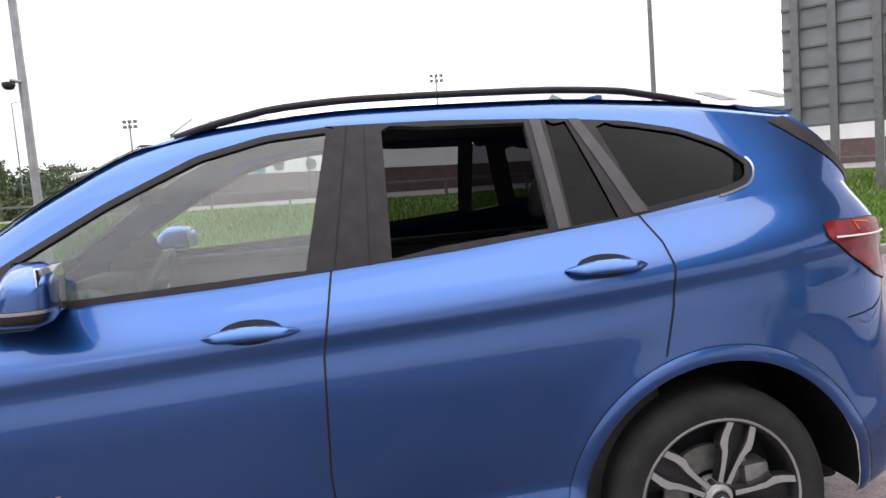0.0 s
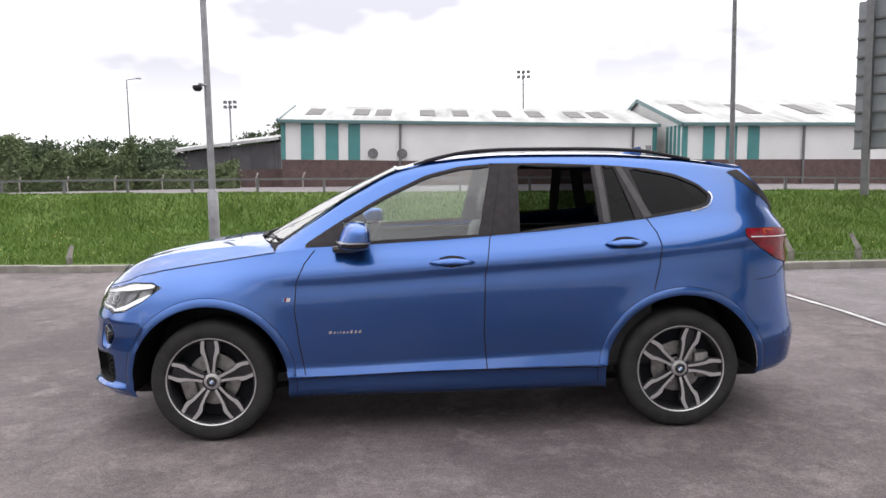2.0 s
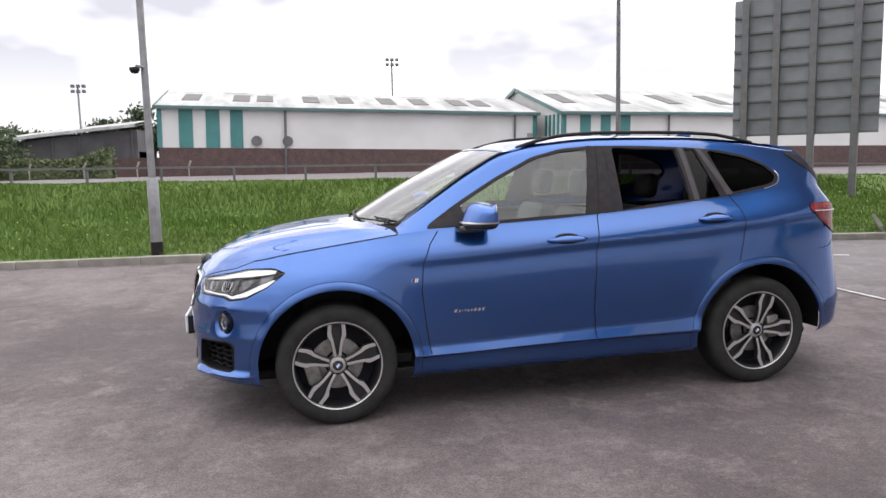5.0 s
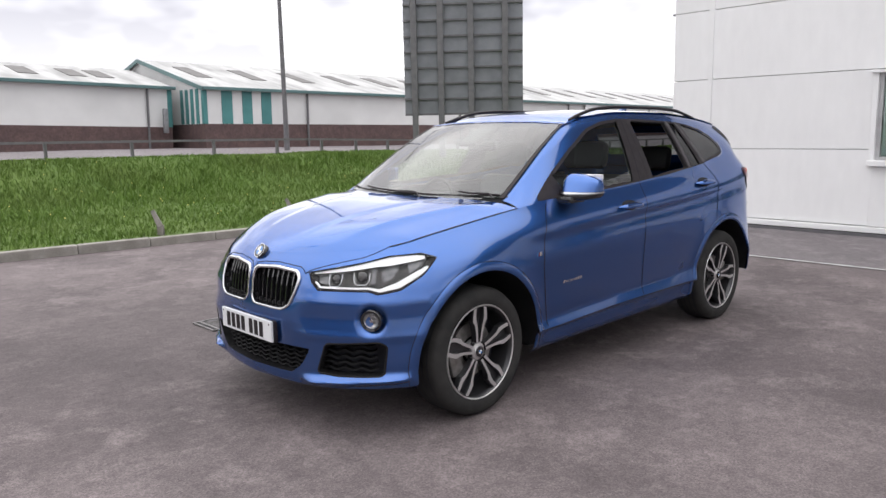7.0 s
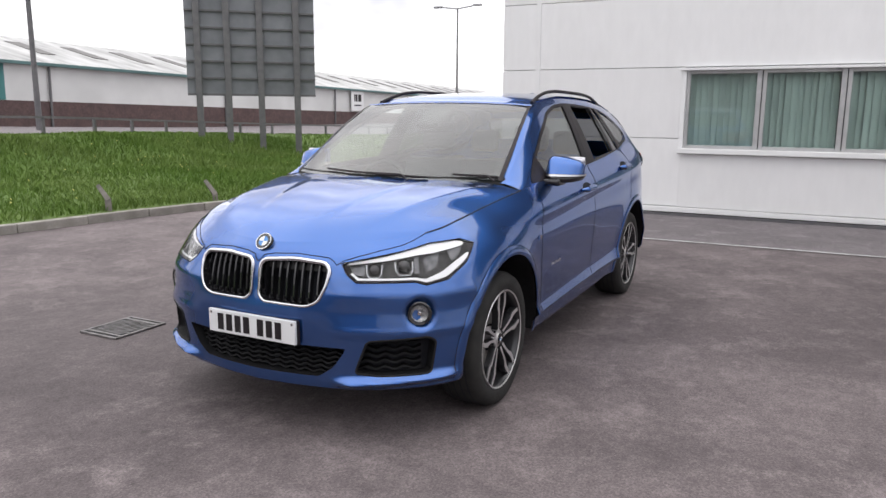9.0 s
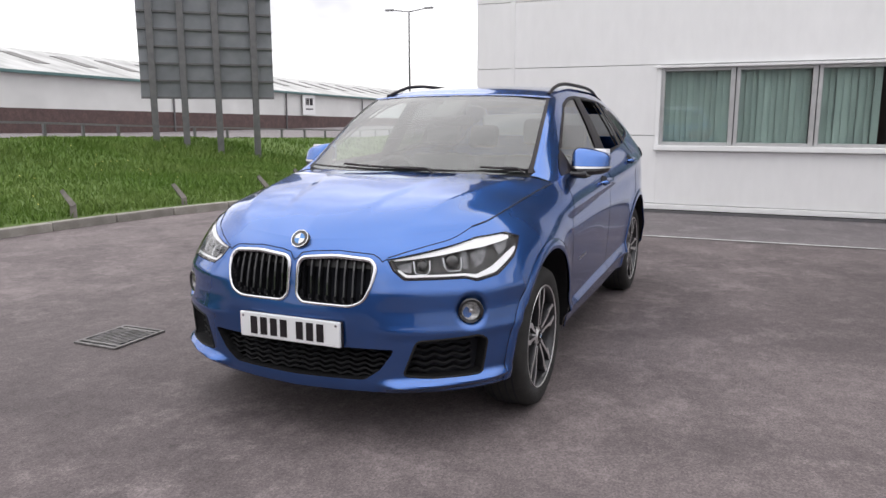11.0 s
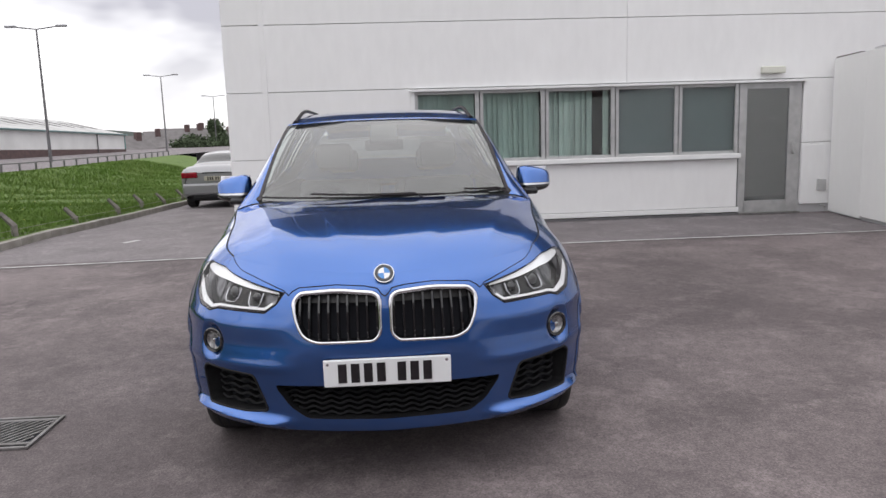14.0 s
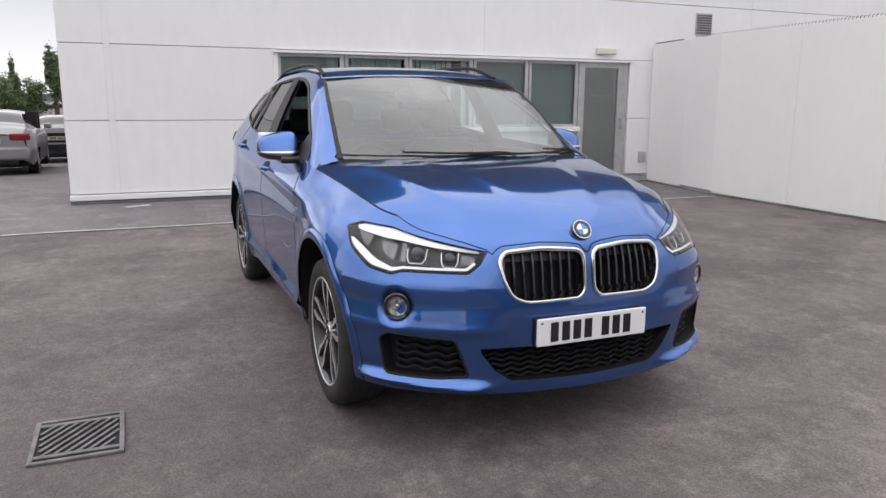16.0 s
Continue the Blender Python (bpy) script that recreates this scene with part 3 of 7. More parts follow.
def yard_wall():
    """White sheet-clad screen wall with spikes on its top."""
    w = empty("screen_wall", (6.4, -6.97, 0))
    tagged(w, "tall white sheet-clad screen wall with a spiked top", "wall")
    # foot line of the sheets: the first two stand a little askew, like a gate leaf
    line = [(6.4, -6.97), (5.25, -6.755), (4.38, -6.63), (2.9, -6.6), (1.5, -6.56), (0.0, -6.53), (-2.4, -6.47), (-5.0, -6.4), (-9.0, -6.3), (-14.0, -6.2)]
    for i, ((xa, ya), (xb, yb)) in enumerate(zip(line, line[1:])):
        long, turn = math.hypot(xb - xa, yb - ya), math.atan2(yb - ya, xb - xa)
        m = Matrix.Translation((xa - 6.4, ya + 6.97, 0)) @ Matrix.Rotation(turn, 4, "Z")
        bm = bmesh.new()
        add_box(bm, (0.001, 0.0, 0.06 if i == 1 else 0.03), (long - 0.001, 0.04, 2.4), 0.004, m)
        part("sheet", bm, "gate", w, smooth=False)
        bm = bmesh.new()
        add_box(bm, (0.003, 0.045, 0), (long - 0.003, 0.1, 2.38), 0.0, m)
        part("backing", bm, "joint", w, smooth=False)
        if i == 0:
            bm = bmesh.new()
            add_box(bm, (0.06, 0.0, 2.402), (long - 0.25, 0.07, 2.42), 0.004, m)
            part("capping", bm, "iron", w, smooth=False)
    for i in range(70):
        x = -1.3 - i * 0.055
        y = float(np.interp(x + 6.4, [p[0] for p in line][::-1], [p[1] for p in line][::-1])) + 6.97 - 0.02
        bm = bmesh.new()
        add_tube(bm, [(x, y - 0.02, 2.39), (x - 0.02, y + 0.01, 2.425), (x - 0.045, y + 0.01, 2.43)], 0.0045, 5)
        part("spike", bm, "galv", w)
    box("post_cap", (-4.95, 0.35, 2.4), (-4.85, 0.43, 2.5), "iron", w, 0.02)


yard_wall()


# ---- works buildings across the road ----


def works(name, origin, rz, tilt, length, depth, eaves, ridge, base, stripes, label, gable_stripes=(), lights=None):
    """Low pitched works hall: brick base, pale cladding with teal bands, sheeted roof. Its front runs along local x."""
    b = empty(name, origin, rz)
    b.matrix_basis = pose(*origin, 0, tilt, rz)
    tagged(b, label, "building")
    zb = base
    box("brick_base", (0, -0.05, -1.5), (length, depth, zb), "brick", b, 0.0)
    box("cladding", (0, 0, zb), (length, depth - 0.05, eaves), "clad", b, 0.0)
    for x, w in stripes:
        box("teal_band", (x, -0.04, zb + 0.01), (x + w, 0.0, eaves - 0.02), "teal", b, 0.0)
    for y, w in gable_stripes:
        box("teal_band", (-0.04, y, zb + 0.01), (0, y + w, eaves - 0.02), "teal", b, 0.0)
    m = depth / 2
    V = [(-0.15, -0.25, eaves), (length + 0.15, -0.25, eaves), (length + 0.15, m, ridge), (-0.15, m, ridge), (-0.15, depth + 0.2, eaves), (length + 0.15, depth + 0.2, eaves)]
    V += [(x, y, z - 0.12) for x, y, z in V]
    mk("roof", V, [(0, 1, 2, 3), (3, 2, 5, 4), (6, 9, 8, 7), (9, 10, 11, 8), (0, 3, 9, 6), (3, 4, 10, 9), (1, 7, 8, 2), (2, 8, 11, 5), (0, 6, 7, 1), (4, 5, 11, 10)], "roofing", b)
    mk("gable", [(0, 0, eaves), (0, depth, eaves), (0, m, ridge - 0.1)], [(0, 2, 1)], "clad", b)
    box("gutter", (-0.15, -0.36, eaves - 0.1), (length + 0.15, -0.24, eaves + 0.05), "teal_trim", b, 0.01)
    for x, y in ((0, 0), (0, depth - 0.12), (length - 0.12, 0)):
        box("corner_trim", (x - 0.05, y - 0.05, zb), (x + 0.17, y + 0.17, eaves - 0.1), "teal", b, 0.01)
    for y, z, q in ((-0.25, eaves, m), (depth + 0.2, eaves, m)):
        V = [(-0.2, y, z - 0.16), (-0.2, q, ridge - 0.16), (-0.2, q, ridge + 0.05), (-0.2, y, z + 0.05), (-0.15, y, z - 0.16), (-0.15, q, ridge - 0.16), (-0.15, q, ridge + 0.05), (-0.15, y, z + 0.05)]
        mk("verge_trim", V, [(0, 3, 2, 1), (4, 5, 6, 7), (3, 7, 6, 2), (0, 1, 5, 4)], "teal_trim", b)
    slope = math.atan2(ridge - eaves, m + 0.25)
    for x in lights or [1.0 + i * 3.25 for i in range(int(length / 3.25))]:
        bm = bmesh.new()
        add_box(bm, (x, 0.4 * m, 0.0), (x + 0.85, 0.82 * m, 0.03), 0, Matrix.Translation((0, -0.25, eaves)) @ Matrix.Rotation(slope, 4, "X"))
        part("skylight", bm, "skylight", b)
    for i in range(int(length / 6)):
        x = 6 + i * 12
        if x < length - 0.2:
            tube("downpipe", [(x, -0.1, eaves), (x, -0.1, -0.5)], 0.06, "sign_frame", b)
    return b


wa = works("works_hall", (-6.95, 33.3, 1.15), 0.0, 1.6, 19.2, 11, 3.15, 4.4, 1.2,
           [(0.95, 0.65), (2.2, 0.65), (3.35, 0.6)], "low white and teal works hall with brick base and pale roof", (), (0.9, 3.4, 4.6, 7.0, 8.8, 11.1, 12.9, 15.1, 16.4))
for x in (4.6, 6.1):
    V, F = lathe([(0.0, -0.1), (0.26, -0.1), (0.26, -0.05), (0.2, -0.05), (0.2, -0.02)], 20)
    mk("round_vent", [(a + x, c, h + 1.55) for a, c, h in V], F, "sign_frame", wa)
box("stack", (18.6, -0.5, 0.9), (18.85, -0.3, 2.1), "galv", wa, 0.05)
works("works_hall", (13.0, 31.2, 0.72), 1.0, 0.9, 75, 14, 2.96, 4.8, 1.22,
      [(0.95, 0.58), (2.1, 0.55), (3.2, 0.58)], "long white works hall with teal bands and sheeted roof", [(0.5, 0.27), (1.05, 0.27), (1.6, 0.27), (2.15, 0.27)])


def km_board():
    b = empty("wall_sign", (46.0, 31.6, 2.35), 1.0)
    tagged(b, "small white sign board with dark lettering marks on the hall", "sign")
    box("board", (-0.9, -0.05, -0.85), (0.9, 0.0, 0.75), "white_enamel", b)
    box("mark", (-0.5, -0.07, -0.1), (-0.38, -0.05, 0.45), "black_satin", b, 0)
    box("mark", (-0.3, -0.07, -0.1), (-0.06, -0.05, 0.45), "black_satin", b, 0)
    box("mark", (0.08, -0.07, -0.1), (0.5, -0.05, 0.45), "black_satin", b, 0)
    box("mark", (-0.5, -0.07, -0.45), (0.5, -0.05, -0.35), "black_satin", b, 0)


km_board()


# ---- sign, lamps, rails ----


def road_sign():
    a, c = Vector((11.45, 14.4, 0)), Vector((13.95, 11.7, 0))
    d = (c - a).normalized()
    s = empty("road_sign", a, math.degrees(math.atan2(d.y, d.x)))
    tagged(s, "tall grey road sign seen from behind on four steel posts", "sign")
    w, z0, z1 = (c - a).length, 1.93, 5.72
    rows = 8
    for i in range(rows):
        za, zb = z0 + (z1 - z0) * i / rows, z0 + (z1 - z0) * (i + 1) / rows
        for j in range(5):
            xa, xb = [0, 0.3, 1.12, 2.05, 3.1, w][j:j + 2]
            box("sheet", (xa, 0.06, za + 0.004), (xb, 0.075, zb - 0.004), "sign_grey", s, 0)
        box("rail", (0.0, -0.01, za - 0.03), (w, 0.06, za + 0.03), "sign_frame", s, 0.006)
    for x in (0.33, 1.15, 2.08, 3.13):
        p = a + d * x
        g = float(bank_z(p.x, p.y)) - 0.2
        box("post", (x - 0.09, -0.16, g), (x + 0.09, -0.01, z1 + 0.05), "sign_frame", s, 0.01)


road_sign()


def lamp_post():
    p = empty("camera_post", (-3.43, 7.1, 0.1))
    tagged(p, "grey steel lamp post with a small security camera", "lamp post")
    bm = bmesh.new()
    add_tube(bm, [(0, 0, 0), (0, 0, 0.22)], 0.09, 14)
    part("foot_band", bm, "black_satin", p)
    tube("base", [(0, 0, 0.18), (0, 0, 1.16), (0, 0, 1.2)], [0.084, 0.084, 0.06], "galv", p, 14)
    tube("pole", [(0, 0, 1.2), (0, 0, 8.0)], [0.055, 0.045], "galv", p, 14)
    box("door_plate", (-0.04, -0.092, 0.35), (0.04, -0.08, 0.75), "galv", p, 0.004)
    tube("bracket", [(0, -0.05, 2.84), (-0.1, -0.12, 2.86)], 0.02, "galv", p)
    V, F = lathe([(0.0, 0.0), (0.05, 0.01), (0.075, 0.05), (0.075, 0.09), (0.03, 0.1)], 16, "z")
    mk("camera_dome", [(x - 0.12, y - 0.12, z + 2.74) for x, y, z in V], F, "black_satin", p, True)
    tube("lantern_arm", [(0, 0, 8.0), (0.1, -0.4, 8.15), (0.15, -0.9, 8.2)], 0.03, "galv", p)
    box("lantern", (0.05, -1.45, 8.14), (0.27, -0.85, 8.26), "galv", p, 0.03)


lamp_post()


def street_lamp(x, y, z, h, arms, span=1.6, rz=0.0, r=0.09):
    s = empty("street_lamp", (x, y, z), rz)
    tagged(s, "tall thin grey street lamp beside the road", "street lamp", "street lamps")
    tube("pole", [(0, 0, -0.5), (0, 0, 1.5), (0, 0, h)], [r * 1.3, r, r * 0.6], "sign_frame", s, 10)
    for k in arms:
        tube("arm", [(0, 0, h), (k * span * 0.6, 0, h + 0.12), (k * span, 0, h + 0.2)], 0.04, "sign_frame", s)
        bm = bmesh.new()
        add_box(bm, (k * span - 0.35, -0.12, h + 0.12), (k * span + 0.35, 0.12, h + 0.26), 0.04)
        part("lantern", bm, "galv", s)


street_lamp(10.6, 20.0, 0.8, 11.0, (1, -1), r=0.085)
street_lamp(46.0, 22.7, 0.7, 8.2, (1, -1), 1.6, 90)
street_lamp(84.0, 26.4, 0.2, 8.7, (1, -1), 1.6, 90)
street_lamp(125.0, 30.2, 0.2, 8.6, (1, -1), 1.6, 90)
street_lamp(-32.0, 80.0, 1.0, 11.5, (1,), 1.2, 20)


def floodlight(x, y, z, h):
    s = empty("floodlight_mast", (x, y, z))
    tagged(s, "far thin mast with a cluster of floodlights", "mast", "masts")
    tube("pole", [(0, 0, -2), (0, 0, h)], [0.16, 0.1], "galv", s)
    for i in range(3):
        for j in range(2):
            box("lamp", (-0.75 + i * 0.6, -0.2, h - 0.1 - j * 0.6), (-0.35 + i * 0.6, 0.2, h + 0.25 - j * 0.6), "sign_frame", s, 0.05)


floodlight(13.3, 87.0, 1, 12.6)
floodlight(-23.2, 90.0, 1, 9.8)


def crest_y(x):
    return kerb_y(x) + 7.2 + 2.2 * smooth(5, 13, x) + 0.9


def guard_rail():
    g = empty("guard_rail", (0, 14.5, 1.0))
    tagged(g, "low grey steel guard rail along the road", "guard rail")
    xs = np.arange(-44, 60, 1.8)
    pts = [(float(x), float(crest_y(x)) - 14.5, float(bank_z(x, crest_y(x))) - 1.0) for x in xs]
    for x, y, z in pts:
        box("post", (x - 0.03, y, z - 0.3), (x + 0.03, y + 0.08, z + 0.39), "sign_frame", g, 0)
    h0, h1 = 0.345, 0.4
    for (xa, ya, za), (xb, yb, zb) in zip(pts, pts[1:]):
        V = [(xa, ya - 0.03, za + h0), (xb, yb - 0.03, zb + h0), (xb, yb - 0.03, zb + h1), (xa, ya - 0.03, za + h1),
             (xa, ya + 0.02, za + h0), (xb, yb + 0.02, zb + h0), (xb, yb + 0.02, zb + h1), (xa, ya + 0.02, za + h1)]
        mk("rail", V, [(0, 1, 2, 3), (7, 6, 5, 4), (3, 2, 6, 7), (1, 0, 4, 5)], "sign_frame", g)


guard_rail()


def rear_wall():
    """Plain wall, added out of view, that closes the yard at the far end."""
    w = tagged(box("unseen_wall_west", (-15.3, -24, -0.05), (-15, 5.5, 3.4), "brick", None, 0), "plain dark brick wall added out of view to close the yard", "wall", kind="structure")
    return w


rear_wall()

# ---- the blue car ----
# Nose towards -x, wheelbase 2.67 m. Half shapes are built for y > 0 and mirrored.
AX, HUB, TYRE, ARCH = 1.335, 0.343, 0.343, 0.438

PLAN_X = [-2.178, -2.165, -2.105, -1.95, -1.75, -1.5, -1.0, -0.4, 0.4, 1.0, 1.5, 1.8, 2.0, 2.12, 2.175, 2.185]
PLAN_Y = [0, 0.25, 0.515, 0.755, 0.875, 0.905, 0.905, 0.898, 0.898, 0.906, 0.9, 0.865, 0.75, 0.55, 0.25, 0]


def plan_table(n=900):
    k = np.arange(len(PLAN_X))
    t = np.linspace(0, len(PLAN_X) - 1, 4000)

    def cat(v):
        v = np.asarray(v, float)
        p = np.concatenate([[v[1] if v is not None else 0], v, [v[-2]]])
        i = np.clip(t.astype(int), 0, len(v) - 2)
        f = t - i
        a, b, c, d = p[i], p[i + 1], p[i + 2], p[i + 3]
        return 0.5 * (2 * b + (c - a) * f + (2 * a - 5 * b + 4 * c - d) * f * f + (3 * b - a - 3 * c + d) * f ** 3)

    x, y = cat(PLAN_X), cat(PLAN_Y)
    # mirror the ends for a smooth crossing of the middle line
    s = np.concatenate([[0], np.cumsum(np.hypot(np.diff(x), np.diff(y)))])
    u = np.linspace(0, s[-1], n)
    return u, np.interp(u, s, x), np.clip(np.interp(u, s, y), 0, 2)


PU, PX, PY = plan_table()
tx, ty = np.gradient(PX, PU), np.gradient(PY, PU)
ln = np.hypot(tx, ty)
NX, NY = -ty / ln, tx / ln
NX[0], NY[0], NX[-1], NY[-1] = -1, 0, 1, 0

# key levels round the body: at the nose's middle, the nose's corner, then along the side to the tail
KEY_AT = ["u0", (-1.93, 1), -1.335, -0.8, 0.0, 1.0, 1.335, 1.9, "u1"]
LEVELS = [  # (heights, insets)
    ((0.225, 0.236, 0.235, 0.235, 0.235, 0.25, 0.28, 0.315, 0.35), (0.09, 0.09, 0.075, 0.075, 0.075, 0.075, 0.06, 0.02, 0.03)),
    ((0.255, 0.268, 0.27, 0.262, 0.262, 0.28, 0.31, 0.345, 0.385), (0.012, 0.03, 0.05, 0.05, 0.05, 0.052, 0.04, 0.0, 0.0)),
    ((0.315, 0.335, 0.345, 0.349, 0.364, 0.367, 0.38, 0.44, 0.44), (0.006, 0.02, 0.034, 0.03, 0.03, 0.03, 0.03, -0.012, -0.01)),
    ((0.37, 0.395, 0.385, 0.366, 0.381, 0.384, 0.43, 0.5, 0.5), (0.004, 0.014, 0.012, 0.006, 0.006, 0.006, 0.01, -0.018, -0.015)),
    ((0.48, 0.51, 0.5, 0.41, 0.43, 0.475, 0.55, 0.62, 0.62), (0.0, 0.006, 0.014, 0.022, 0.025, 0.025, 0.008, -0.002, 0.02)),
    ((0.58, 0.60, 0.65, 0.66, 0.69, 0.72, 0.74, 0.78, 0.78), (0.0, 0.004, 0.0, 0.006, 0.007, 0.004, 0.0, 0.014, 0.05)),
    ((0.68, 0.69, 0.78, 0.80, 0.84, 0.892, 0.925, 0.96, 0.95), (0.016, 0.02, 0.002, 0.003, 0.003, 0.003, 0.004, 0.026, 0.06)),
    ((0.78, 0.79, 0.865, 0.878, 0.918, 0.972, 1.0, 1.045, 1.06), (0.034, 0.07, 0.022, 0.0105, 0.0105, 0.0105, 0.013, 0.033, 0.06)),
    ((0.84, 0.86, 0.915, 0.92, 0.958, 1.012, 1.04, 1.085, 1.09), (0.058, 0.12, 0.058, 0.008, 0.004, 0.0055, 0.011, 0.03, 0.06)),
    ((0.885, 0.925, 1.005, 1.075, 1.105, 1.178, 1.212, 1.262, 1.262), (0.10, 0.19, 0.155, 0.085, 0.078, 0.088, 0.115, 0.13, 0.075)),
]


def u_of_x(x):
    return np.interp(x, PX, PU)


def u_of_y(y):
    k = int(len(PU) * 0.25)
    return np.interp(y, PY[:k], PU[:k])


KU = np.array([0, u_of_x(-1.93), *[u_of_x(x) for x in (-1.335, -0.8, 0.0, 1.0, 1.335, 1.9)], PU[-1]])
LZ = np.array([pchip(PU, KU, z) for z, _ in LEVELS])
LI = np.array([pchip(PU, KU, i) for _, i in LEVELS])
LZ[-1] = pchip(PU, [*KU[:8], float(u_of_x(2.03)), KU[8]], [*LEVELS[-1][0][:7], 1.26, 1.24, 1.15])


def skin(U, z, off=0.0):
    """Point of the lower body's skin at the plan length U and height z, off metres outside it."""
    U, z = np.atleast_1d(np.asarray(U, float)), np.atleast_1d(np.asarray(z, float))
    zk = np.array([np.interp(U, PU, r) for r in LZ])
    ik = np.array([np.interp(U, PU, r) for r in LI])
    h = np.diff(zk, axis=0)
    s = np.diff(ik, axis=0) / h
    m = np.zeros_like(ik)
    m[0], m[-1] = s[0], s[-1]
    same = s[:-1] * s[1:] > 0
    w1, w2 = 2 * h[1:] + h[:-1], h[1:] + 2 * h[:-1]
    with np.errstate(divide="ignore", invalid="ignore"):
        hm = (w1 + w2) / (w1 / s[:-1] + w2 / s[1:])
    m[1:-1] = np.where(same, hm, 0)
    # the upper half of the flank is one curvature-continuous sweep
    k0, k1 = 4, len(LZ) - 2
    c_ = (h[k0:k1 + 1] * s[k0 - 1:k1] + h[k0 - 1:k1] * s[k0:k1 + 1]) / (h[k0:k1 + 1] + h[k0 - 1:k1])
    m[k0:k1 + 1] = c_
    i = np.clip((z[None] >= zk).sum(0) - 1, 0, len(LZ) - 2)
    c = np.arange(len(U))
    t = (z - zk[i, c]) / h[i, c]
    t = np.clip(t, -0.2, 1.2)
    x, y = np.interp(U, PU, PX), np.interp(U, PU, PY)
    lo_, hi_ = m[i, c], m[i + 1, c]
    # the doors' foot is a sharp fold between the sill flare and the undercut above it
    fold = smooth(-1.2, -0.95, x) * (1 - smooth(1.0, 1.3, x))
    lo_ = np.where(i == 3, lo_ + (s[3] - lo_) * fold, np.where(i == 4, lo_ + (1.25 * s[4] - lo_) * fold, lo_))
    hi_ = np.where(i == 3, hi_ + (s[3] - hi_) * fold, hi_)
    a = ((1 + 2 * t) * (1 - t) ** 2 * ik[i, c] + t * (1 - t) ** 2 * h[i, c] * lo_ + t * t * (3 - 2 * t) * ik[i + 1, c] + t * t * (t - 1) * h[i, c] * hi_)
    nx, ny = np.interp(U, PU, NX), np.interp(U, PU, NY)
    # flared wheel arches
    for ax in (-AX, AX):
        r = np.hypot(x - ax, z - HUB)
        a = a - 0.012 * np.exp(-((r - 0.44) / 0.075) ** 2) * (y > 0.7)
    # splitter ledge under the corner intakes
    lip = 0.29 + 0.022 * smooth(0.4, 0.85, y)
    a = a - 0.036 * np.exp(-((z - lip) / 0.021) ** 2) * smooth(0.36, 0.5, y) * (1 - smooth(-1.9, -1.72, x))
    # nose: ridge under the lamps, hollow below it, round pockets for the fog lamps
    nose = (x < -1.7) * smooth(0.3, 0.5, y)
    a = a - 0.004 * nose * np.exp(-((z - 0.69) / 0.022) ** 2) + 0.008 * nose * np.exp(-((z - 0.61) / 0.045) ** 2) - 0.007 * nose * np.exp(-((z - 0.524) / 0.022) ** 2)
    fog = np.hypot(U - np.interp(0.748, PY[:225], PU[:225]), z - 0.606)
    a = a + 0.022 * (1 - smooth(0.045, 0.085, fog)) * (x < -1.6)
    d = off - a
    return np.stack([x + nx * d, np.clip(y + ny * d, 0, 2), z], -1)


def arch_poly(ax, r):
    pts = [(ax + r * math.cos(a), HUB + r * math.sin(a)) for a in np.linspace(-0.25, math.pi + 0.25, 40)]
    return [(ax + r, -0.2)] + pts + [(ax - r, -0.2)]


def in_u(poly):
    """A side outline from (x, z) to (U, z)."""
    return [(float(u_of_x(x)), z) for x, z in poly]


def in_front(poly):
    """A nose outline from (y, z) to (U, z)."""
    return [(float(u_of_y(y)), z) for y, z in poly]


def rounded(poly, r=0.02, n=5):
    """The outline with its corners rounded."""
    out = []
    P = [Vector((p[0], p[1], 0)) for p in poly]
    for i, p in enumerate(P):
        a, b = P[i - 1], P[(i + 1) % len(P)]
        q = min(r, 0.45 * (a - p).length, 0.45 * (b - p).length)
        s, e = p + (a - p).normalized() * q, p + (b - p).normalized() * q
        for k in range(n + 1):
            t = k / n
            c = s.lerp(p, t).lerp(p.lerp(e, t), t)
            out.append((c.x, c.y))
    return out


def dense(poly, step=0.02, closed=True):
    out = []
    n = len(poly)
    for i in range(n if closed else n - 1):
        a, b = np.array(poly[i]), np.array(poly[(i + 1) % n])
        k = max(1, int(np.linalg.norm(b - a) / step))
        out += [tuple(a + (b - a) * j / k) for j in range(k)]
    if not closed:
        out.append(tuple(poly[-1]))
    return out


HOLES = {
    "kidney": rounded([(0.022, 0.815), (0.022, 0.66), (0.05, 0.631), (0.28, 0.628), (0.335, 0.653), (0.366, 0.72), (0.378, 0.785), (0.352, 0.816), (0.2, 0.828)], 0.04),
    "low_intake": rounded([(0.0, 0.45), (0.0, 0.308), (0.33, 0.312), (0.40, 0.36), (0.465, 0.452)], 0.02),
    "side_intake": rounded([(0.55, 0.488), (0.497, 0.338), (0.60, 0.328), (0.785, 0.333), (0.797, 0.48), (0.772, 0.503)], 0.02),
}
HOLES["low_intake"] = [(0.0, 0.452), (0.0, 0.306), *[p for p in HOLES["low_intake"] if p[0] > 0.02]]
# headlamp outline: along the nose, then back along the wing to its tip and home over the top
LAMP_U = [*in_front([(0.424, 0.819), (0.455, 0.775), (0.503, 0.741), (0.62, 0.742), (0.735, 0.742), (0.772, 0.728)]),
          *in_u([(-1.836, 0.744), (-1.71, 0.806), (-1.6, 0.878), (-1.675, 0.901), (-1.875, 0.893)])]

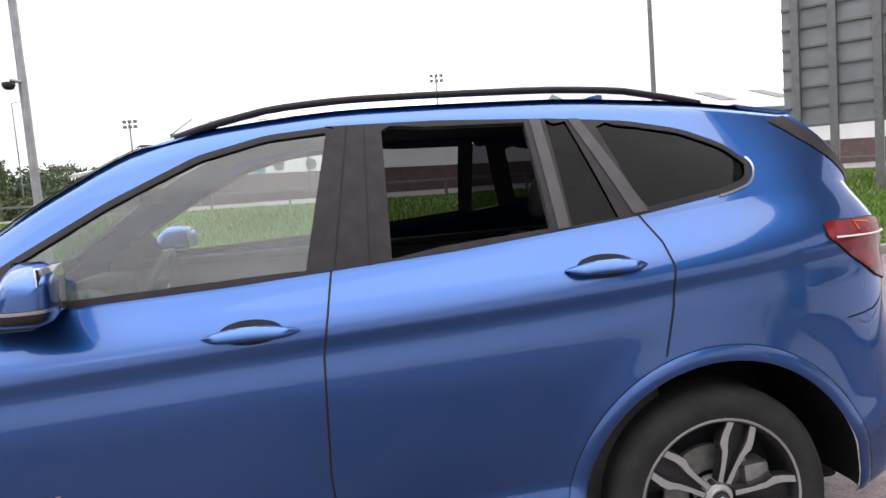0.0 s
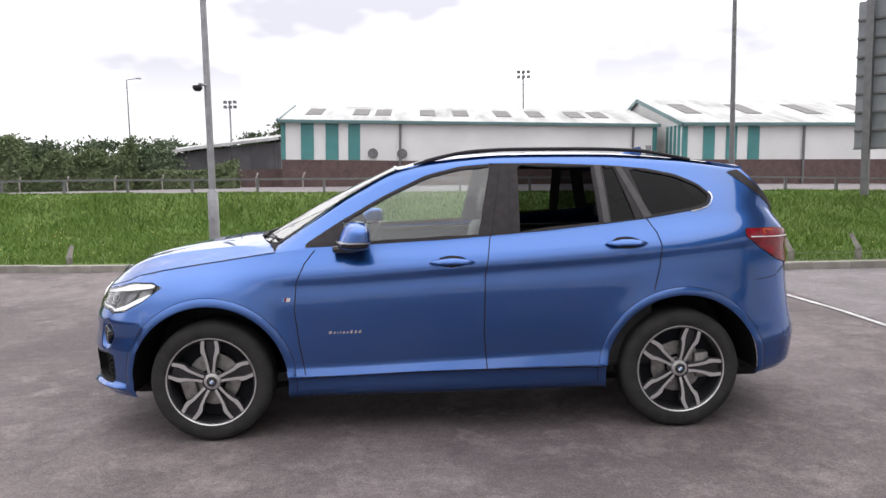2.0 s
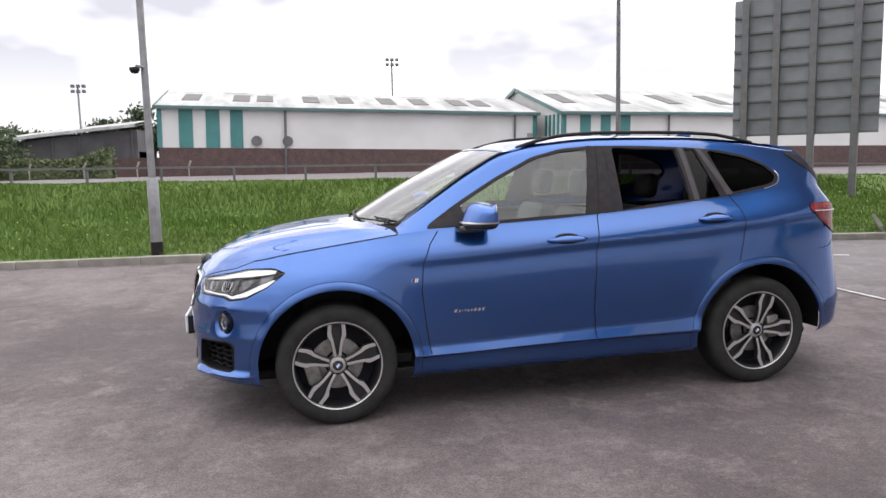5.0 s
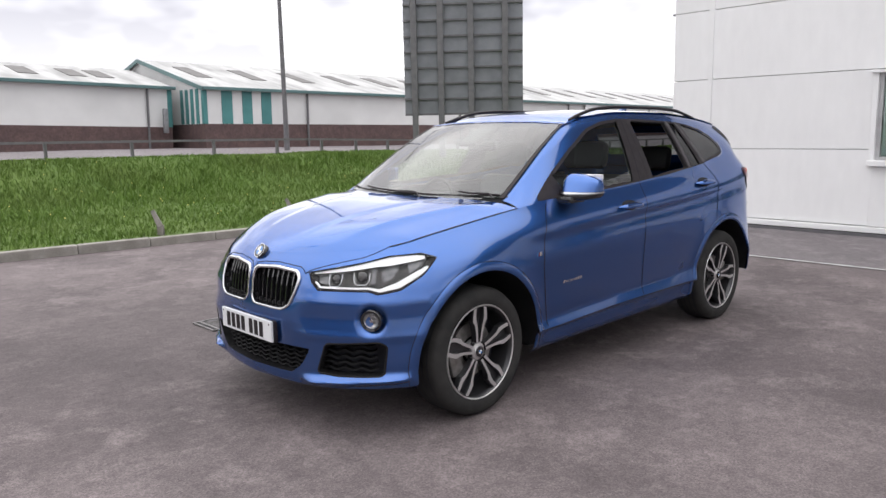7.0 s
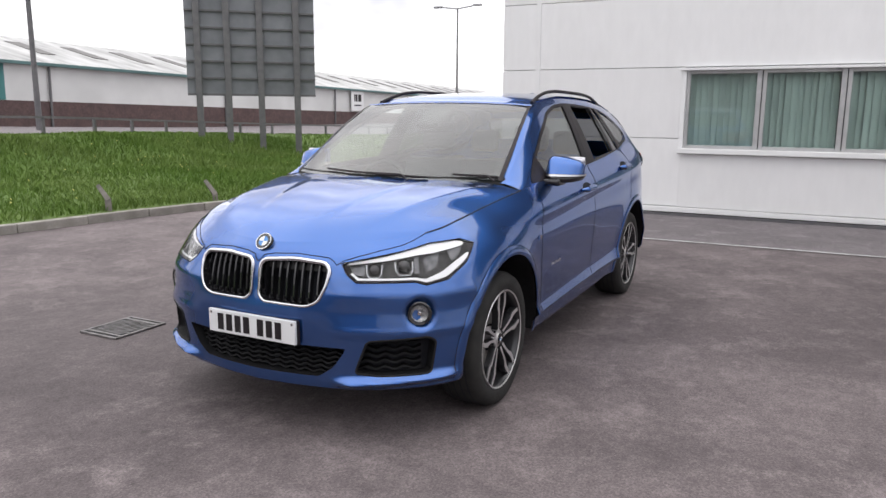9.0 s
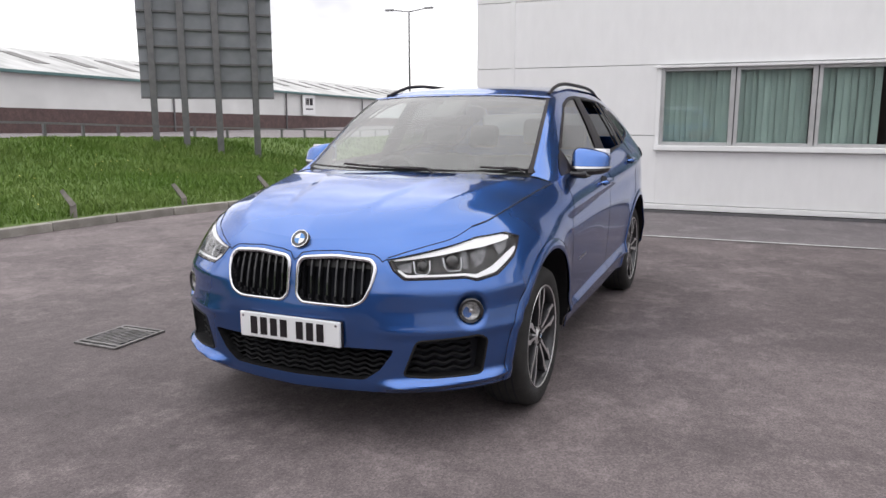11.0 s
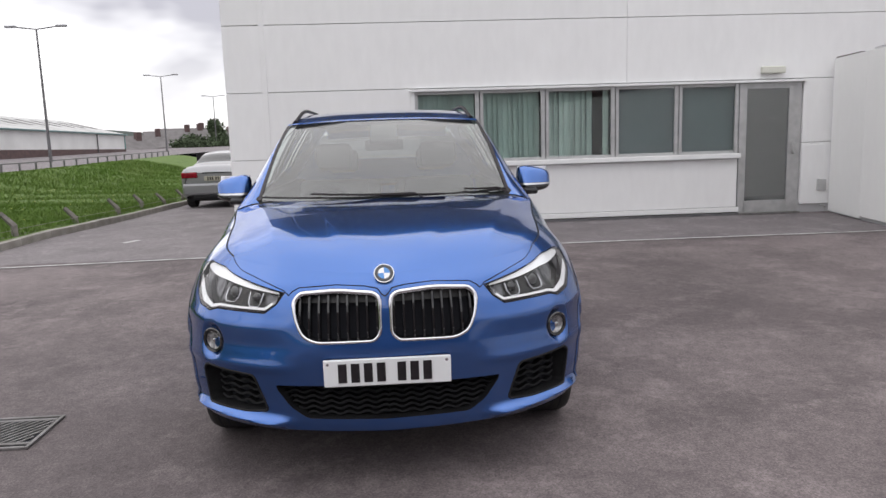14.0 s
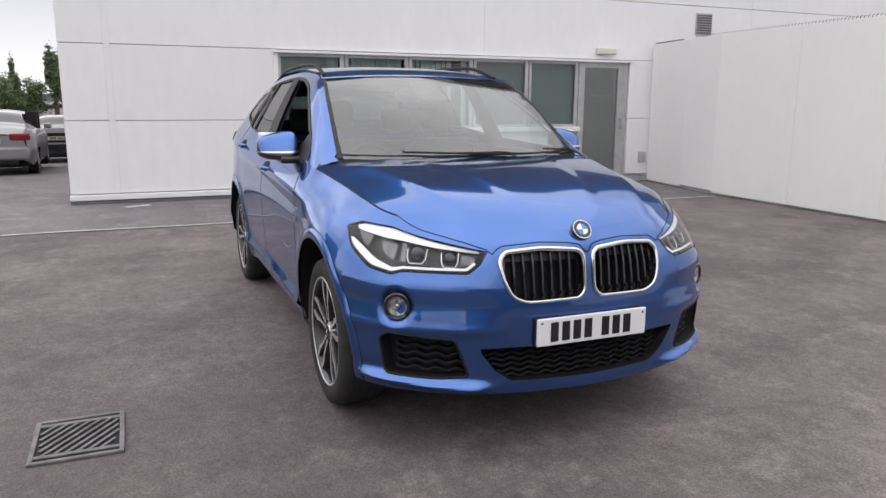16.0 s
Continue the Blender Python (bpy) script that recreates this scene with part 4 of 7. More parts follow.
FRONT_DOOR = [(-0.80, 0.361), (-0.828, 0.54), (-0.85, 0.74), (-0.835, 0.9), (-0.79, 1.0), (-0.735, 1.07), (0.255, 1.14), (0.216, 0.907), (0.205, 0.578), (0.22, 0.38)]
REAR_DOOR = [(0.22, 0.38), (0.205, 0.578), (0.216, 0.907), (0.255, 1.14), (1.15, 1.21), (1.197, 1.13), (1.213, 1.06), (1.2, 0.95), (1.165, 0.81),
             *[(AX + 0.478 * math.cos(a), HUB + 0.478 * math.sin(a)) for a in np.linspace(2.0, 2.95, 8)], (0.905, 0.38)]

car = empty("blue_car", (0, 0, 0))
tagged(car, "metallic blue compact SUV with open rear side window, parked on asphalt", "car")


def both(name, V, F, mat, parent=None, smooth=True, label="", auto=40):
    """The half shape on either side of the car, as two parts."""
    obs = []
    for k, s in enumerate((1, -1)):
        W = [(x, s * y, z) for x, y, z in V]
        G = F if s > 0 else [tuple(reversed(f)) for f in F]
        own = parent[k] if isinstance(parent, list) else parent or car
        obs.append(mk(name, W, G, mat, own, smooth, label, auto))
    return obs


def mirrored(name, V, F, mat, parent=None, smooth=True, label="", auto=40):
    """One part across the middle line, from its half."""
    V = [tuple(map(float, v)) for v in V]
    n = len(V)
    W = V + [(x, -y, z) for x, y, z in V]
    G = list(F) + [tuple(i + n for i in reversed(f)) for f in F]
    ob = mk(name, W, G, mat, parent or car, False, label)
    bm = bmesh.new()
    bm.from_mesh(ob.data)
    bmesh.ops.remove_doubles(bm, verts=bm.verts, dist=0.0008)
    bm.to_mesh(ob.data)
    bm.free()
    if smooth:
        ob.data.shade_smooth()
        ob.data.set_sharp_from_angle(angle=radians(auto))
    return ob


def lower_body():
    nu, nv = 470, 82
    ua = float(u_of_x(-1.65))
    us = np.concatenate([np.linspace(0, ua, 170, endpoint=False), np.linspace(ua, PU[-1], 300)])
    P = []
    for u in us:
        zs = [np.interp(u, PU, r) for r in LZ]
        t = np.linspace(0, len(zs) - 1, nv)
        z = np.interp(t, np.arange(len(zs)), zs)
        P += [(u, q) for q in z]
    P, F = np.array(P), net(nu, nv)
    F = [f[::-1] for f in F]
    for ax in (-AX, AX):
        P, F = trim(P, F, in_u(arch_poly(ax, ARCH)), False)
    for h in HOLES.values():
        P, F = trim(P, F, in_front(h), False)
    P, F = trim(P, F, LAMP_U, False)
    V = skin(P[:, 0], P[:, 1])
    V[P[:, 0] < 1e-6, 1] = 0
    V[P[:, 0] > PU[-1] - 1e-6, 1] = 0
    X = np.interp(P[:, 0], PU, PX)
    mid = np.array([[X[list(f)].mean(), P[list(f), 1].mean()] for f in F])
    fd, rd = inside(FRONT_DOOR, mid), inside(REAR_DOOR, mid)
    shell = [f for f, a, b in zip(F, fd, rd) if not (a or b)]
    Q, G = compact(V, shell)
    mirrored("body", Q, G, "paint", label="metallic blue painted body")
    doors = []
    for nm, sel in (("front_door", fd), ("rear_door", rd)):
        Q, G = compact(V, [f for f, s in zip(F, sel) if s])
        doors.append(both(nm, Q, G, "paint"))
    return doors


DOORS = lower_body()


def ribbon(points, normals, width, lift=0.0015):
    """A flat band that follows a line on the skin."""
    V, F = [], []
    n = len(points)
    for i, (p, m) in enumerate(zip(points, normals)):
        d = (points[min(i + 1, n - 1)] - points[max(i - 1, 0)])
        s = np.cross(d, m)
        s = s / max(np.linalg.norm(s), 1e-9) * width / 2
        V += [p - s + m * lift, p + s + m * lift]
    F = [(2 * i, 2 * i + 2, 2 * i + 3, 2 * i + 1) for i in range(n - 1)]
    return V, F


def skin_line(pts, width=0.006, mat="gap", name="shut_line", closed=False, off=0.0, parent=None):
    """A line along the lower skin through (U, z) points."""
    q = np.array(dense(pts, 0.02, closed))
    if closed:
        q = np.vstack([q, q[:1]])
    p, o = skin(q[:, 0], q[:, 1], off), skin(q[:, 0], q[:, 1], off + 0.01)
    V, F = ribbon(p, (o - p) / 0.01, width)
    return both(name, V, F, mat, parent, False)


for poly in (FRONT_DOOR[:6], FRONT_DOOR[6:] , REAR_DOOR[4:9], [FRONT_DOOR[0], (-0.4, 0.368), (0.22, 0.378), REAR_DOOR[-1]]):
    skin_line(in_u(poly))

# ---- bonnet, screen, roof, side glass frame ----
UA = float(u_of_x(-0.96))
UC = float(u_of_x(-1.86))


def top_edge(u):
    z = np.interp(u, PU, LZ[-1])
    return skin(u, z)


def bonnet():
    n, m = 80, 90
    p, q = np.linspace(0, 1, n), np.linspace(0, 1, m)
    front = top_edge(np.interp(q, [0, 1], [0, UC]))
    side = top_edge(np.interp(p, [0, 1], [UC, UA]))
    mid_x = np.interp(p, [0, 1], [front[0, 0], -1.16])
    mid = np.stack([mid_x, 0 * p, pchip(mid_x, [-2.078, -2.0, -1.8, -1.5, -1.16], [0.885, 0.944, 1.01, 1.07, 1.112])], -1)
    mid[0] = front[0]
    c = side[-1]
    cowl = np.stack([pchip(q, [0, 0.4, 0.8, 1], [-1.16, -1.12, -1.02, c[0]]), q * c[1], pchip(q, [0, 0.5, 0.85, 1], [1.112, 1.108, 1.09, c[2]])], -1)
    V = np.zeros((n, m, 3))
    for i in range(n):
        for j in range(m):
            a = (1 - p[i]) * front[j] + p[i] * cowl[j]
            b = (1 - q[j]) * mid[i] + q[j] * side[i]
            w = q[j] ** 2.3
            k0 = (1 - p[i]) * front[0] + p[i] * cowl[0]
            k1 = (1 - p[i]) * front[-1] + p[i] * cowl[-1]
            b[2] = (1 - q[j]) * k0[2] + q[j] * k1[2] + (1 - w) * (mid[i] - k0)[2] + w * (side[i] - k1)[2]
            k = (1 - p[i]) * (1 - q[j]) * front[0] + (1 - p[i]) * q[j] * front[-1] + p[i] * (1 - q[j]) * cowl[0] + p[i] * q[j] * cowl[-1]
            V[i, j] = a + b - k
    for _ in range(45):
        V[1:-1, 1:-1, 2] += 0.2 * (V[2:, 1:-1, 2] + V[:-2, 1:-1, 2] + V[1:-1, 2:, 2] + V[1:-1, :-2, 2] - 4 * V[1:-1, 1:-1, 2])
        V[1:-1, 0, 2] += 0.2 * (V[2:, 0, 2] + V[:-2, 0, 2] + 2 * V[1:-1, 1, 2] - 4 * V[1:-1, 0, 2])
    # raised middle and the creases that run to the grilles
    P, Q = np.meshgrid(p, q, indexing="ij")
    fade = smooth(0.03, 0.4, P)
    line = 0.52 + 0.36 * P
    d = Q - line
    crest = np.where(d < 0, np.exp(-np.sqrt(d * d + 1e-4) / 0.3), np.exp(-np.sqrt(d * d + 1e-4) / 0.07))
    V[..., 2] += 0.021 * fade * crest * smooth(0.0, 0.22, 1.0 - P) * smooth(0.0, 0.12, 1.0 - Q)
    inner = Q - (0.16 + 0.3 * P)
    V[..., 2] += 0.006 * smooth(0.05, 0.3, P) * smooth(0.0, 0.3, 1.0 - P) * (1 - smooth(-0.04, 0.05, inner))
    F = [f for f in net(n, m)]
    mirrored("bonnet", V.reshape(-1, 3), F, "paint", auto=50)
    # shut line along the wing and the nose
    k = np.arange(0, n)
    pts = V[k, -1]
    nor = np.tile([0, 0.45, 0.89], (len(k), 1))
    A, B = ribbon(pts, nor, 0.007, 0.002)
    both("shut_line", A, B, "gap", None, False)
    skin_line([(UC, float(np.interp(UC, PU, LZ[-1]))), *in_front([(0.7, 0.888), (0.6, 0.868), (0.5, 0.846), (0.424, 0.826)])], 0.005)
    skin_line(in_front([(0.424, 0.823), (0.402, 0.81), (0.388, 0.824), (0.36, 0.838), (0.2, 0.849), (0.08, 0.843), (0.03, 0.834), (0.013, 0.812), (0.0, 0.804)]), 0.005)
    return V


BON = bonnet()

# roof edge line from the foot of the screen to the tail: x, y, z
EX = [-0.96, -0.75, -0.5, -0.25, 0.0, 0.4, 0.9, 1.4, 1.78]
EY = [0.70, 0.675, 0.64, 0.6, 0.578, 0.57, 0.565, 0.55, 0.53]
EZ = [1.095, 1.235, 1.395, 1.515, 1.562, 1.588, 1.582, 1.548, 1.495]


TOP_X = np.maximum.accumulate(top_edge(PU)[:, 0])


def u_top(x):
    """Plan length at which the body's upper edge passes x."""
    return np.interp(x, TOP_X + np.arange(len(PU)) * 1e-7, PU)


def belt(x):
    return top_edge(np.atleast_1d(u_top(x)))


def side_glass(x, z, off=0.0):
    """Skin of the cabin side between the belt and the roof's edge."""
    x, z = np.atleast_1d(np.asarray(x, float)), np.atleast_1d(np.asarray(z, float))
    b = top_edge(u_top(x))
    ey, ez = pchip(x, EX, EY), pchip(x, EX, EZ)
    w = np.clip((z - b[:, 2]) / np.maximum(ez - b[:, 2], 0.01), -0.05, 1.02)
    y = b[:, 1] + (ey - b[:, 1]) * w + 0.055 * w * (1 - w) - 0.02 * smooth(0.9, 1, w) + off * 0.93
    return np.stack([x, y, z + off * 0.36], -1)


GLASS_OUT = rounded([(-0.80, 1.085), (-0.45, 1.095), (0.0, 1.113), (0.6, 1.153), (1.16, 1.208), (1.45, 1.25), (1.53, 1.275), (1.56, 1.33), (1.49, 1.40), (1.37, 1.455), (1.2, 1.492),
                     (0.95, 1.516), (0.6, 1.534), (0.3, 1.538), (0.1, 1.524), (-0.1, 1.477), (-0.35, 1.362), (-0.6, 1.223), (-0.78, 1.11)], 0.03, 3)


TAIL_X = 1.99


def cabin_side():
    nu, nv = 150, 30
    P = []
    ws = np.linspace(0, 1, nv)
    for i in range(nu):
        t = i / (nu - 1)
        for w in ws:
            x = -0.96 + t * ((TAIL_X - (TAIL_X - 1.79) * w) + 0.96)
            b = belt(x)[0, 2]
            e = float(pchip(x, EX, EZ)) if x < 1.78 else 1.495 - 0.2 * (x - 1.78)
            P.append((x, b + (e - b) * w))
    P, F = np.array(P), [f[::-1] for f in net(nu, nv)]
    P, F = trim(P, F, GLASS_OUT, False)
    Q, G = compact(side_glass(P[:, 0], P[:, 1]), F)
    both("cabin_side", Q, G, "paint")
    plane_patch(side_glass, [(1.70, 1.462), (1.775, 1.478), (1.99, 1.245), (1.962, 1.238)], 0.003, "tailgate_fin", "black_satin")




def plane_patch(surface, poly, off, name, mat, parent=None, step=0.03, label="", sides=(1, -1)):
    """A panel with the given outline (x, z) that lies on a skin."""
    A = np.array(poly)
    x0, z0 = A.min(0) - step
    x1, z1 = A.max(0) + step
    nu, nv = int((x1 - x0) / step) + 2, int((z1 - z0) / step) + 2
    P = np.array([(x, z) for x in np.linspace(x0, x1, nu) for z in np.linspace(z0, z1, nv)])
    P, F = trim(P, [f[::-1] for f in net(nu, nv)], poly, True)
    Q, G = compact(surface(P[:, 0], P[:, 1], off), F)
    out = []
    for s in sides:
        W = [(a, s * b, c) for a, b, c in Q]
        own = parent[0 if s > 0 else 1] if isinstance(parent, list) else parent or car
        out.append(mk(name, W, G if s > 0 else [f[::-1] for f in G], mat, own, True, label, 40))
    return out


cabin_side()


def clip_poly(poly, xa, za, xb, zb):
    """The part of an outline on the left of the line from a to b."""
    out = []
    f = lambda p: (xb - xa) * (p[1] - za) - (zb - za) * (p[0] - xa)
    for i in range(len(poly)):
        p, q = poly[i - 1], poly[i]
        a, b = f(p), f(q)
        if a * b < 0:
            t = a / (a - b)
            out.append((p[0] + (q[0] - p[0]) * t, p[1] + (q[1] - p[1]) * t))
        if b >= 0:
            out.append(q)
    return out


def between(poly, lo, hi):
    """The part of an outline between two slanting lines (x at the bottom z=1.1, x at the top z=1.55)."""
    if lo:
        poly = clip_poly(poly, lo[1], 1.55, lo[0], 1.1)
    if hi:
        poly = clip_poly(poly, hi[0], 1.1, hi[1], 1.55)
    return poly


def shrink(poly, d):
    """The outline drawn in by d."""
    P = np.array(poly)
    n = len(P)
    area = 0.5 * np.sum(P[:, 0] * np.roll(P[:, 1], -1) - np.roll(P[:, 0], -1) * P[:, 1])
    sgn = 1 if area > 0 else -1
    out = []
    for i in range(n):
        a, b, c = P[i - 1], P[i], P[(i + 1) % n]
        t = (c - a) / max(np.linalg.norm(c - a), 1e-9)
        out.append(tuple(b + sgn * d * np.array([-t[1], t[0]])))
    return out


def side_windows():
    inner = shrink(GLASS_OUT, 0.014)
    # black frame band round the glass, with its own openings
    outs = {
        "front": shrink(between(GLASS_OUT, (-0.56, -0.74), (0.195, 0.298)), 0.018),
        "rear": shrink(between(GLASS_OUT, (0.405, 0.42), (0.898, 0.885)), 0.018),
        "small": shrink(between(GLASS_OUT, (0.935, 0.925), (1.13, 1.005)), 0.014),
        "quarter": shrink(between(GLASS_OUT, (1.19, 1.06), None), 0.016),
    }
    A = np.array(GLASS_OUT)
    nu, nv = 130, 34
    P = np.array([(x, z) for x in np.linspace(A[:, 0].min() - 0.02, A[:, 0].max() + 0.02, nu) for z in np.linspace(A[:, 1].min() - 0.02, A[:, 1].max() + 0.02, nv)])
    P, F = trim(P, [f[::-1] for f in net(nu, nv)], GLASS_OUT, True)
    for o in outs.values():
        P, F = trim(P, F, o, False)
    Q, G = compact(side_glass(P[:, 0], P[:, 1], 0.003), F)
    both("window_surround", Q, G, "black_satin", None, True, "satin black window surround and pillars")
    Q2 = side_glass(P[:, 0], P[:, 1], -0.02)
    Q, G = compact(Q2, [f[::-1] for f in F])
    both("inner_pillar", Q, G, "interior")
    plane_patch(side_glass, outs["front"], -0.004, "front_side_window", "glass_clear", DOORS[0], sides=(-1,))
    plane_patch(side_glass, outs["small"], -0.004, "rear_door_quarterlight", "glass_dark", DOORS[1])
    plane_patch(side_glass, outs["quarter"], -0.004, "rear_quarter_window", "glass_dark")
    plane_patch(side_glass, outs["rear"], -0.004, "rear_side_window", "glass_mid", DOORS[1], sides=(1,))
    # seam between the doors in the pillar
    for pts, w in (([(0.262, 1.13), (0.335, 1.535)], 0.006), ([(0.36, 1.14), (0.385, 1.53)], 0.004)):
        q = np.array(dense(pts, 0.03, False))
        p, o = side_glass(q[:, 0], q[:, 1], 0.003), side_glass(q[:, 0], q[:, 1], 0.013)
        V, F = ribbon(p, (o - p) / 0.01, w)
        both("shut_line", V, F, "gap", None, False)
    # paler posts in the rear door
    for a in ([(0.903, 1.187), (0.89, 1.518), (0.925, 1.516), (0.938, 1.19)], [(1.135, 1.212), (1.012, 1.51), (1.05, 1.508), (1.183, 1.217)]):
        plane_patch(side_glass, a, 0.006, "window_post", "post_grey", DOORS[1])
    # bright line under and behind the quarter window
    q = np.array(dense(rounded([(1.2, 1.209), (1.45, 1.246), (1.535, 1.27), (1.568, 1.33), (1.49, 1.408)], 0.03, 4)[5:-5], 0.015, False))
    p, o = side_glass(q[:, 0], q[:, 1], 0.004), side_glass(q[:, 0], q[:, 1], 0.014)
    V, F = ribbon(p, (o - p) / 0.01, 0.007)
    both("window_trim", V, F, "satin_metal", None, False, "thin bright window trim")
    return outs


M["post_grey"] = material("grey_satin_post", (0.05, 0.046, 0.05), 0.45, second=(0.065, 0.06, 0.065), scale=15, spec=0.3)
WIN = side_windows()


def screen_and_roof():
    # windscreen between the foot line and the roof front
    n, m = 30, 32
    V = np.zeros((n, m, 3))
    ex = np.linspace(-0.95, -0.27, n)
    for i, x in enumerate(ex):
        e = np.array([x, float(pchip(x, EX, EY)) - 0.006, float(pchip(x, EX, EZ)) + 0.004])
        t = i / (n - 1)
        c = np.array([-1.15 + t * (-0.30 + 1.15), 0, 1.10 + 0.435 * t + 0.02 * math.sin(math.pi * t)])
        for j in range(m):
            q = j / (m - 1)
            V[i, j] = c + (e - c) * np.array([q ** 2.2, q, q ** 2.4])
    mirrored("windscreen", V.reshape(-1, 3), net(n, m), "glass_screen", auto=80)
    # black edge of the screen
    A, B = [], []
    for i in range(n):
        A += [V[i, -1] + [0, 0, 0.002], V[i, -2] + [0, 0, 0.003]]
    both("screen_seal", A, [(2 * i, 2 * i + 2, 2 * i + 3, 2 * i + 1) for i in range(n - 1)], "black_satin", None, False)
    top = V[-1]
    # roof
    n = 60
    R = np.zeros((n, m, 3))
    xs = np.linspace(-0.27, 1.80, n)
    for i, x in enumerate(xs):
        t = i / (n - 1)
        ey, ez = float(pchip(min(x, 1.78), EX, EY)) - 0.004, float(pchip(min(x, 1.78), EX, EZ))
        cz = float(pchip(x, [-0.30, 0.0, 0.4, 0.9, 1.4, 1.85], [1.537, 1.59, 1.612, 1.606, 1.57, 1.51]))
        for j in range(m):
            q = j / (m - 1)
            xx = x + (top[j, 0] - top[-1, 0]) * (1 - smooth(0, 0.25, t)) + 0.05 * (1 - q * q) * smooth(0.8, 1, t)
            zz = cz + (ez - cz) * q ** 2.6 if t > 0.08 else (cz + (ez - cz) * q ** 2.6) * (t / 0.08) + top[j, 2] * (1 - t / 0.08)
            R[i, j] = (xx, ey * q, zz)
    mirrored("roof", R.reshape(-1, 3), net(n, m), "paint", auto=60)
    A, B = ribbon(top + [0, 0, 0.003], np.tile([-0.4, 0, 0.9], (m, 1)), 0.018, 0.002)
    mirrored("screen_header", A, B, "paint", None, False)
    # tailgate: glass, spoiler
    n = 20
    T = np.zeros((n, m, 3))
    for i in range(n):
        t = i / (n - 1)
        zb = float(belt(TAIL_X)[0, 2])
        x, z = 1.788 + (TAIL_X - 1.788) * t, 1.45 + (zb - 1.45) * t
        y = float(side_glass(x, z)[0, 1]) - 0.004
        for j in range(m):
            q = j / (m - 1)
            T[i, j] = (x + (0.10 - 0.03 * t) * (1 - q ** 2.5) + 0.004, y * q, z)
    mirrored("rear_window", T.reshape(-1, 3), net(n, m), "glass_mid", auto=80)
    last = T[-1]
    S = np.zeros((6, m, 3))
    end = top_edge(np.linspace(PU[-1], float(u_top(TAIL_X)), m))
    for i in range(6):
        t = i / 5
        S[i] = last * (1 - t) + end * t
    mirrored("tailgate_top", S.reshape(-1, 3), net(6, m), "paint", auto=60)
    # spoiler lip over the rear window
    bm = bmesh.new()
    rows = []
    for j in range(-10, 11):
        q = abs(j) / 10
        y = 0.525 * j / 10
        x, z = 1.88 - 0.06 * q * q, 1.502 - 0.01 * q * q
        rows.append([bm.verts.new(c) for c in ((1.62, y, z + 0.035), (x, y, z), (x - 0.01, y, z - 0.022), (1.72, y, z - 0.075))])
    for A, B in zip(rows, rows[1:]):
        for k in range(4):
            bm.faces.new((A[k], A[(k + 1) % 4], B[(k + 1) % 4], B[k]))
    for r in (rows[0], rows[-1]):
        bm.faces.new(r)
    bmesh.ops.recalc_face_normals(bm, faces=bm.faces)
    part("roof_spoiler", bm, "paint", car, "blue roof spoiler")
    # roof rails
    for s in (1, -1):
        xs = np.linspace(-0.17, 1.5, 26)
        path = []
        for x in xs:
            t = (x + 0.17) / 1.67
            lift = 0.03 * min(1, math.sin(math.pi * min(max(t, 0.0), 1)) * 2.0)
            path.append((x, s * (float(pchip(x, EX, EY)) - 0.03), float(pchip(x, EX, EZ)) + 0.002 + lift))
        tube("roof_rail", path, 0.0115, "black_satin", car, 8, "black roof rail")
    return V


SCREEN = screen_and_roof()


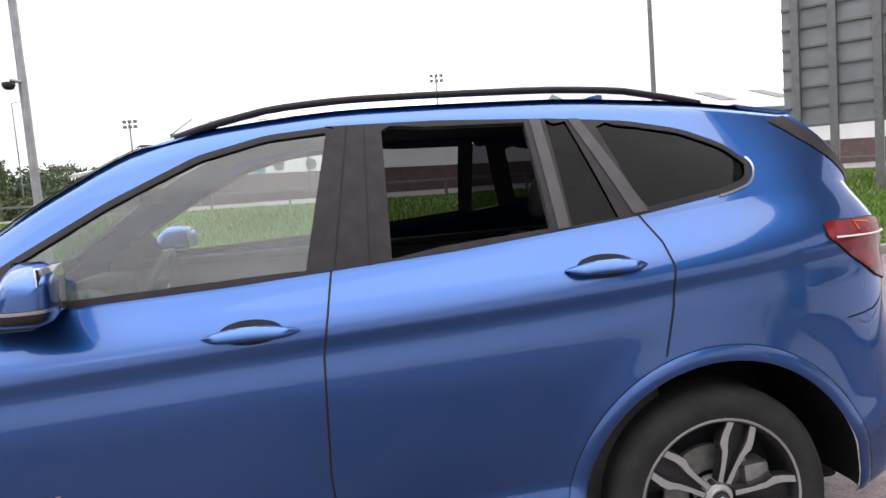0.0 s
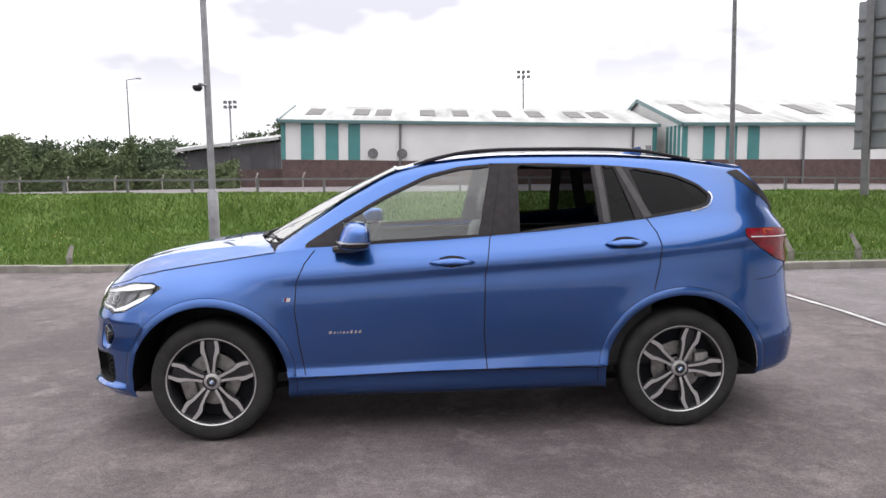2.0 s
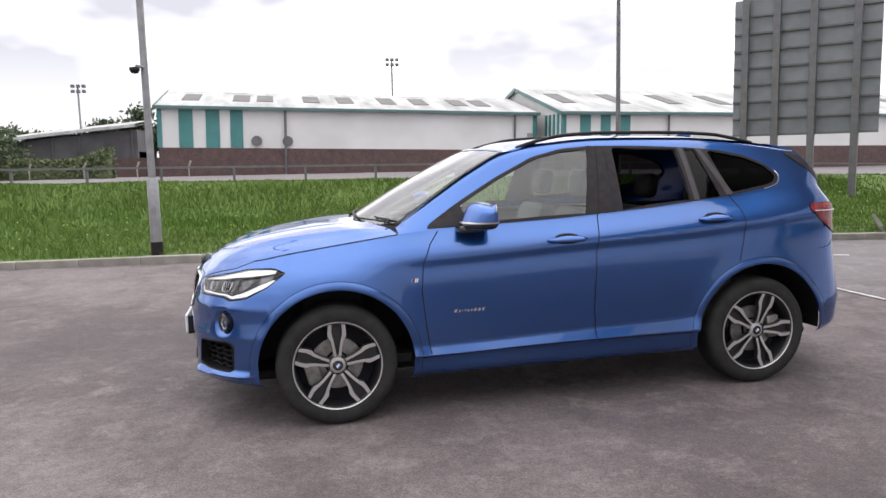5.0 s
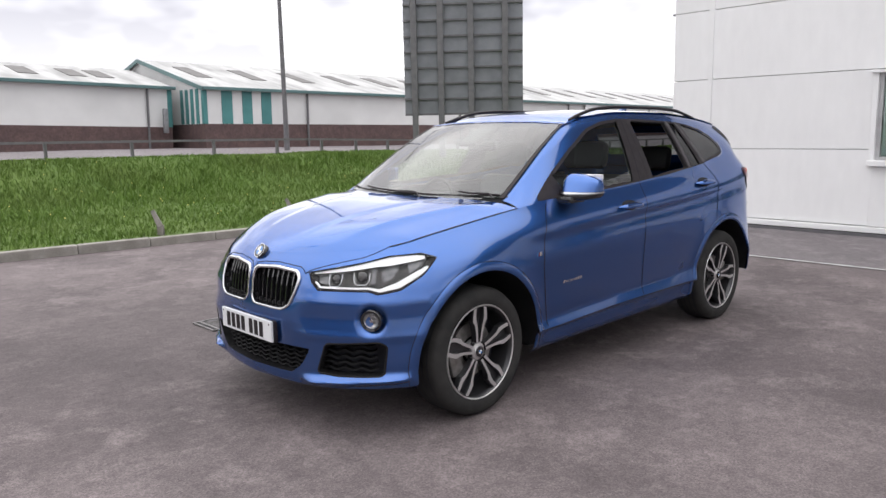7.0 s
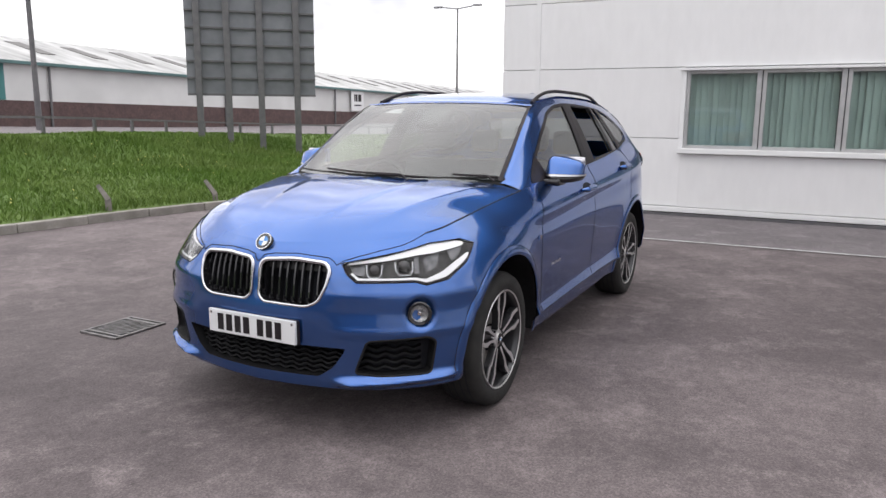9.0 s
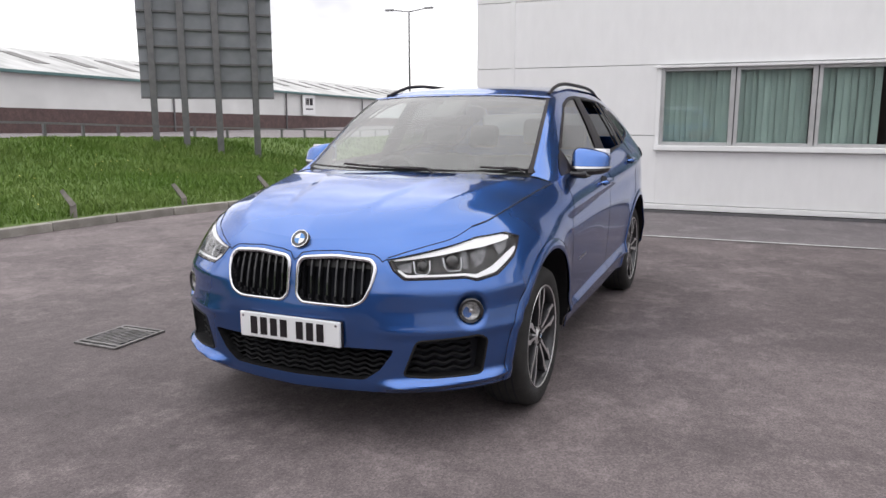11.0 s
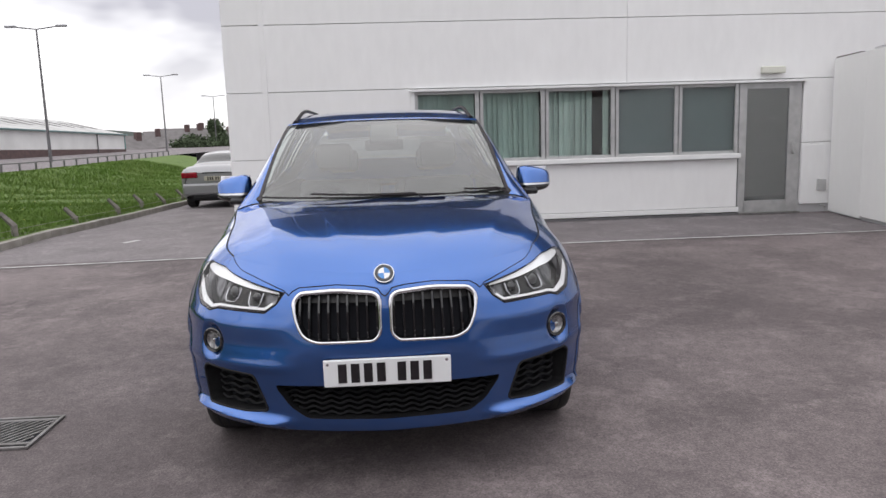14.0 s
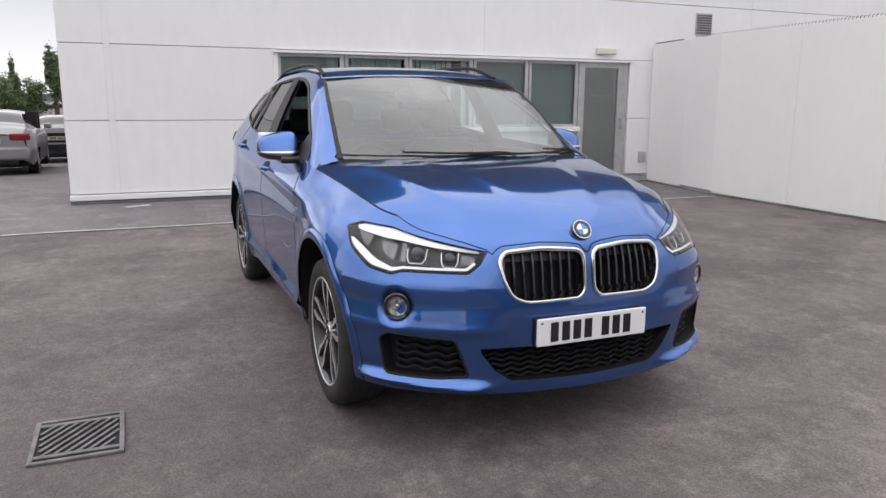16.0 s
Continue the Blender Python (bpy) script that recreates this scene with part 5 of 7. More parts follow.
def wheel(x, side):
    y = side * 0.768
    w = empty("wheel", (x, y, HUB))
    w.parent = car
    s = side
    prof = [(0.246, -0.1), (0.266, -0.112), (0.30, -0.114), (0.328, -0.104), (0.342, -0.075), (0.343, -0.03), (0.343, 0.03), (0.342, 0.075), (0.328, 0.104), (0.30, 0.114), (0.266, 0.112), (0.246, 0.1)]
    V, F = lathe(prof, 72)
    mk("tyre", [(a, s * b, c) for a, b, c in V], F, "rubber", w, True, auto=60)
    for k in (-0.055, -0.018, 0.02, 0.056):
        V, F = lathe([(0.3436, k - 0.004), (0.3442, k), (0.3436, k + 0.004)], 60)
        mk("tread_groove", [(a, b, c) for a, b, c in V], F, "gap", w)
    prof = [(0.24, -0.1), (0.252, 0.092), (0.252, 0.104), (0.245, 0.106), (0.238, 0.1), (0.23, 0.075), (0.222, -0.06), (0.20, -0.1)]
    V, F = lathe(prof, 72)
    mk("rim", [(a, s * b, c) for a, b, c in V], F, "rim_dark", w, True, "dark rim barrel", 40)
    V, F = lathe([(0.253, 0.1045), (0.2505, 0.109), (0.2455, 0.108), (0.243, 0.103)], 72)
    mk("rim_edge", [(a, s * b, c) for a, b, c in V], F, "rim_face", w, True, "machined rim edge", 60)
    # five double spokes
    for k in range(5):
        a0 = math.pi / 2 + k * 2 * math.pi / 5 - (0.31 if x > 0 else 0.0)
        for e in (-1, 1):
            bm = bmesh.new()
            pts = [(0.05, 0.013, 0.009, 0.088), (0.1, 0.019, 0.008, 0.092), (0.145, 0.028, 0.010, 0.096), (0.168, 0.039, 0.014, 0.097), (0.195, 0.041, 0.012, 0.098), (0.241, 0.036, 0.011, 0.1)]
            rings = []
            for r, c, hw, d in pts:
                hw *= 1.14
                ring = []
                for o, dd in ((-hw, d - 0.004), (-hw * 0.8, d), (hw * 0.8, d), (hw, d - 0.004), (hw, d - 0.035), (-hw, d - 0.035)):
                    t = e * (c + o * 0.9)
                    ring.append(bm.verts.new((r * math.cos(a0) - t * math.sin(a0), s * dd, r * math.sin(a0) + t * math.cos(a0))))
                rings.append(ring)
            for A, B in zip(rings, rings[1:]):
                for i in range(6):
                    bm.faces.new((A[i], A[(i + 1) % 6], B[(i + 1) % 6], B[i]))
            bm.faces.new(rings[0])
            bm.faces.new(rings[-1])
            bmesh.ops.recalc_face_normals(bm, faces=bm.faces)
            part("spoke", bm, "rim_dark", w, "double spoke with machined face", auto=25)
            V = []
            for r, c, hw, d in pts:
                for o in (-hw, hw):
                    t = e * (c + o * 0.9)
                    V.append((r * math.cos(a0) - t * math.sin(a0), s * (d + 0.0012), r * math.sin(a0) + t * math.cos(a0)))
            mk("spoke_face", V, [(2 * i, 2 * i + 1, 2 * i + 3, 2 * i + 2) for i in range(len(pts) - 1)], "rim_face", w)
        # dark web between the pair
        bm = bmesh.new()
        vs = []
        for r, c in ((0.06, 0.014), (0.14, 0.02), (0.17, 0.03), (0.23, 0.033)):
            vs.append([bm.verts.new((r * math.cos(a0) - t * math.sin(a0), s * 0.07, r * math.sin(a0) + t * math.cos(a0))) for t in (-c, c)])
        for A, B in zip(vs, vs[1:]):
            bm.faces.new((A[0], A[1], B[1], B[0]))
        part("spoke_web", bm, "rim_dark", w)
    V, F = lathe([(0.0, 0.091), (0.03, 0.091), (0.033, 0.086), (0.044, 0.083), (0.052, 0.07), (0.056, 0.03)], 40)
    mk("hub", [(a, s * b, c) for a, b, c in V], F, "rim_face", w, True, auto=30)
    V, F = lathe([(0.0, 0.0955), (0.026, 0.0955), (0.0285, 0.094), (0.0285, 0.09)], 32)
    mk("hub_cap", [(a, s * b, c) for a, b, c in V], F, "black_gloss", w, True, auto=30)
    roundel(w, Matrix.Translation((0, s * 0.0965, 0)) @ Matrix.Rotation(-s * math.pi / 2, 4, "X"), 0.019)
    for k in range(5):
        a = math.pi / 2 + (k + 0.5) * 2 * math.pi / 5 - (0.31 if x > 0 else 0.0)
        V, F = lathe([(0.0, 0.082), (0.008, 0.08), (0.009, 0.06)], 12)
        mk("wheel_bolt", [(p + 0.05 * math.cos(a), s * q, r + 0.05 * math.sin(a)) for p, q, r in V], F, "rim_dark", w)
    V, F = lathe([(0.07, 0.03), (0.148, 0.03), (0.15, 0.02), (0.148, 0.01)], 48)
    mk("brake_disc", [(a, s * b, c) for a, b, c in V], F, "disc", w, True, auto=30)
    bm = bmesh.new()
    ca = math.pi * (1.08 if x < 0 else 0.02)
    add_box(bm, (0.10, -0.02, -0.075), (0.185, 0.06, 0.075), 0.015, Matrix.Rotation(-ca, 4, "Y"))
    for v in bm.verts:
        v.co.y *= s
    part("brake_caliper", bm, "disc", w)
    # black disc for the shade behind the spokes
    V, F = lathe([(0.0, -0.02), (0.225, -0.02)], 32)
    mk("wheel_back", [(a, s * b, c) for a, b, c in V], F, "gap", w)
    return w


def roundel(parent, m, r):
    """Round badge: dark ring, blue and white quarters, bright rim. It lies in local xy, facing +z."""
    def disc(name, r0, r1, h, mat, a0=0.0, a1=2 * math.pi, n=28):
        V, F = [], []
        for i in range(n + 1):
            a = a0 + (a1 - a0) * i / n
            V += [m @ Vector((r0 * math.cos(a), r0 * math.sin(a), h)), m @ Vector((r1 * math.cos(a), r1 * math.sin(a), h))]
        F = [(2 * i, 2 * i + 1, 2 * i + 3, 2 * i + 2) for i in range(n)]
        mk(name, V, F, mat, parent)
    disc("badge_rim", 0.93 * r, r, 0.0012, "chrome")
    disc("badge_ring", 0.6 * r, 0.94 * r, 0.001, "black_gloss")
    for k in range(4):
        disc("badge_quarter", 0.0, 0.6 * r, 0.0014, "badge_blue" if k % 2 else "white_enamel", k * math.pi / 2, (k + 1) * math.pi / 2, 8)


for x in (-AX, AX):
    for s in (-1, 1):
        wheel(x, s)


def arches():
    for ax in (-AX, AX):
        # painted lip
        rs = np.linspace(ARCH - 0.002, 0.482, 7)
        an = np.linspace(-0.02 if ax < 0 else 0.05, math.pi + (0.1 if ax > 0 else 0.0), 60)
        an = np.linspace(-0.16 if ax < 0 else -0.05, math.pi + 0.16, 64)
        P = np.array([(ax + r * math.cos(a), HUB + r * math.sin(a)) for a in an for r in rs])
        prof = np.tile([0.004, 0.006, 0.006, 0.006, 0.005, 0.003, 0.0005], len(an))
        V = skin(u_of_x(P[:, 0]), P[:, 1])
        o = skin(u_of_x(P[:, 0]), P[:, 1], 0.01)
        V = V + (o - V) * (prof[:, None] / 0.01)
        both("wheel_arch", V, net(len(an), len(rs)), "paint", None, True, "blue painted wheel arch lip")
        q = P.reshape(len(an), len(rs), 2)[:, -1]
        p, o = skin(u_of_x(q[:, 0]), q[:, 1]), skin(u_of_x(q[:, 0]), q[:, 1], 0.01)
        A, B = ribbon(p, (o - p) / 0.01, 0.004, 0.001)
        both("shut_line", A, B, "gap", None, False)
        # dark liner
        V, F = [], []
        aa = np.linspace(-0.14 if ax < 0 else -0.03, math.pi + 0.14, 40)
        for a in aa:
            u = float(u_of_x(ax + ARCH * math.cos(a)))
            yo = float(skin(u, max(HUB + ARCH * math.sin(a), 0.27))[0, 1])
            for y in (yo - 0.01, yo - 0.05, 0.4):
                r = ARCH + 0.006 if y > yo - 0.02 else ARCH + 0.012
                V.append((ax + r * math.cos(a), y, HUB + r * math.sin(a)))
        F = net(len(aa), 3)
        V += [(ax, 0.4, HUB)]
        c = len(V) - 1
        F += [(3 * i + 2, 3 * i + 5, c) for i in range(len(aa) - 1)]
        both("wheel_well", V, F, "plastic", None, True)


arches()
# dark floor pan and inner tub
box("floor_pan", (-1.9, -0.55, 0.2), (1.95, 0.55, 0.27), "plastic", car, 0.03)
box("sill_pan", (-0.84, -0.78, 0.24), (0.86, 0.78, 0.3), "plastic", car, 0.02)

# ---- the car's nose ----


def skin_pts(poly, off):
    q = np.array(poly)
    return skin(q[:, 0], q[:, 1], off)


def skin_tube(name, poly, r, mat, off=0.0, closed=True, parent=None, label="", flat=1.0, step=0.02):
    """A rounded moulding along the lower skin."""
    q = dense(poly, step, closed)
    P, O = skin_pts(q, off), skin_pts(q, off + 0.01)
    N = (O - P) / 0.01
    n, k = len(P), 8
    V, F = [], []
    for i in range(n):
        a, b = (P[(i + 1) % n], P[i - 1]) if closed else (P[min(i + 1, n - 1)], P[max(i - 1, 0)])
        d = a - b
        s = np.cross(d, N[i])
        s /= max(np.linalg.norm(s), 1e-9)
        ri = r(q[i][1]) if callable(r) else r
        for j in range(k):
            t = 2 * math.pi * j / k
            V.append(P[i] + ri * math.cos(t) * s + min(ri, 0.0115) * flat * math.sin(t) * N[i])
    for i in range(n if closed else n - 1):
        for j in range(k):
            F.append((i * k + j, i * k + (j + 1) % k, ((i + 1) % n) * k + (j + 1) % k, ((i + 1) % n) * k + j))
    return both(name, V, F, mat, parent, True, label, 60)


def skin_panel(name, poly, off, mat, parent=None, label="", step=0.015):
    return plane_patch(skin, poly, off, name, mat, parent, step, label)


def walls(name, poly, off0, off1, mat, scale=1.0, parent=None, label=""):
    """The sides of a recess, from the skin inwards."""
    q = np.array(dense(poly, 0.02))
    c = q.mean(0)
    A, B = skin_pts(q, off0), skin_pts(c + (q - c) * scale, off1)
    n = len(q)
    V = np.vstack([A, B])
    F = [(i, (i + 1) % n, n + (i + 1) % n, n + i) for i in range(n)]
    return both(name, V, F, mat, parent, True, label)


def grille():
    hole = in_front(HOLES["kidney"])
    kidney = skin_tube("grille_frame", hole, lambda z: 0.0068 + 0.0042 * float(smooth(0.72, 0.81, z)), "chrome", 0.004, label="chrome kidney grille surround", flat=0.9)
    walls("grille_recess", hole, 0.0, -0.06, "black_gloss", 1.0, kidney)
    # black sheet painted as the shaded depth behind the slats
    skin_panel("grille_back", hole, -0.06, "gap", kidney)
    A = np.array(HOLES["kidney"])
    for i in range(9):
        y = 0.035 + i * 0.04
        zs = []
        for a, b in zip(A, np.roll(A, -1, 0)):
            if (a[0] - y) * (b[0] - y) < 0:
                zs.append(a[1] + (b[1] - a[1]) * (y - a[0]) / (b[0] - a[0]))
        if len(zs) < 2:
            continue
        z0, z1 = min(zs), max(zs)
        V, F = [], []
        zz = np.linspace(z0, z1, 8)
        u = float(u_of_y(y))
        for z in zz:
            f = skin(u, z, -0.014 - 0.012 * (z1 - z) / (z1 - z0))[0]
            g = skin(u, z, -0.05)[0]
            V += [f + [0, 0.004, 0], f - [0, 0.004, 0], g - [0, 0.006, 0], g + [0, 0.006, 0]]
        for k in range(len(zz) - 1):
            for j in range(4):
                F.append((4 * k + j, 4 * k + (j + 1) % 4, 4 * k + 4 + (j + 1) % 4, 4 * k + 4 + j))
        both("grille_slat", V, F, "black_gloss", kidney, False)
        f = skin(u, z0 + 0.022, -0.012)[0]
        V, F = [], []
        for dz in (-0.009, 0.009):
            V += [f + [-0.002, 0.0022, dz], f + [-0.002, -0.0022, dz], f + [0.01, -0.0022, dz], f + [0.01, 0.0022, dz]]
        F = [(0, 1, 5, 4), (1, 2, 6, 5), (3, 0, 4, 7), (0, 3, 2, 1), (4, 5, 6, 7)]
        both("slat_tip", V, F, "rim_dark", kidney, False)
    # closed shutter flaps behind the upper third
    top = in_front([(0.03, 0.815), (0.03, 0.775), (0.37, 0.775), (0.376, 0.79), (0.35, 0.814), (0.2, 0.826)])
    skin_panel("grille_flap", top, -0.035, "lamp_dark", kidney)


grille()


def intake(key, rows, z0, z1, y0, y1):
    hole = in_front(HOLES[key])
    if key == "low_intake":
        rim = np.array(dense(hole[1:] + hole[:1], 0.02, False))
        A_, B_ = skin_pts(rim, 0.001), skin_pts(rim, -0.07)
        A_[0, 1] = A_[-1, 1] = B_[0, 1] = B_[-1, 1] = 0
        k_ = len(rim)
        mirrored("intake_edge", np.vstack([A_, B_]), [(i, i + 1, k_ + i + 1, k_ + i) for i in range(k_ - 1)], "plastic")
    else:
        walls("intake_edge", hole, 0.001, -0.07, "plastic")
    # black sheet painted as the shaded depth behind the ribs
    skin_panel("intake_back", hole, -0.07, "gap")
    closed = key != "low_intake"
    # wavy ribs
    A = np.array(HOLES[key])
    for i in range(rows):
        zc = z0 + (z1 - z0) * (i + 0.5) / rows
        ys = []
        for a, b in zip(A, np.roll(A, -1, 0)):
            if (a[1] - zc) * (b[1] - zc) < 0:
                ys.append(a[0] + (b[0] - a[0]) * (zc - a[1]) / (b[1] - a[1]))
        lo = max(min(ys) if len(ys) > 1 else 0.0, y0)
        hi = min(max(ys), y1)
        yy = np.linspace(lo, hi, 60)
        V, F = [], []
        for y in yy:
            w = 0.006 * math.sin(2 * math.pi * y / 0.075 + (i % 2) * math.pi * 0)
            u = float(u_of_y(y))
            for dz, o in ((0.003, -0.042), (-0.004, -0.038), (-0.006, -0.066), (0.006, -0.066)):
                V.append(skin(u, zc + w + dz, o)[0])
        for k in range(len(yy) - 1):
            for j in range(4):
                F.append((4 * k + j, 4 * k + (j + 1) % 4, 4 * k + 4 + (j + 1) % 4, 4 * k + 4 + j))
        if closed:
            both("intake_rib", V, F, "rib", None, True)
        else:
            mirrored("intake_rib", V, F, "rib", None, True)


intake("low_intake", 6, 0.312, 0.45, 0.0, 0.47)
intake("side_intake", 5, 0.338, 0.49, 0.49, 0.76)
skin_tube("intake_trim", in_front(HOLES["side_intake"]), 0.006, "plastic", -0.002)


def headlamps():
    P = LAMP_U
    H = walls("headlamp", P, 0.0, -0.05, "black_satin", 0.97, None, "clear headlamp with white light guide and dark inside")
    skin_panel("lamp_back", P, -0.05, "lamp_dark", H)
    uy, ux = (lambda y: float(u_of_y(y))), (lambda x: float(u_of_x(x)))
    # bright upper blade, thin at the nose and broad over the wing
    up = [(uy(0.45), 0.816), (uy(0.62), 0.843), (ux(-1.95), 0.873), (ux(-1.86), 0.887), (ux(-1.7), 0.893), (ux(-1.655), 0.886)]
    low = [(uy(0.45), 0.81), (uy(0.62), 0.826), (ux(-1.95), 0.846), (ux(-1.86), 0.852), (ux(-1.73), 0.866), (ux(-1.665), 0.874)]
    skin_panel("lamp_blade", up + low[::-1], -0.012, "drl", H, "white upper light blade", 0.008)
    # light guide: broad at the outer corner, a thin line along the foot, hooked up at the nose
    out = [(ux(-1.655), 0.838), (ux(-1.72), 0.806), (ux(-1.836), 0.753), (uy(0.776), 0.737), (uy(0.735), 0.75), (uy(0.62), 0.75), (uy(0.507), 0.75), (uy(0.47), 0.775)]
    ins = [(ux(-1.675), 0.842), (ux(-1.745), 0.82), (ux(-1.85), 0.776), (uy(0.775), 0.751), (uy(0.735), 0.759), (uy(0.62), 0.758), (uy(0.512), 0.759), (uy(0.48), 0.78)]
    skin_panel("light_guide", out + ins[::-1], -0.008, "drl", H, "white daytime light guide", 0.005)
    # two projectors: dark lens in an open grey bracket
    for y, z, r in ((0.575, 0.787, 0.026), (0.70, 0.797, 0.032)):
        u = uy(y)
        a, b = skin(u, z, -0.035)[0], skin(u, z, -0.025)[0]
        nrm = Vector((b - a) / 0.01)
        m = Matrix.Translation(Vector(a)) @ nrm.to_track_quat("Z", "Y").to_matrix().to_4x4()
        V, F = lathe([(r * 0.92, 0.0), (r * 0.75, 0.01), (r * 0.4, 0.016), (0.001, 0.018)], 28, "z")
        both("projector_lens", [tuple(m @ Vector(v)) for v in V], F, "black_gloss", H, True)
        w = r * 1.45
        bracket = [(u - w, z + 0.022), (u - w * 0.95, z - 0.012), (u - w * 0.6, z - 0.03), (u + w * 0.6, z - 0.03), (u + w * 0.95, z - 0.012), (u + w, z + 0.022)]
        skin_tube("projector_bracket", bracket, 0.0028, "lamp_inner", -0.022, False, H)
    # bright reflector bowl behind the outer end, a dimmer one at its tip
    bowl = [(uy(0.79), 0.77), (ux(-1.86), 0.79), (ux(-1.8), 0.855), (ux(-1.87), 0.846), (uy(0.785), 0.82)]
    skin_panel("lamp_reflector", bowl, -0.04, "lamp_shell", H, step=0.01)
    skin_panel("lamp_reflector", [(ux(-1.77), 0.81), (ux(-1.7), 0.84), (ux(-1.66), 0.865), (ux(-1.77), 0.858)], -0.03, "lamp_shell", H, step=0.01)
    skin_panel("lamp_divider", [(uy(0.74), 0.77), (uy(0.76), 0.77), (uy(0.765), 0.84), (uy(0.745), 0.835)], -0.03, "lamp_shell", H, step=0.008)
    skin_panel("lamp_reflector", [(uy(0.478), 0.765), (uy(0.53), 0.762), (uy(0.53), 0.8), (uy(0.47), 0.795)], -0.04, "lamp_shell", H, step=0.008)
    skin_panel("lamp_lens", P, 0.0015, "lens", H)
    skin_line(P, 0.005, "gap", "shut_line", True)


headlamps()


M["fog_lens"] = glass("fog_lamp_glass", (1, 1, 1), 0.98, f0=0.02)


def fogs():
    u = float(u_of_y(0.748))
    a, b = skin(u, 0.606, 0.0)[0], skin(u, 0.606, 0.01)[0]
    nrm = (Vector(b) - Vector(a)).normalized()
    nrm = (nrm + Vector((-0.45, 0, 0))).normalized()
    m = Matrix.Translation(Vector(a) + nrm * 0.014) @ nrm.to_track_quat("Z", "Y").to_matrix().to_4x4()
    F0 = None
    for nm, prof, mat in (("fog_lamp", [(0.054, -0.02), (0.054, 0.005), (0.05, 0.009), (0.04, 0.006), (0.038, -0.004)], "black_gloss"),
                          ("fog_lamp_bowl", [(0.039, 0.0), (0.034, -0.006), (0.022, -0.012), (0.001, -0.014)], "fog_bowl"),
                          ("fog_lamp_bulb", [(0.009, -0.008), (0.009, 0.0), (0.001, 0.002)], "chrome"),
                          ("fog_lamp_lens", [(0.039, 0.003), (0.026, 0.007), (0.001, 0.009)], "fog_lens")):
        V, F = lathe(prof, 32, "z")
        obs = both(nm, [tuple(m @ Vector(v)) for v in V], F, mat, F0, True)
        F0 = F0 or obs


fogs()


def plate_and_badges():
    p = box("number_plate", (-2.205, -0.252, 0.459), (-2.19, 0.252, 0.568), "plate", car, 0.004, "white front number plate with dark bars")
    for i, y in enumerate((0.178, 0.127, 0.076, 0.025, -0.056, -0.107, -0.158)):
        box("plate_bar", (-2.2075, y - 0.017, 0.475), (-2.2045, y + 0.017, 0.552), "black_satin", p, 0)
    for y in (-0.235, 0.235):
        V, F = lathe([(0.0, 0.0), (0.006, 0.0005), (0.007, 0.003)], 12)
        mk("plate_screw", [(-2.2065 + b, a + y, c + 0.552) for a, b, c in V], F, "chrome", p)
    box("plate_holder", (-2.195, -0.25, 0.45), (-2.16, 0.25, 0.565), "black_satin", car, 0.01)
    # badge on the bonnet's nose
    e = empty("bonnet_badge", (-2.093, 0, 0.9))
    e.parent = car
    e.matrix_basis = pose(-2.091, 0, 0.8855, 0, -55, 0)
    V, F = lathe([(0.0, 0.006), (0.036, 0.006), (0.041, 0.002), (0.041, -0.02)], 32, "z")
    mk("badge_body", V, F, "black_gloss", e, True)
    roundel(e, Matrix.Translation((0, 0, 0.0065)), 0.041)
    # model script on the front doors as plain bars, small badge on the wings
    x = -0.665
    for w, h in ((0.014, 0.017), (0.01, 0.012), (0.004, 0.012), (0.004, 0.016), (0.01, 0.012), (0.009, 0.012), (0.013, 0.017), (0.013, 0.017), (0.012, 0.017)):
        skin_panel("door_script_bar", in_u([(x, 0.606), (x + w, 0.606), (x + w + 0.006, 0.606 + h), (x + 0.006, 0.606 + h)]), 0.003, "rim_face", DOORS[0], step=0.006)
        x += w + 0.011
    for k, mat in enumerate(("badge_blue", "red_lens", "chrome", "chrome")):
        xa = -0.915 + 0.011 * k
        skin_panel("wing_badge_bar", in_u([(xa, 0.795), (xa + 0.009, 0.795), (xa + 0.014, 0.817), (xa + 0.005, 0.817)]), 0.004, mat, step=0.008)


plate_and_badges()


def handles():
    for xa, xb, z in ((-0.095, 0.16, 0.992), (0.895, 1.132, 1.076)):
        n = 20
        u = lambda x: float(u_of_x(x))
        xc = (xa + xb) / 2
        # a flat near-black oval on the skin stands for the handle cup's shade
        pocket = [(xc + 0.085 * math.cos(t), z + 0.004 + 0.032 * math.sin(t)) for t in np.linspace(0, 2 * math.pi, 24, endpoint=False)]
        door = DOORS[0] if xa < 0 else DOORS[1]
        skin_panel("handle_pocket", in_u(pocket), 0.002, "gap", door, step=0.012)
        V, F = [], []
        for i in range(n):
            t = i / (n - 1)
            x = xa + (xb - xa) * t
            h = 0.0185 * min(1, (math.sin(math.pi * t)) ** 0.5 + 0.05)
            lift = 0.034 * min(1, math.sin(math.pi * t) * 2.2) + 0.002
            zc = z + 0.006 * math.sin(math.pi * t)
            for k in range(10):
                a = 2 * math.pi * k / 10
                V.append(skin(u(x), zc + h * math.cos(a), lift + 0.011 * math.sin(a))[0])
        for i in range(n - 1):
            for k in range(10):
                F.append((i * 10 + k, i * 10 + (k + 1) % 10, (i + 1) * 10 + (k + 1) % 10, (i + 1) * 10 + k))
        both("door_handle", V, F, "paint", door, True, "blue door handle", 60)


handles()


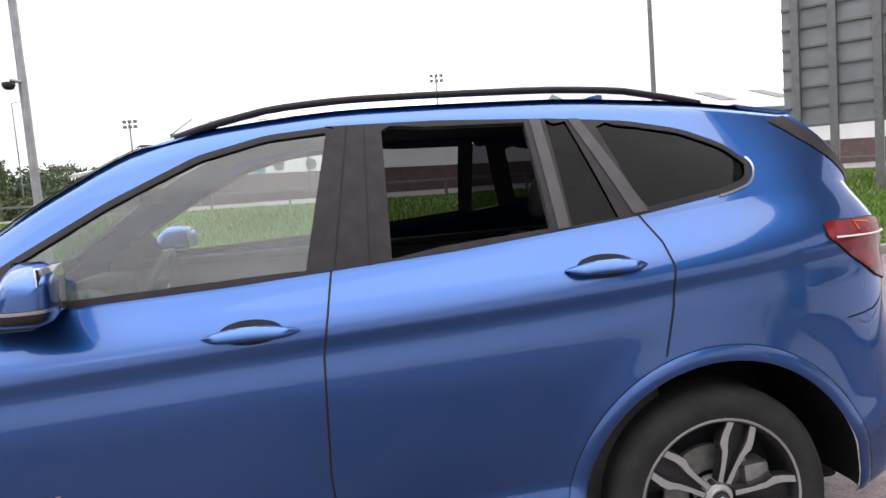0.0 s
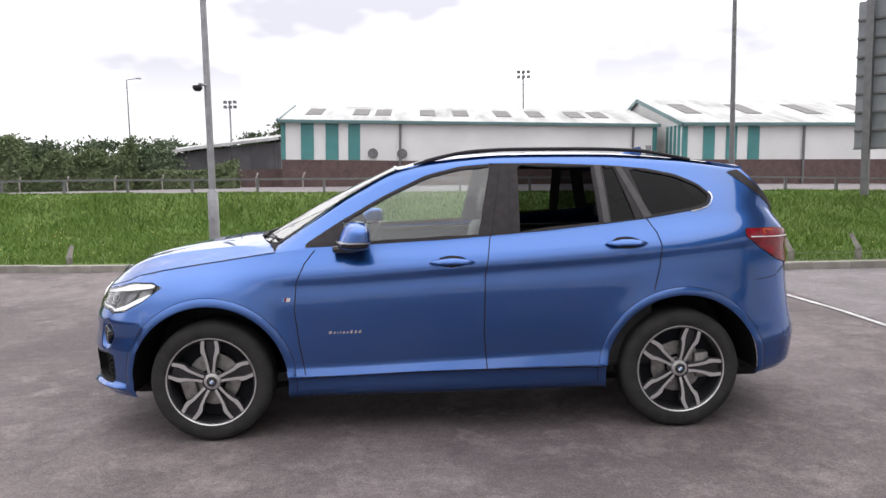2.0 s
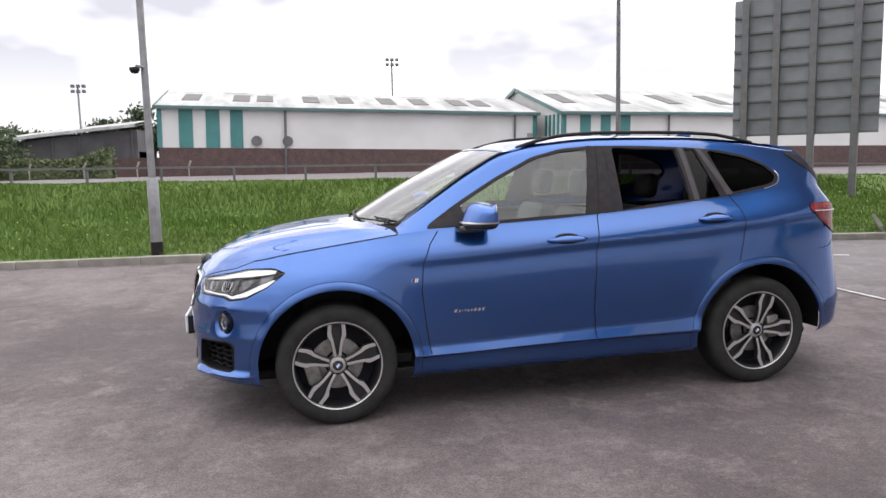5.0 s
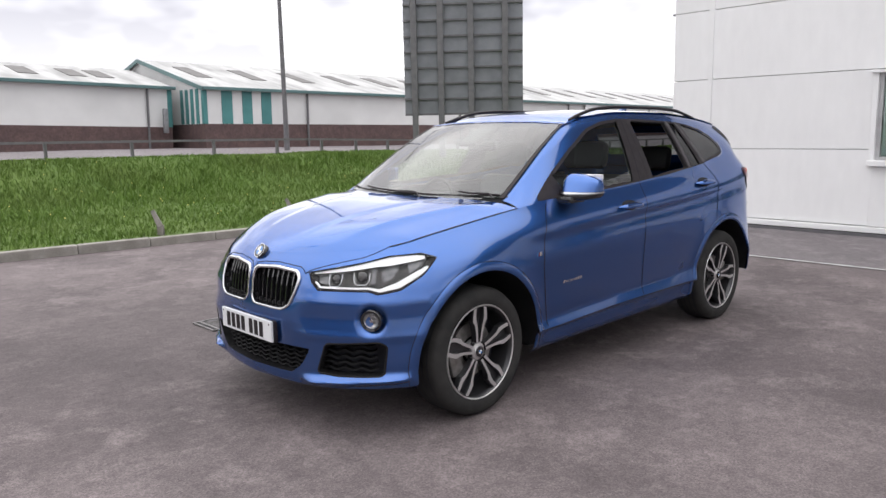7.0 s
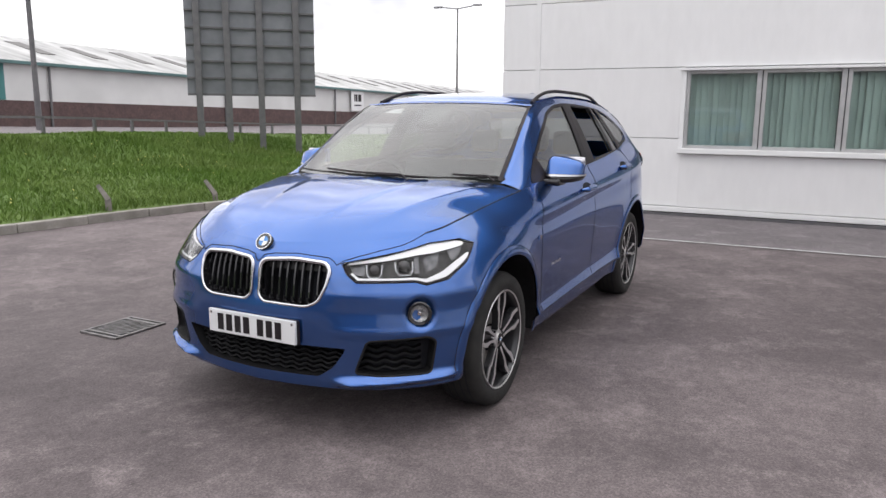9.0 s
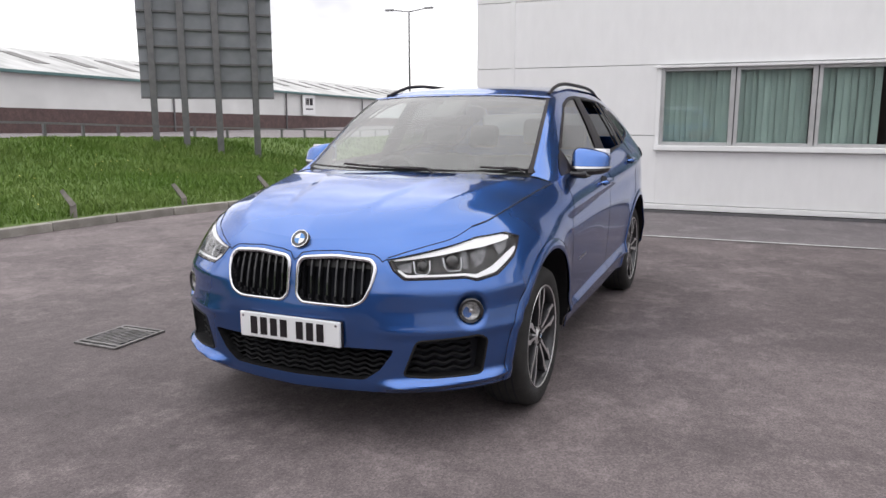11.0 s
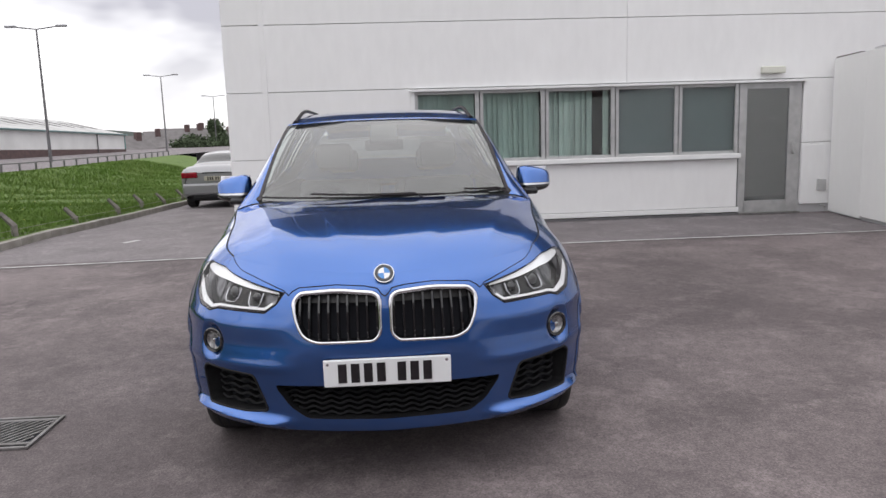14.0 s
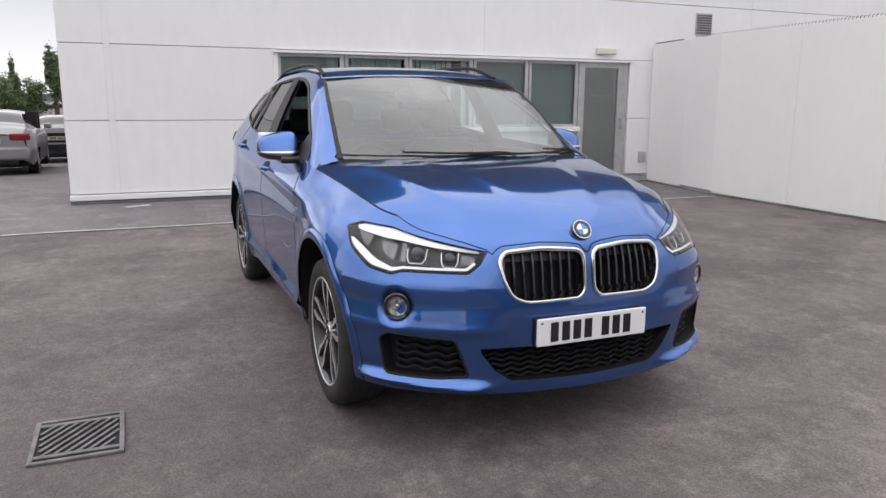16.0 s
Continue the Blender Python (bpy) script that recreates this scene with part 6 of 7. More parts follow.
def mirrors():
    for s in (1, -1):
        m = empty("door_mirror", (-0.53, s * 0.895, 1.1))
        m.parent = car
        def blob(name, z_from, z_to, mat, grow=1.0):
            """Part of a rounded mirror housing: blunt at the back, tapered outwards."""
            nu, nv = 28, 16
            V, F = [], []
            for i in range(nu + 1):
                a = 2 * math.pi * i / nu
                for j in range(nv + 1):
                    w = z_from + (z_to - z_from) * j / nv
                    r = max(1 - abs(w) ** 4.0, 0) ** (1 / 3.2)
                    ca, sa = math.cos(a), math.sin(a)
                    q = (abs(ca) ** 3.0 + abs(sa) ** 3.0) ** (-1 / 3.0)
                    x, y = ca * q * r, sa * q * r
                    out = 0.5 + 0.5 * y
                    x = (0.06 * x if x > 0 else 0.15 * x * (1 - 0.35 * out) * (0.78 - 0.34 * w)) + 0.035 * out
                    z = 0.082 * w * (1.1 - 0.36 * out) + 0.052 - 0.012 * out
                    V.append((x * grow + 0.03, s * (y * 0.104 * grow + 0.014), z))
            for i in range(nu):
                for j in range(nv):
                    F.append((i * (nv + 1) + j, (i + 1) * (nv + 1) + j, (i + 1) * (nv + 1) + j + 1, i * (nv + 1) + j + 1))
            if s < 0:
                F = [f[::-1] for f in F]
            return mk(name, V, F, mat, m, True, "", 60)

        blob("mirror_cap", -0.28, 1.0, "paint")
        blob("mirror_shell", -1.0, -0.26, "black_gloss", 1.01)
        blob("mirror_indicator", -0.42, -0.28, "satin_metal", 1.025)
        bm = bmesh.new()
        add_box(bm, (-0.1, -0.17, -0.04), (0.05, 0.02, 0.0), 0.014)
        for v in bm.verts:
            v.co.y *= s
        bmesh.ops.recalc_face_normals(bm, faces=bm.faces)
        part("mirror_arm", bm, "black_gloss", m)
        bm = bmesh.new()
        add_box(bm, (0.094, -0.075, 0.0), (0.1, 0.105, 0.12), 0.003)
        for v in bm.verts:
            v.co.y *= s
        bmesh.ops.recalc_face_normals(bm, faces=bm.faces)
        part("mirror_glass", bm, "chrome", m)


mirrors()


def tail_lamps():
    u = lambda x: float(u_of_x(x))
    ur = float(np.interp(-0.42, -PY[len(PY) // 2:], PU[len(PU) // 2:]))
    P = rounded([(u(1.715), 1.142), (u(1.71), 1.1), (u(1.80), 1.035), (u(1.93), 0.958), (u(2.04), 0.925), (ur, 0.95), (ur, 1.11), (u(2.05), 1.125), (u(1.93), 1.14)], 0.015, 3)
    T = skin_panel("tail_lamp", P, 0.007, "red_lens", label="red wrap-around tail lamp")
    skin_tube("tail_lamp_edge", P, 0.003, "gap", 0.002, parent=T)
    skin_tube("tail_lamp_bar", [(u(1.735), 1.095), (u(2.05), 1.085)], 0.003, "drl", 0.009, False, T)
    skin_tube("tail_lamp_bar", [(u(1.84), 1.11), (u(1.83), 1.135), (u(1.9), 1.128)], 0.003, "amber", 0.009, False, T)
    # rear reflector and bumper seam
    skin_line([(u(1.765), 0.85), (u(1.9), 0.86), (u(2.05), 0.93)], 0.004)


M["amber"] = material("amber_lamp_plastic", (0.7, 0.12, 0.02), 0.2)
tail_lamps()


def wipers_and_cowl():
    V = []
    m = SCREEN.shape[1]
    b = BON[-1]
    n = len(b)
    for j in range(n):
        q = j / (n - 1)
        k = min(m - 1, int(round(q * (m - 1))))
        p = SCREEN[0, k]
        V += [tuple(b[j] + [0.0, 0, -0.012]), tuple((b[j] + p) / 2 + [0, 0, -0.022]), tuple(p + [0.03, 0, 0.022])]
    mirrored("cowl_panel", V, [f[::-1] for f in net(n, 3)], "plastic")
    for y0, y1 in ((-0.32, 0.39), (-0.67, -0.43)):
        path = []
        for t in np.linspace(0, 1, 14):
            y = y0 + (y1 - y0) * t
            q = abs(y) / 0.69
            k = min(m - 1, int(q * (m - 1)))
            p = SCREEN[0, k]
            path.append((p[0] + 0.012 + 0.03 * t, y, p[2] + 0.02 + 0.018 * t))
        tube("wiper", path, 0.006, "black_satin", car, 6)
        p = path[3]
        tube("wiper_arm", [(p[0] - 0.03, p[1] - 0.06, p[2] - 0.02), (p[0], p[1], p[2] + 0.008), path[8]], 0.0055, "black_satin", car, 6)


wipers_and_cowl()


def antenna():
    bm = bmesh.new()
    prof = [(-0.09, 0.0, 0.03), (-0.05, 0.028, 0.024), (0.0, 0.05, 0.016), (0.04, 0.06, 0.008), (0.055, 0.058, 0.004), (0.06, 0.0, 0.02)]
    rings = [[bm.verts.new((x, -w, -0.01)), bm.verts.new((x, -w * 0.4, h)), bm.verts.new((x, w * 0.4, h)), bm.verts.new((x, w, -0.01))] for x, h, w in prof]
    for A, B in zip(rings, rings[1:]):
        for k in range(3):
            bm.faces.new((A[k], A[k + 1], B[k + 1], B[k]))
    bmesh.ops.recalc_face_normals(bm, faces=bm.faces)
    a = part("antenna_fin", bm, "paint", car)
    a.matrix_basis = pose(1.3, 0, 1.582, 0, 4, 0)


antenna()

# ---- cabin ----


def seat(x, y, wide=0.5, back_h=0.62):
    s = empty("car_seat", (x, y, 0.3))
    s.parent = car
    box("seat_cushion", (-0.28, -wide / 2, 0.12), (0.25, wide / 2, 0.3), "leather", s, 0.06)
    bm = bmesh.new()
    add_box(bm, (0.0, -wide / 2, 0.0), (0.14, wide / 2, back_h), 0.055, Matrix.Translation((0.22, 0, 0.26)) @ Matrix.Rotation(radians(16), 4, "Y"))
    part("seat_back", bm, "leather", s)
    bm = bmesh.new()
    add_box(bm, (0.0, -0.13, 0.0), (0.1, 0.13, 0.19), 0.045, Matrix.Translation((0.42, 0, 0.26 + back_h + 0.03)) @ Matrix.Rotation(radians(10), 4, "Y"))
    part("headrest", bm, "leather", s)


for y in (-0.37, 0.37):
    seat(-0.14, y)
    seat(0.72, y, 0.62, 0.56)


M["pod"] = material("dark_brown_plastic", (0.045, 0.03, 0.03), 0.5, second=(0.03, 0.02, 0.021), scale=20)


def cabin():
    bm = bmesh.new()
    add_box(bm, (-1.12, -0.66, 0.78), (-0.62, 0.66, 1.03), 0.07)
    part("dashboard", bm, "plastic", car)
    box("instrument_hood", (-0.78, 0.22, 1.0), (-0.6, 0.52, 1.07), "plastic", car, 0.03)
    box("cabin_floor", (-1.1, -0.7, 0.29), (1.75, 0.7, 0.34), "interior", car, 0)
    box("centre_console", (-0.75, -0.12, 0.34), (0.25, 0.12, 0.72), "plastic", car, 0.04)
    box("parcel_shelf", (1.25, -0.6, 1.02), (1.85, 0.6, 1.05), "interior", car, 0.01)
    for s in (1, -1):
        lo, hi = sorted((s * 0.73, s * 0.78))
        box("door_card", (-0.78, lo, 0.35), (1.2, hi, 1.06), "interior", car, 0.02)
        box("door_sill_trim", (-0.78, *sorted((s * 0.72, s * 0.8))[:1], 1.05), (1.5, sorted((s * 0.72, s * 0.8))[1], 1.085), "plastic", car, 0.01)
    V, F = [], []
    xs = np.linspace(-0.2, 1.72, 24)
    for x in xs:
        for q in np.linspace(-1, 1, 13):
            V.append((x, q * (float(pchip(x, EX, EY)) - 0.03), float(pchip(x, EX, EZ)) - 0.045 + 0.02 * (1 - q * q)))
    mk("headlining", V, net(24, 13), "interior", car, True)
    # steering wheel on the right-hand side
    w = empty("steering_wheel", (-0.5, 0.37, 0.98))
    w.parent = car
    w.matrix_basis = pose(-0.5, 0.37, 0.98, 0, -65, 0)
    n, k = 36, 8
    V = [((0.18 + 0.015 * math.cos(2 * math.pi * j / k)) * math.cos(2 * math.pi * i / n), (0.18 + 0.015 * math.cos(2 * math.pi * j / k)) * math.sin(2 * math.pi * i / n), 0.015 * math.sin(2 * math.pi * j / k)) for i in range(n) for j in range(k)]
    F = [(i * k + j, i * k + (j + 1) % k, ((i + 1) % n) * k + (j + 1) % k, ((i + 1) % n) * k + j) for i in range(n) for j in range(k)]
    mk("wheel_rim", V, F, "leather", w, True)
    box("wheel_boss", (-0.07, -0.07, -0.03), (0.07, 0.07, 0.01), "plastic", w, 0.02)
    box("wheel_spoke", (-0.02, -0.17, -0.02), (0.02, 0.17, 0.0), "satin_metal", w, 0.005)
    # mirror and sensor pod at the top of the screen
    bm = bmesh.new()
    add_box(bm, (-0.13, -0.085, -0.05), (0.13, 0.085, -0.012), 0.02, Matrix.Translation((-0.43, 0, 1.472)) @ pose(0, 0, 0, 0, -25, 0))
    part("sensor_pod", bm, "pod", car, "dark brown sensor housing")
    box("rear_view_mirror", (-0.40, -0.12, 1.345), (-0.365, 0.12, 1.41), "black_satin", car, 0.012)
    box("air_vent", (-0.64, -0.5, 0.93), (-0.61, -0.3, 0.98), "satin_metal", car, 0.006)
    box("bulkhead", (-1.5, -0.6, 0.3), (-1.14, 0.6, 1.0), "gap", car, 0.02)


cabin()

# ---- drain, fence, other cars ----


def drain():
    d = empty("drain_grate", (-1.335, 1.925, 0.0))
    tagged(d, "square iron drain grate set in the asphalt", "drain")
    w, h = 0.19, 0.155
    # thin near-black sheet in place of the shaded pit under the bars
    box("drain_pit_shade", (-w, -h, 0.002), (w, h, 0.0045), "gap", d, 0)
    for lo, hi in (((-w - 0.02, -h - 0.02, 0.001), (w + 0.02, -h, 0.014)), ((-w - 0.02, h, 0.001), (w + 0.02, h + 0.02, 0.014)),
                   ((-w - 0.02, -h, 0.001), (-w, h, 0.014)), ((w, -h, 0.001), (w + 0.02, h, 0.014))):
        box("grate_frame", lo, hi, "iron", d, 0.003)
    for x in (-0.155, 0.155):
        box("grate_rail", (x - 0.012, -h, 0.006), (x + 0.012, h, 0.014), "iron", d, 0.002)
    for i in range(18):
        # slanted bars cut at the rails
        o = -0.36 + i * 0.043
        pts = []
        for t in np.linspace(-0.155, 0.155, 12):
            y = o - 0.7 * t
            if -h < y < h:
                pts.append((t, y))
        if len(pts) < 3:
            continue
        (xa, ya), (xb, yb) = pts[0], pts[-1]
        L = math.hypot(xb - xa, yb - ya)
        bm = bmesh.new()
        add_box(bm, (0, -0.007, 0.006), (L, 0.007, 0.013), 0.002, Matrix.Translation((xa, ya, 0)) @ Matrix.Rotation(math.atan2(yb - ya, xb - xa), 4, "Z"))
        part("grate_bar", bm, "iron", d, auto=20)


drain()


def stake(x, h=0.28, arm=0.3, white=False):
    y = float(kerb_y(x)) + 0.2
    z = float(bank_z(x, y)) - 0.08
    s = empty("fence_stake", (x, y, z))
    tagged(s, "short white marker stake in the grass" if white else "weathered cranked concrete fence post behind the kerb", "stake", "fence stakes")
    mat = "white_enamel" if white else "fence"
    tube("upright", [(0, 0, 0), (0, 0.005, h)], [0.055, 0.052], mat, s, 4)
    if arm:
        tube("arm", [(0, -0.01, h - 0.025), (-0.02, arm * 0.68, h + arm * 0.72)], [0.05, 0.036], mat, s, 4)


STAKES = (0.15, 2.15, 3.8, 5.36, 6.35, 8.4, 10.6, 12.3, 14.3, 16.4)
stake(-1.95, 0.4, 0, True)
for i, x in enumerate((-5.9, *STAKES)):
    stake(x, 0.19 + 0.03 * (i % 3), 0.24 + 0.02 * (i % 2))
w_ = empty("fence_wire", (7, 5.9, 0.3))
tagged(w_, "thin rusty fence wires between the stakes", "wire")
for h in (0.1, 0.18):
    tube("strand", [(x - 7, float(kerb_y(x)) + 0.2 - 5.9, float(bank_z(x, kerb_y(x) + 0.2)) - 0.08 + h - 0.3) for x in STAKES[3:]], 0.004, "fence", w_, 4)


def saloon(at, rz, paint, label):
    """Parked saloon: tail towards -x of its own frame."""
    c = empty("parked_car", at, rz)
    tagged(c, label, "car")
    # stations along the length: x, half width, sill, belt, deck or roof height, roof half width
    st = [(0.0, 0.74, 0.36, 0.86, 0.93, 0.66), (0.08, 0.84, 0.3, 0.95, 1.07, 0.72), (0.3, 0.88, 0.24, 0.98, 1.11, 0.72), (0.75, 0.9, 0.22, 0.98, 1.13, 0.68),
          (1.3, 0.9, 0.2, 0.97, 1.38, 0.56), (1.9, 0.9, 0.2, 0.96, 1.43, 0.56), (2.5, 0.9, 0.2, 0.94, 1.41, 0.57), (3.2, 0.9, 0.2, 0.92, 1.12, 0.66),
          (3.6, 0.89, 0.22, 0.9, 0.98, 0.72), (4.3, 0.84, 0.25, 0.82, 0.87, 0.66), (4.6, 0.7, 0.34, 0.66, 0.72, 0.55)]
    xs = np.linspace(0, 4.6, 90)
    X = [p[0] for p in st]
    col = lambda k: pchip(xs, X, [p[k] for p in st])
    hw, sill, belt_, top, rw = col(1), col(2), col(3), col(4), col(5)
    V = []
    for i, x in enumerate(xs):
        prof = [(hw[i] - 0.08, sill[i]), (hw[i] - 0.02, sill[i] + 0.08), (hw[i], 0.5 * (sill[i] + belt_[i])), (hw[i] - 0.005, belt_[i] - 0.1), (hw[i] - 0.05, belt_[i])]
        V.append(prof)
    P = []
    for i, x in enumerate(xs):
        row = V[i] + [(hw[i] - 0.07, belt_[i] + 0.02)]
        P += [(x, y, z) for y, z in row]
    k = 6
    Fl = []
    for i in range(len(xs) - 1):
        for j in range(k - 1):
            m = np.mean([P[(i + a) * k + j + b] for a in (0, 1) for b in (0, 1)], 0)
            if min(math.hypot(m[0] - q, m[2] - 0.32) for q in (0.83, 3.63)) > 0.36:
                Fl.append((i * k + j, i * k + j + 1, (i + 1) * k + j + 1, (i + 1) * k + j))
    W = P + [(x, -y, z) for x, y, z in P]
    mk("body", W, Fl + [tuple(len(P) + a for a in reversed(f)) for f in Fl], paint, c, True, "", 50)
    # deck, roof and bonnet in paint; the cabin band in glass
    D = []
    for i, x in enumerate(xs):
        for q in np.linspace(-1, 1, 13):
            D.append((x, q * rw[i], top[i] - 0.05 * abs(q) ** 3))
    roofs = [f for f in net(len(xs), 13) if not (0.85 < D[f[0]][0] < 1.32 or 2.55 < D[f[0]][0] < 3.2)]
    panes = [f for f in net(len(xs), 13) if 0.85 < D[f[0]][0] < 1.32 or 2.55 < D[f[0]][0] < 3.2]
    Q, H = compact(D, roofs)
    mk("roof", Q, H, paint, c, True, "", 50)
    for nm, sel in (("rear_screen", [f for f in panes if D[f[0]][0] < 2]), ("windscreen", [f for f in panes if D[f[0]][0] > 2])):
        Q, H = compact(D, sel)
        mk(nm, Q, H, "black_gloss", c, True)
    for s in (1, -1):
        B = []
        for i in range(len(xs)):
            B += [(xs[i], s * (hw[i] - 0.07), belt_[i] + 0.02), (xs[i], s * rw[i], top[i] - 0.05)]
        side = net(len(xs), 2)
        gl = [f for f in side if 1.0 < xs[f[0] // 2] < 3.05]
        bd = [f for f in side if not 1.0 < xs[f[0] // 2] < 3.05]
        for nm, fs, mt in (("side_window", gl, "black_gloss"), ("rear_shoulder", [f for f in bd if xs[f[0] // 2] < 2], paint), ("front_shoulder", [f for f in bd if xs[f[0] // 2] > 2], paint)):
            Q, H = compact(B, fs if s < 0 else [f[::-1] for f in fs])
            mk(nm, Q, H, mt, c, True)
        for x in (1.78, 2.4):
            box("pillar", (x, *sorted((s * 0.6, s * 0.84))[:1], 0.97), (x + 0.07, sorted((s * 0.6, s * 0.84))[1], 1.38), "black_satin", c)
        box("tail_lamp", (-0.035, *sorted((s * 0.42, s * 0.82))[:1], 0.79), (0.16, sorted((s * 0.42, s * 0.82))[1], 0.94), "red_lens", c, 0.03)
        box("door_mirror", (2.95, *sorted((s * 0.88, s * 1.05))[:1], 0.95), (3.1, sorted((s * 0.88, s * 1.05))[1], 1.08), paint, c, 0.03)
        tube("exhaust", [(-0.02, s * 0.5, 0.3), (0.3, s * 0.5, 0.3)], 0.04, "black_satin", c)
        for x in (0.83, 3.63):
            Vt, Ft = lathe([(0.2, -0.1), (0.28, -0.11), (0.315, -0.08), (0.315, 0.08), (0.28, 0.11), (0.2, 0.1)], 36)
            w = mk("wheel", [(a + x, b + s * 0.77, h + 0.315) for a, b, h in Vt], Ft, "rubber", c, True, "", 40)
            Vt, Ft = lathe([(0.0, 0.085), (0.06, 0.09), (0.2, 0.08), (0.21, 0.1)], 36)
            mk("rim", [(a + x, s * b + s * 0.77, h + 0.315) for a, b, h in Vt], Ft, "rim_dark", w, True, "", 40)
            for q in range(5):
                a = 2 * math.pi * q / 5
                bm = bmesh.new()
                add_box(bm, (0.03, -0.012, -0.02), (0.2, 0.012, 0.02), 0.004, Matrix.Translation((x, s * 0.865, 0.315)) @ Matrix.Rotation(a, 4, "Y"))
                part("spoke", bm, "rim_face", w)
    # back panel, bumper, plate, underside
    B = [(0.0, y, z) for y, z in ((-0.66, 0.9), (0.66, 0.9), (0.74, 0.6), (0.7, 0.36), (-0.7, 0.36), (-0.74, 0.6))]
    mk("tail_panel", [(x - 0.004, y, z) for x, y, z in B], [(0, 1, 2, 3, 4, 5)][::-1], paint, c)
    box("rear_bumper", (-0.07, -0.8, 0.36), (0.2, 0.8, 0.66), paint, c, 0.06)
    box("bumper_insert", (-0.075, -0.55, 0.26), (0.2, 0.55, 0.38), "plastic", c, 0.03)
    p = box("number_plate", (-0.03, -0.26, 0.72), (-0.012, 0.26, 0.83), "plate_yellow", c, 0.003)
    for i in range(7):
        y = -0.2 + i * 0.056 + (0.03 if i > 3 else 0)
        box("plate_bar", (-0.034, y - 0.016, 0.735), (-0.03, y + 0.016, 0.815), "black_satin", p, 0)
    box("underside", (0.2, -0.72, 0.2), (4.4, 0.72, 0.32), "plastic", c, 0.02)
    box("cabin", (1.15, -0.6, 0.3), (3.3, 0.6, 0.95), "interior", c, 0.05)


M["plate_yellow"] = material("pale_yellow_plate", (0.42, 0.4, 0.32), 0.4)
M["dark_paint"] = material("black_car_paint", (0.02, 0.021, 0.024), 0.25, 0.3, coat=1.0)
saloon((13.9, 4.45, float(fall(14.8))), 1.0, "silver", "silver saloon car parked on the lane, seen from behind")
saloon((20.2, 3.6, float(fall(21.5))), 0.0, "dark_paint", "black saloon car parked beyond the silver one")


# ---- trees, hedge, far skyline ----


def foliage(rng, n, centre, radius, size):
    """Loose leaf clumps: n small bent leaf cards in an uneven crown."""
    V, F = [], []
    c = np.array(centre)
    lumps = [c + np.array(radius) * rng.normal(0, 0.42, 3) for _ in range(14)]
    for i in range(n):
        l = lumps[rng.integers(len(lumps))]
        p = l + np.array(radius) * rng.normal(0, 0.2, 3)
        a = rng.normal(0, 1, 3)
        a /= np.linalg.norm(a)
        b = np.cross(a, rng.normal(0, 1, 3))
        b /= max(np.linalg.norm(b), 1e-6)
        s = size * rng.uniform(0.6, 1.4)
        k = len(V)
        V += [p - a * s, p + b * s * 0.5, p + a * s, p - b * s * 0.5]
        F += [(k, k + 1, k + 2, k + 3)]
    return V, F


def tree(x, y, z, h, w, seed, tall=False, dark=False, n=900):
    rng = np.random.default_rng(seed)
    t = empty("tree", (x, y, z))
    tagged(t, "distant dark-leaved tree on the skyline" if dark else "leafy green tree beyond the grass bank", "tree", "far trees")
    bm = bmesh.new()
    add_tube(bm, [(0, 0, -0.5), (0.02 * h, 0, h * 0.35), (0, 0.02 * h, h * 0.8)], [0.035 * h, 0.025 * h, 0.008 * h], 7)
    for i in range(5):
        a = 2 * math.pi * i / 5 + seed
        add_tube(bm, [(0, 0, h * (0.3 + 0.08 * i)), (0.3 * w * math.cos(a), 0.3 * w * math.sin(a), h * (0.5 + 0.08 * i))], [0.014 * h, 0.005 * h], 5)
    part("trunk", bm, "bark", t)
    V, F = foliage(rng, n, (0, 0, h * 0.62), (w * 0.5, w * 0.5, h * 0.36), 0.045 * h if dark else 0.018 * h if tall else 0.024 * h)
    mk("crown", V, F, "leaf_dark" if dark else "leaf", t)


def hedge(x0, x1, y, z, h, seed, n, label):
    rng = np.random.default_rng(seed)
    V, F = [], []
    for i in range(n):
        u = rng.uniform(0, 1)
        top = h * (0.72 + 0.2 * math.sin(9.1 * u + seed) * math.sin(23 * u) + 0.1 * math.sin(51 * u))
        p = np.array([x0 + (x1 - x0) * u, y + rng.normal(0, 0.35), z + top * rng.uniform(0, 1) ** 0.8])
        a = rng.normal(0, 1, 3)
        a /= np.linalg.norm(a)
        b = np.cross(a, rng.normal(0, 1, 3))
        b /= max(np.linalg.norm(b), 1e-6)
        s = min(0.055 * h, 0.085) * rng.uniform(0.4, 1.3)
        k = len(V)
        V += [p - a * s, p + b * s * 0.5, p + a * s, p - b * s * 0.5]
        F += [(k, k + 1, k + 2, k + 3)]
    # dense inner growth
    m, k0 = 160, len(V)
    for i in range(m):
        u = i / (m - 1)
        top = h * (0.72 + 0.2 * math.sin(9.1 * u + seed) * math.sin(23 * u) + 0.1 * math.sin(51 * u)) * 0.86
        x = x0 + (x1 - x0) * u
        V += [(x, y - 0.5, z - 0.3), (x, y - 0.38 + 0.12 * math.sin(40 * u), z + top * 0.6), (x, y, z + top), (x, y + 0.5, z - 0.3)]
    F += [tuple(k0 + q for q in f) for f in net(m, 4)]
    return tagged(mk("hedge", V, F, "hedge_leaf"), label, "hedge", kind="stuff")


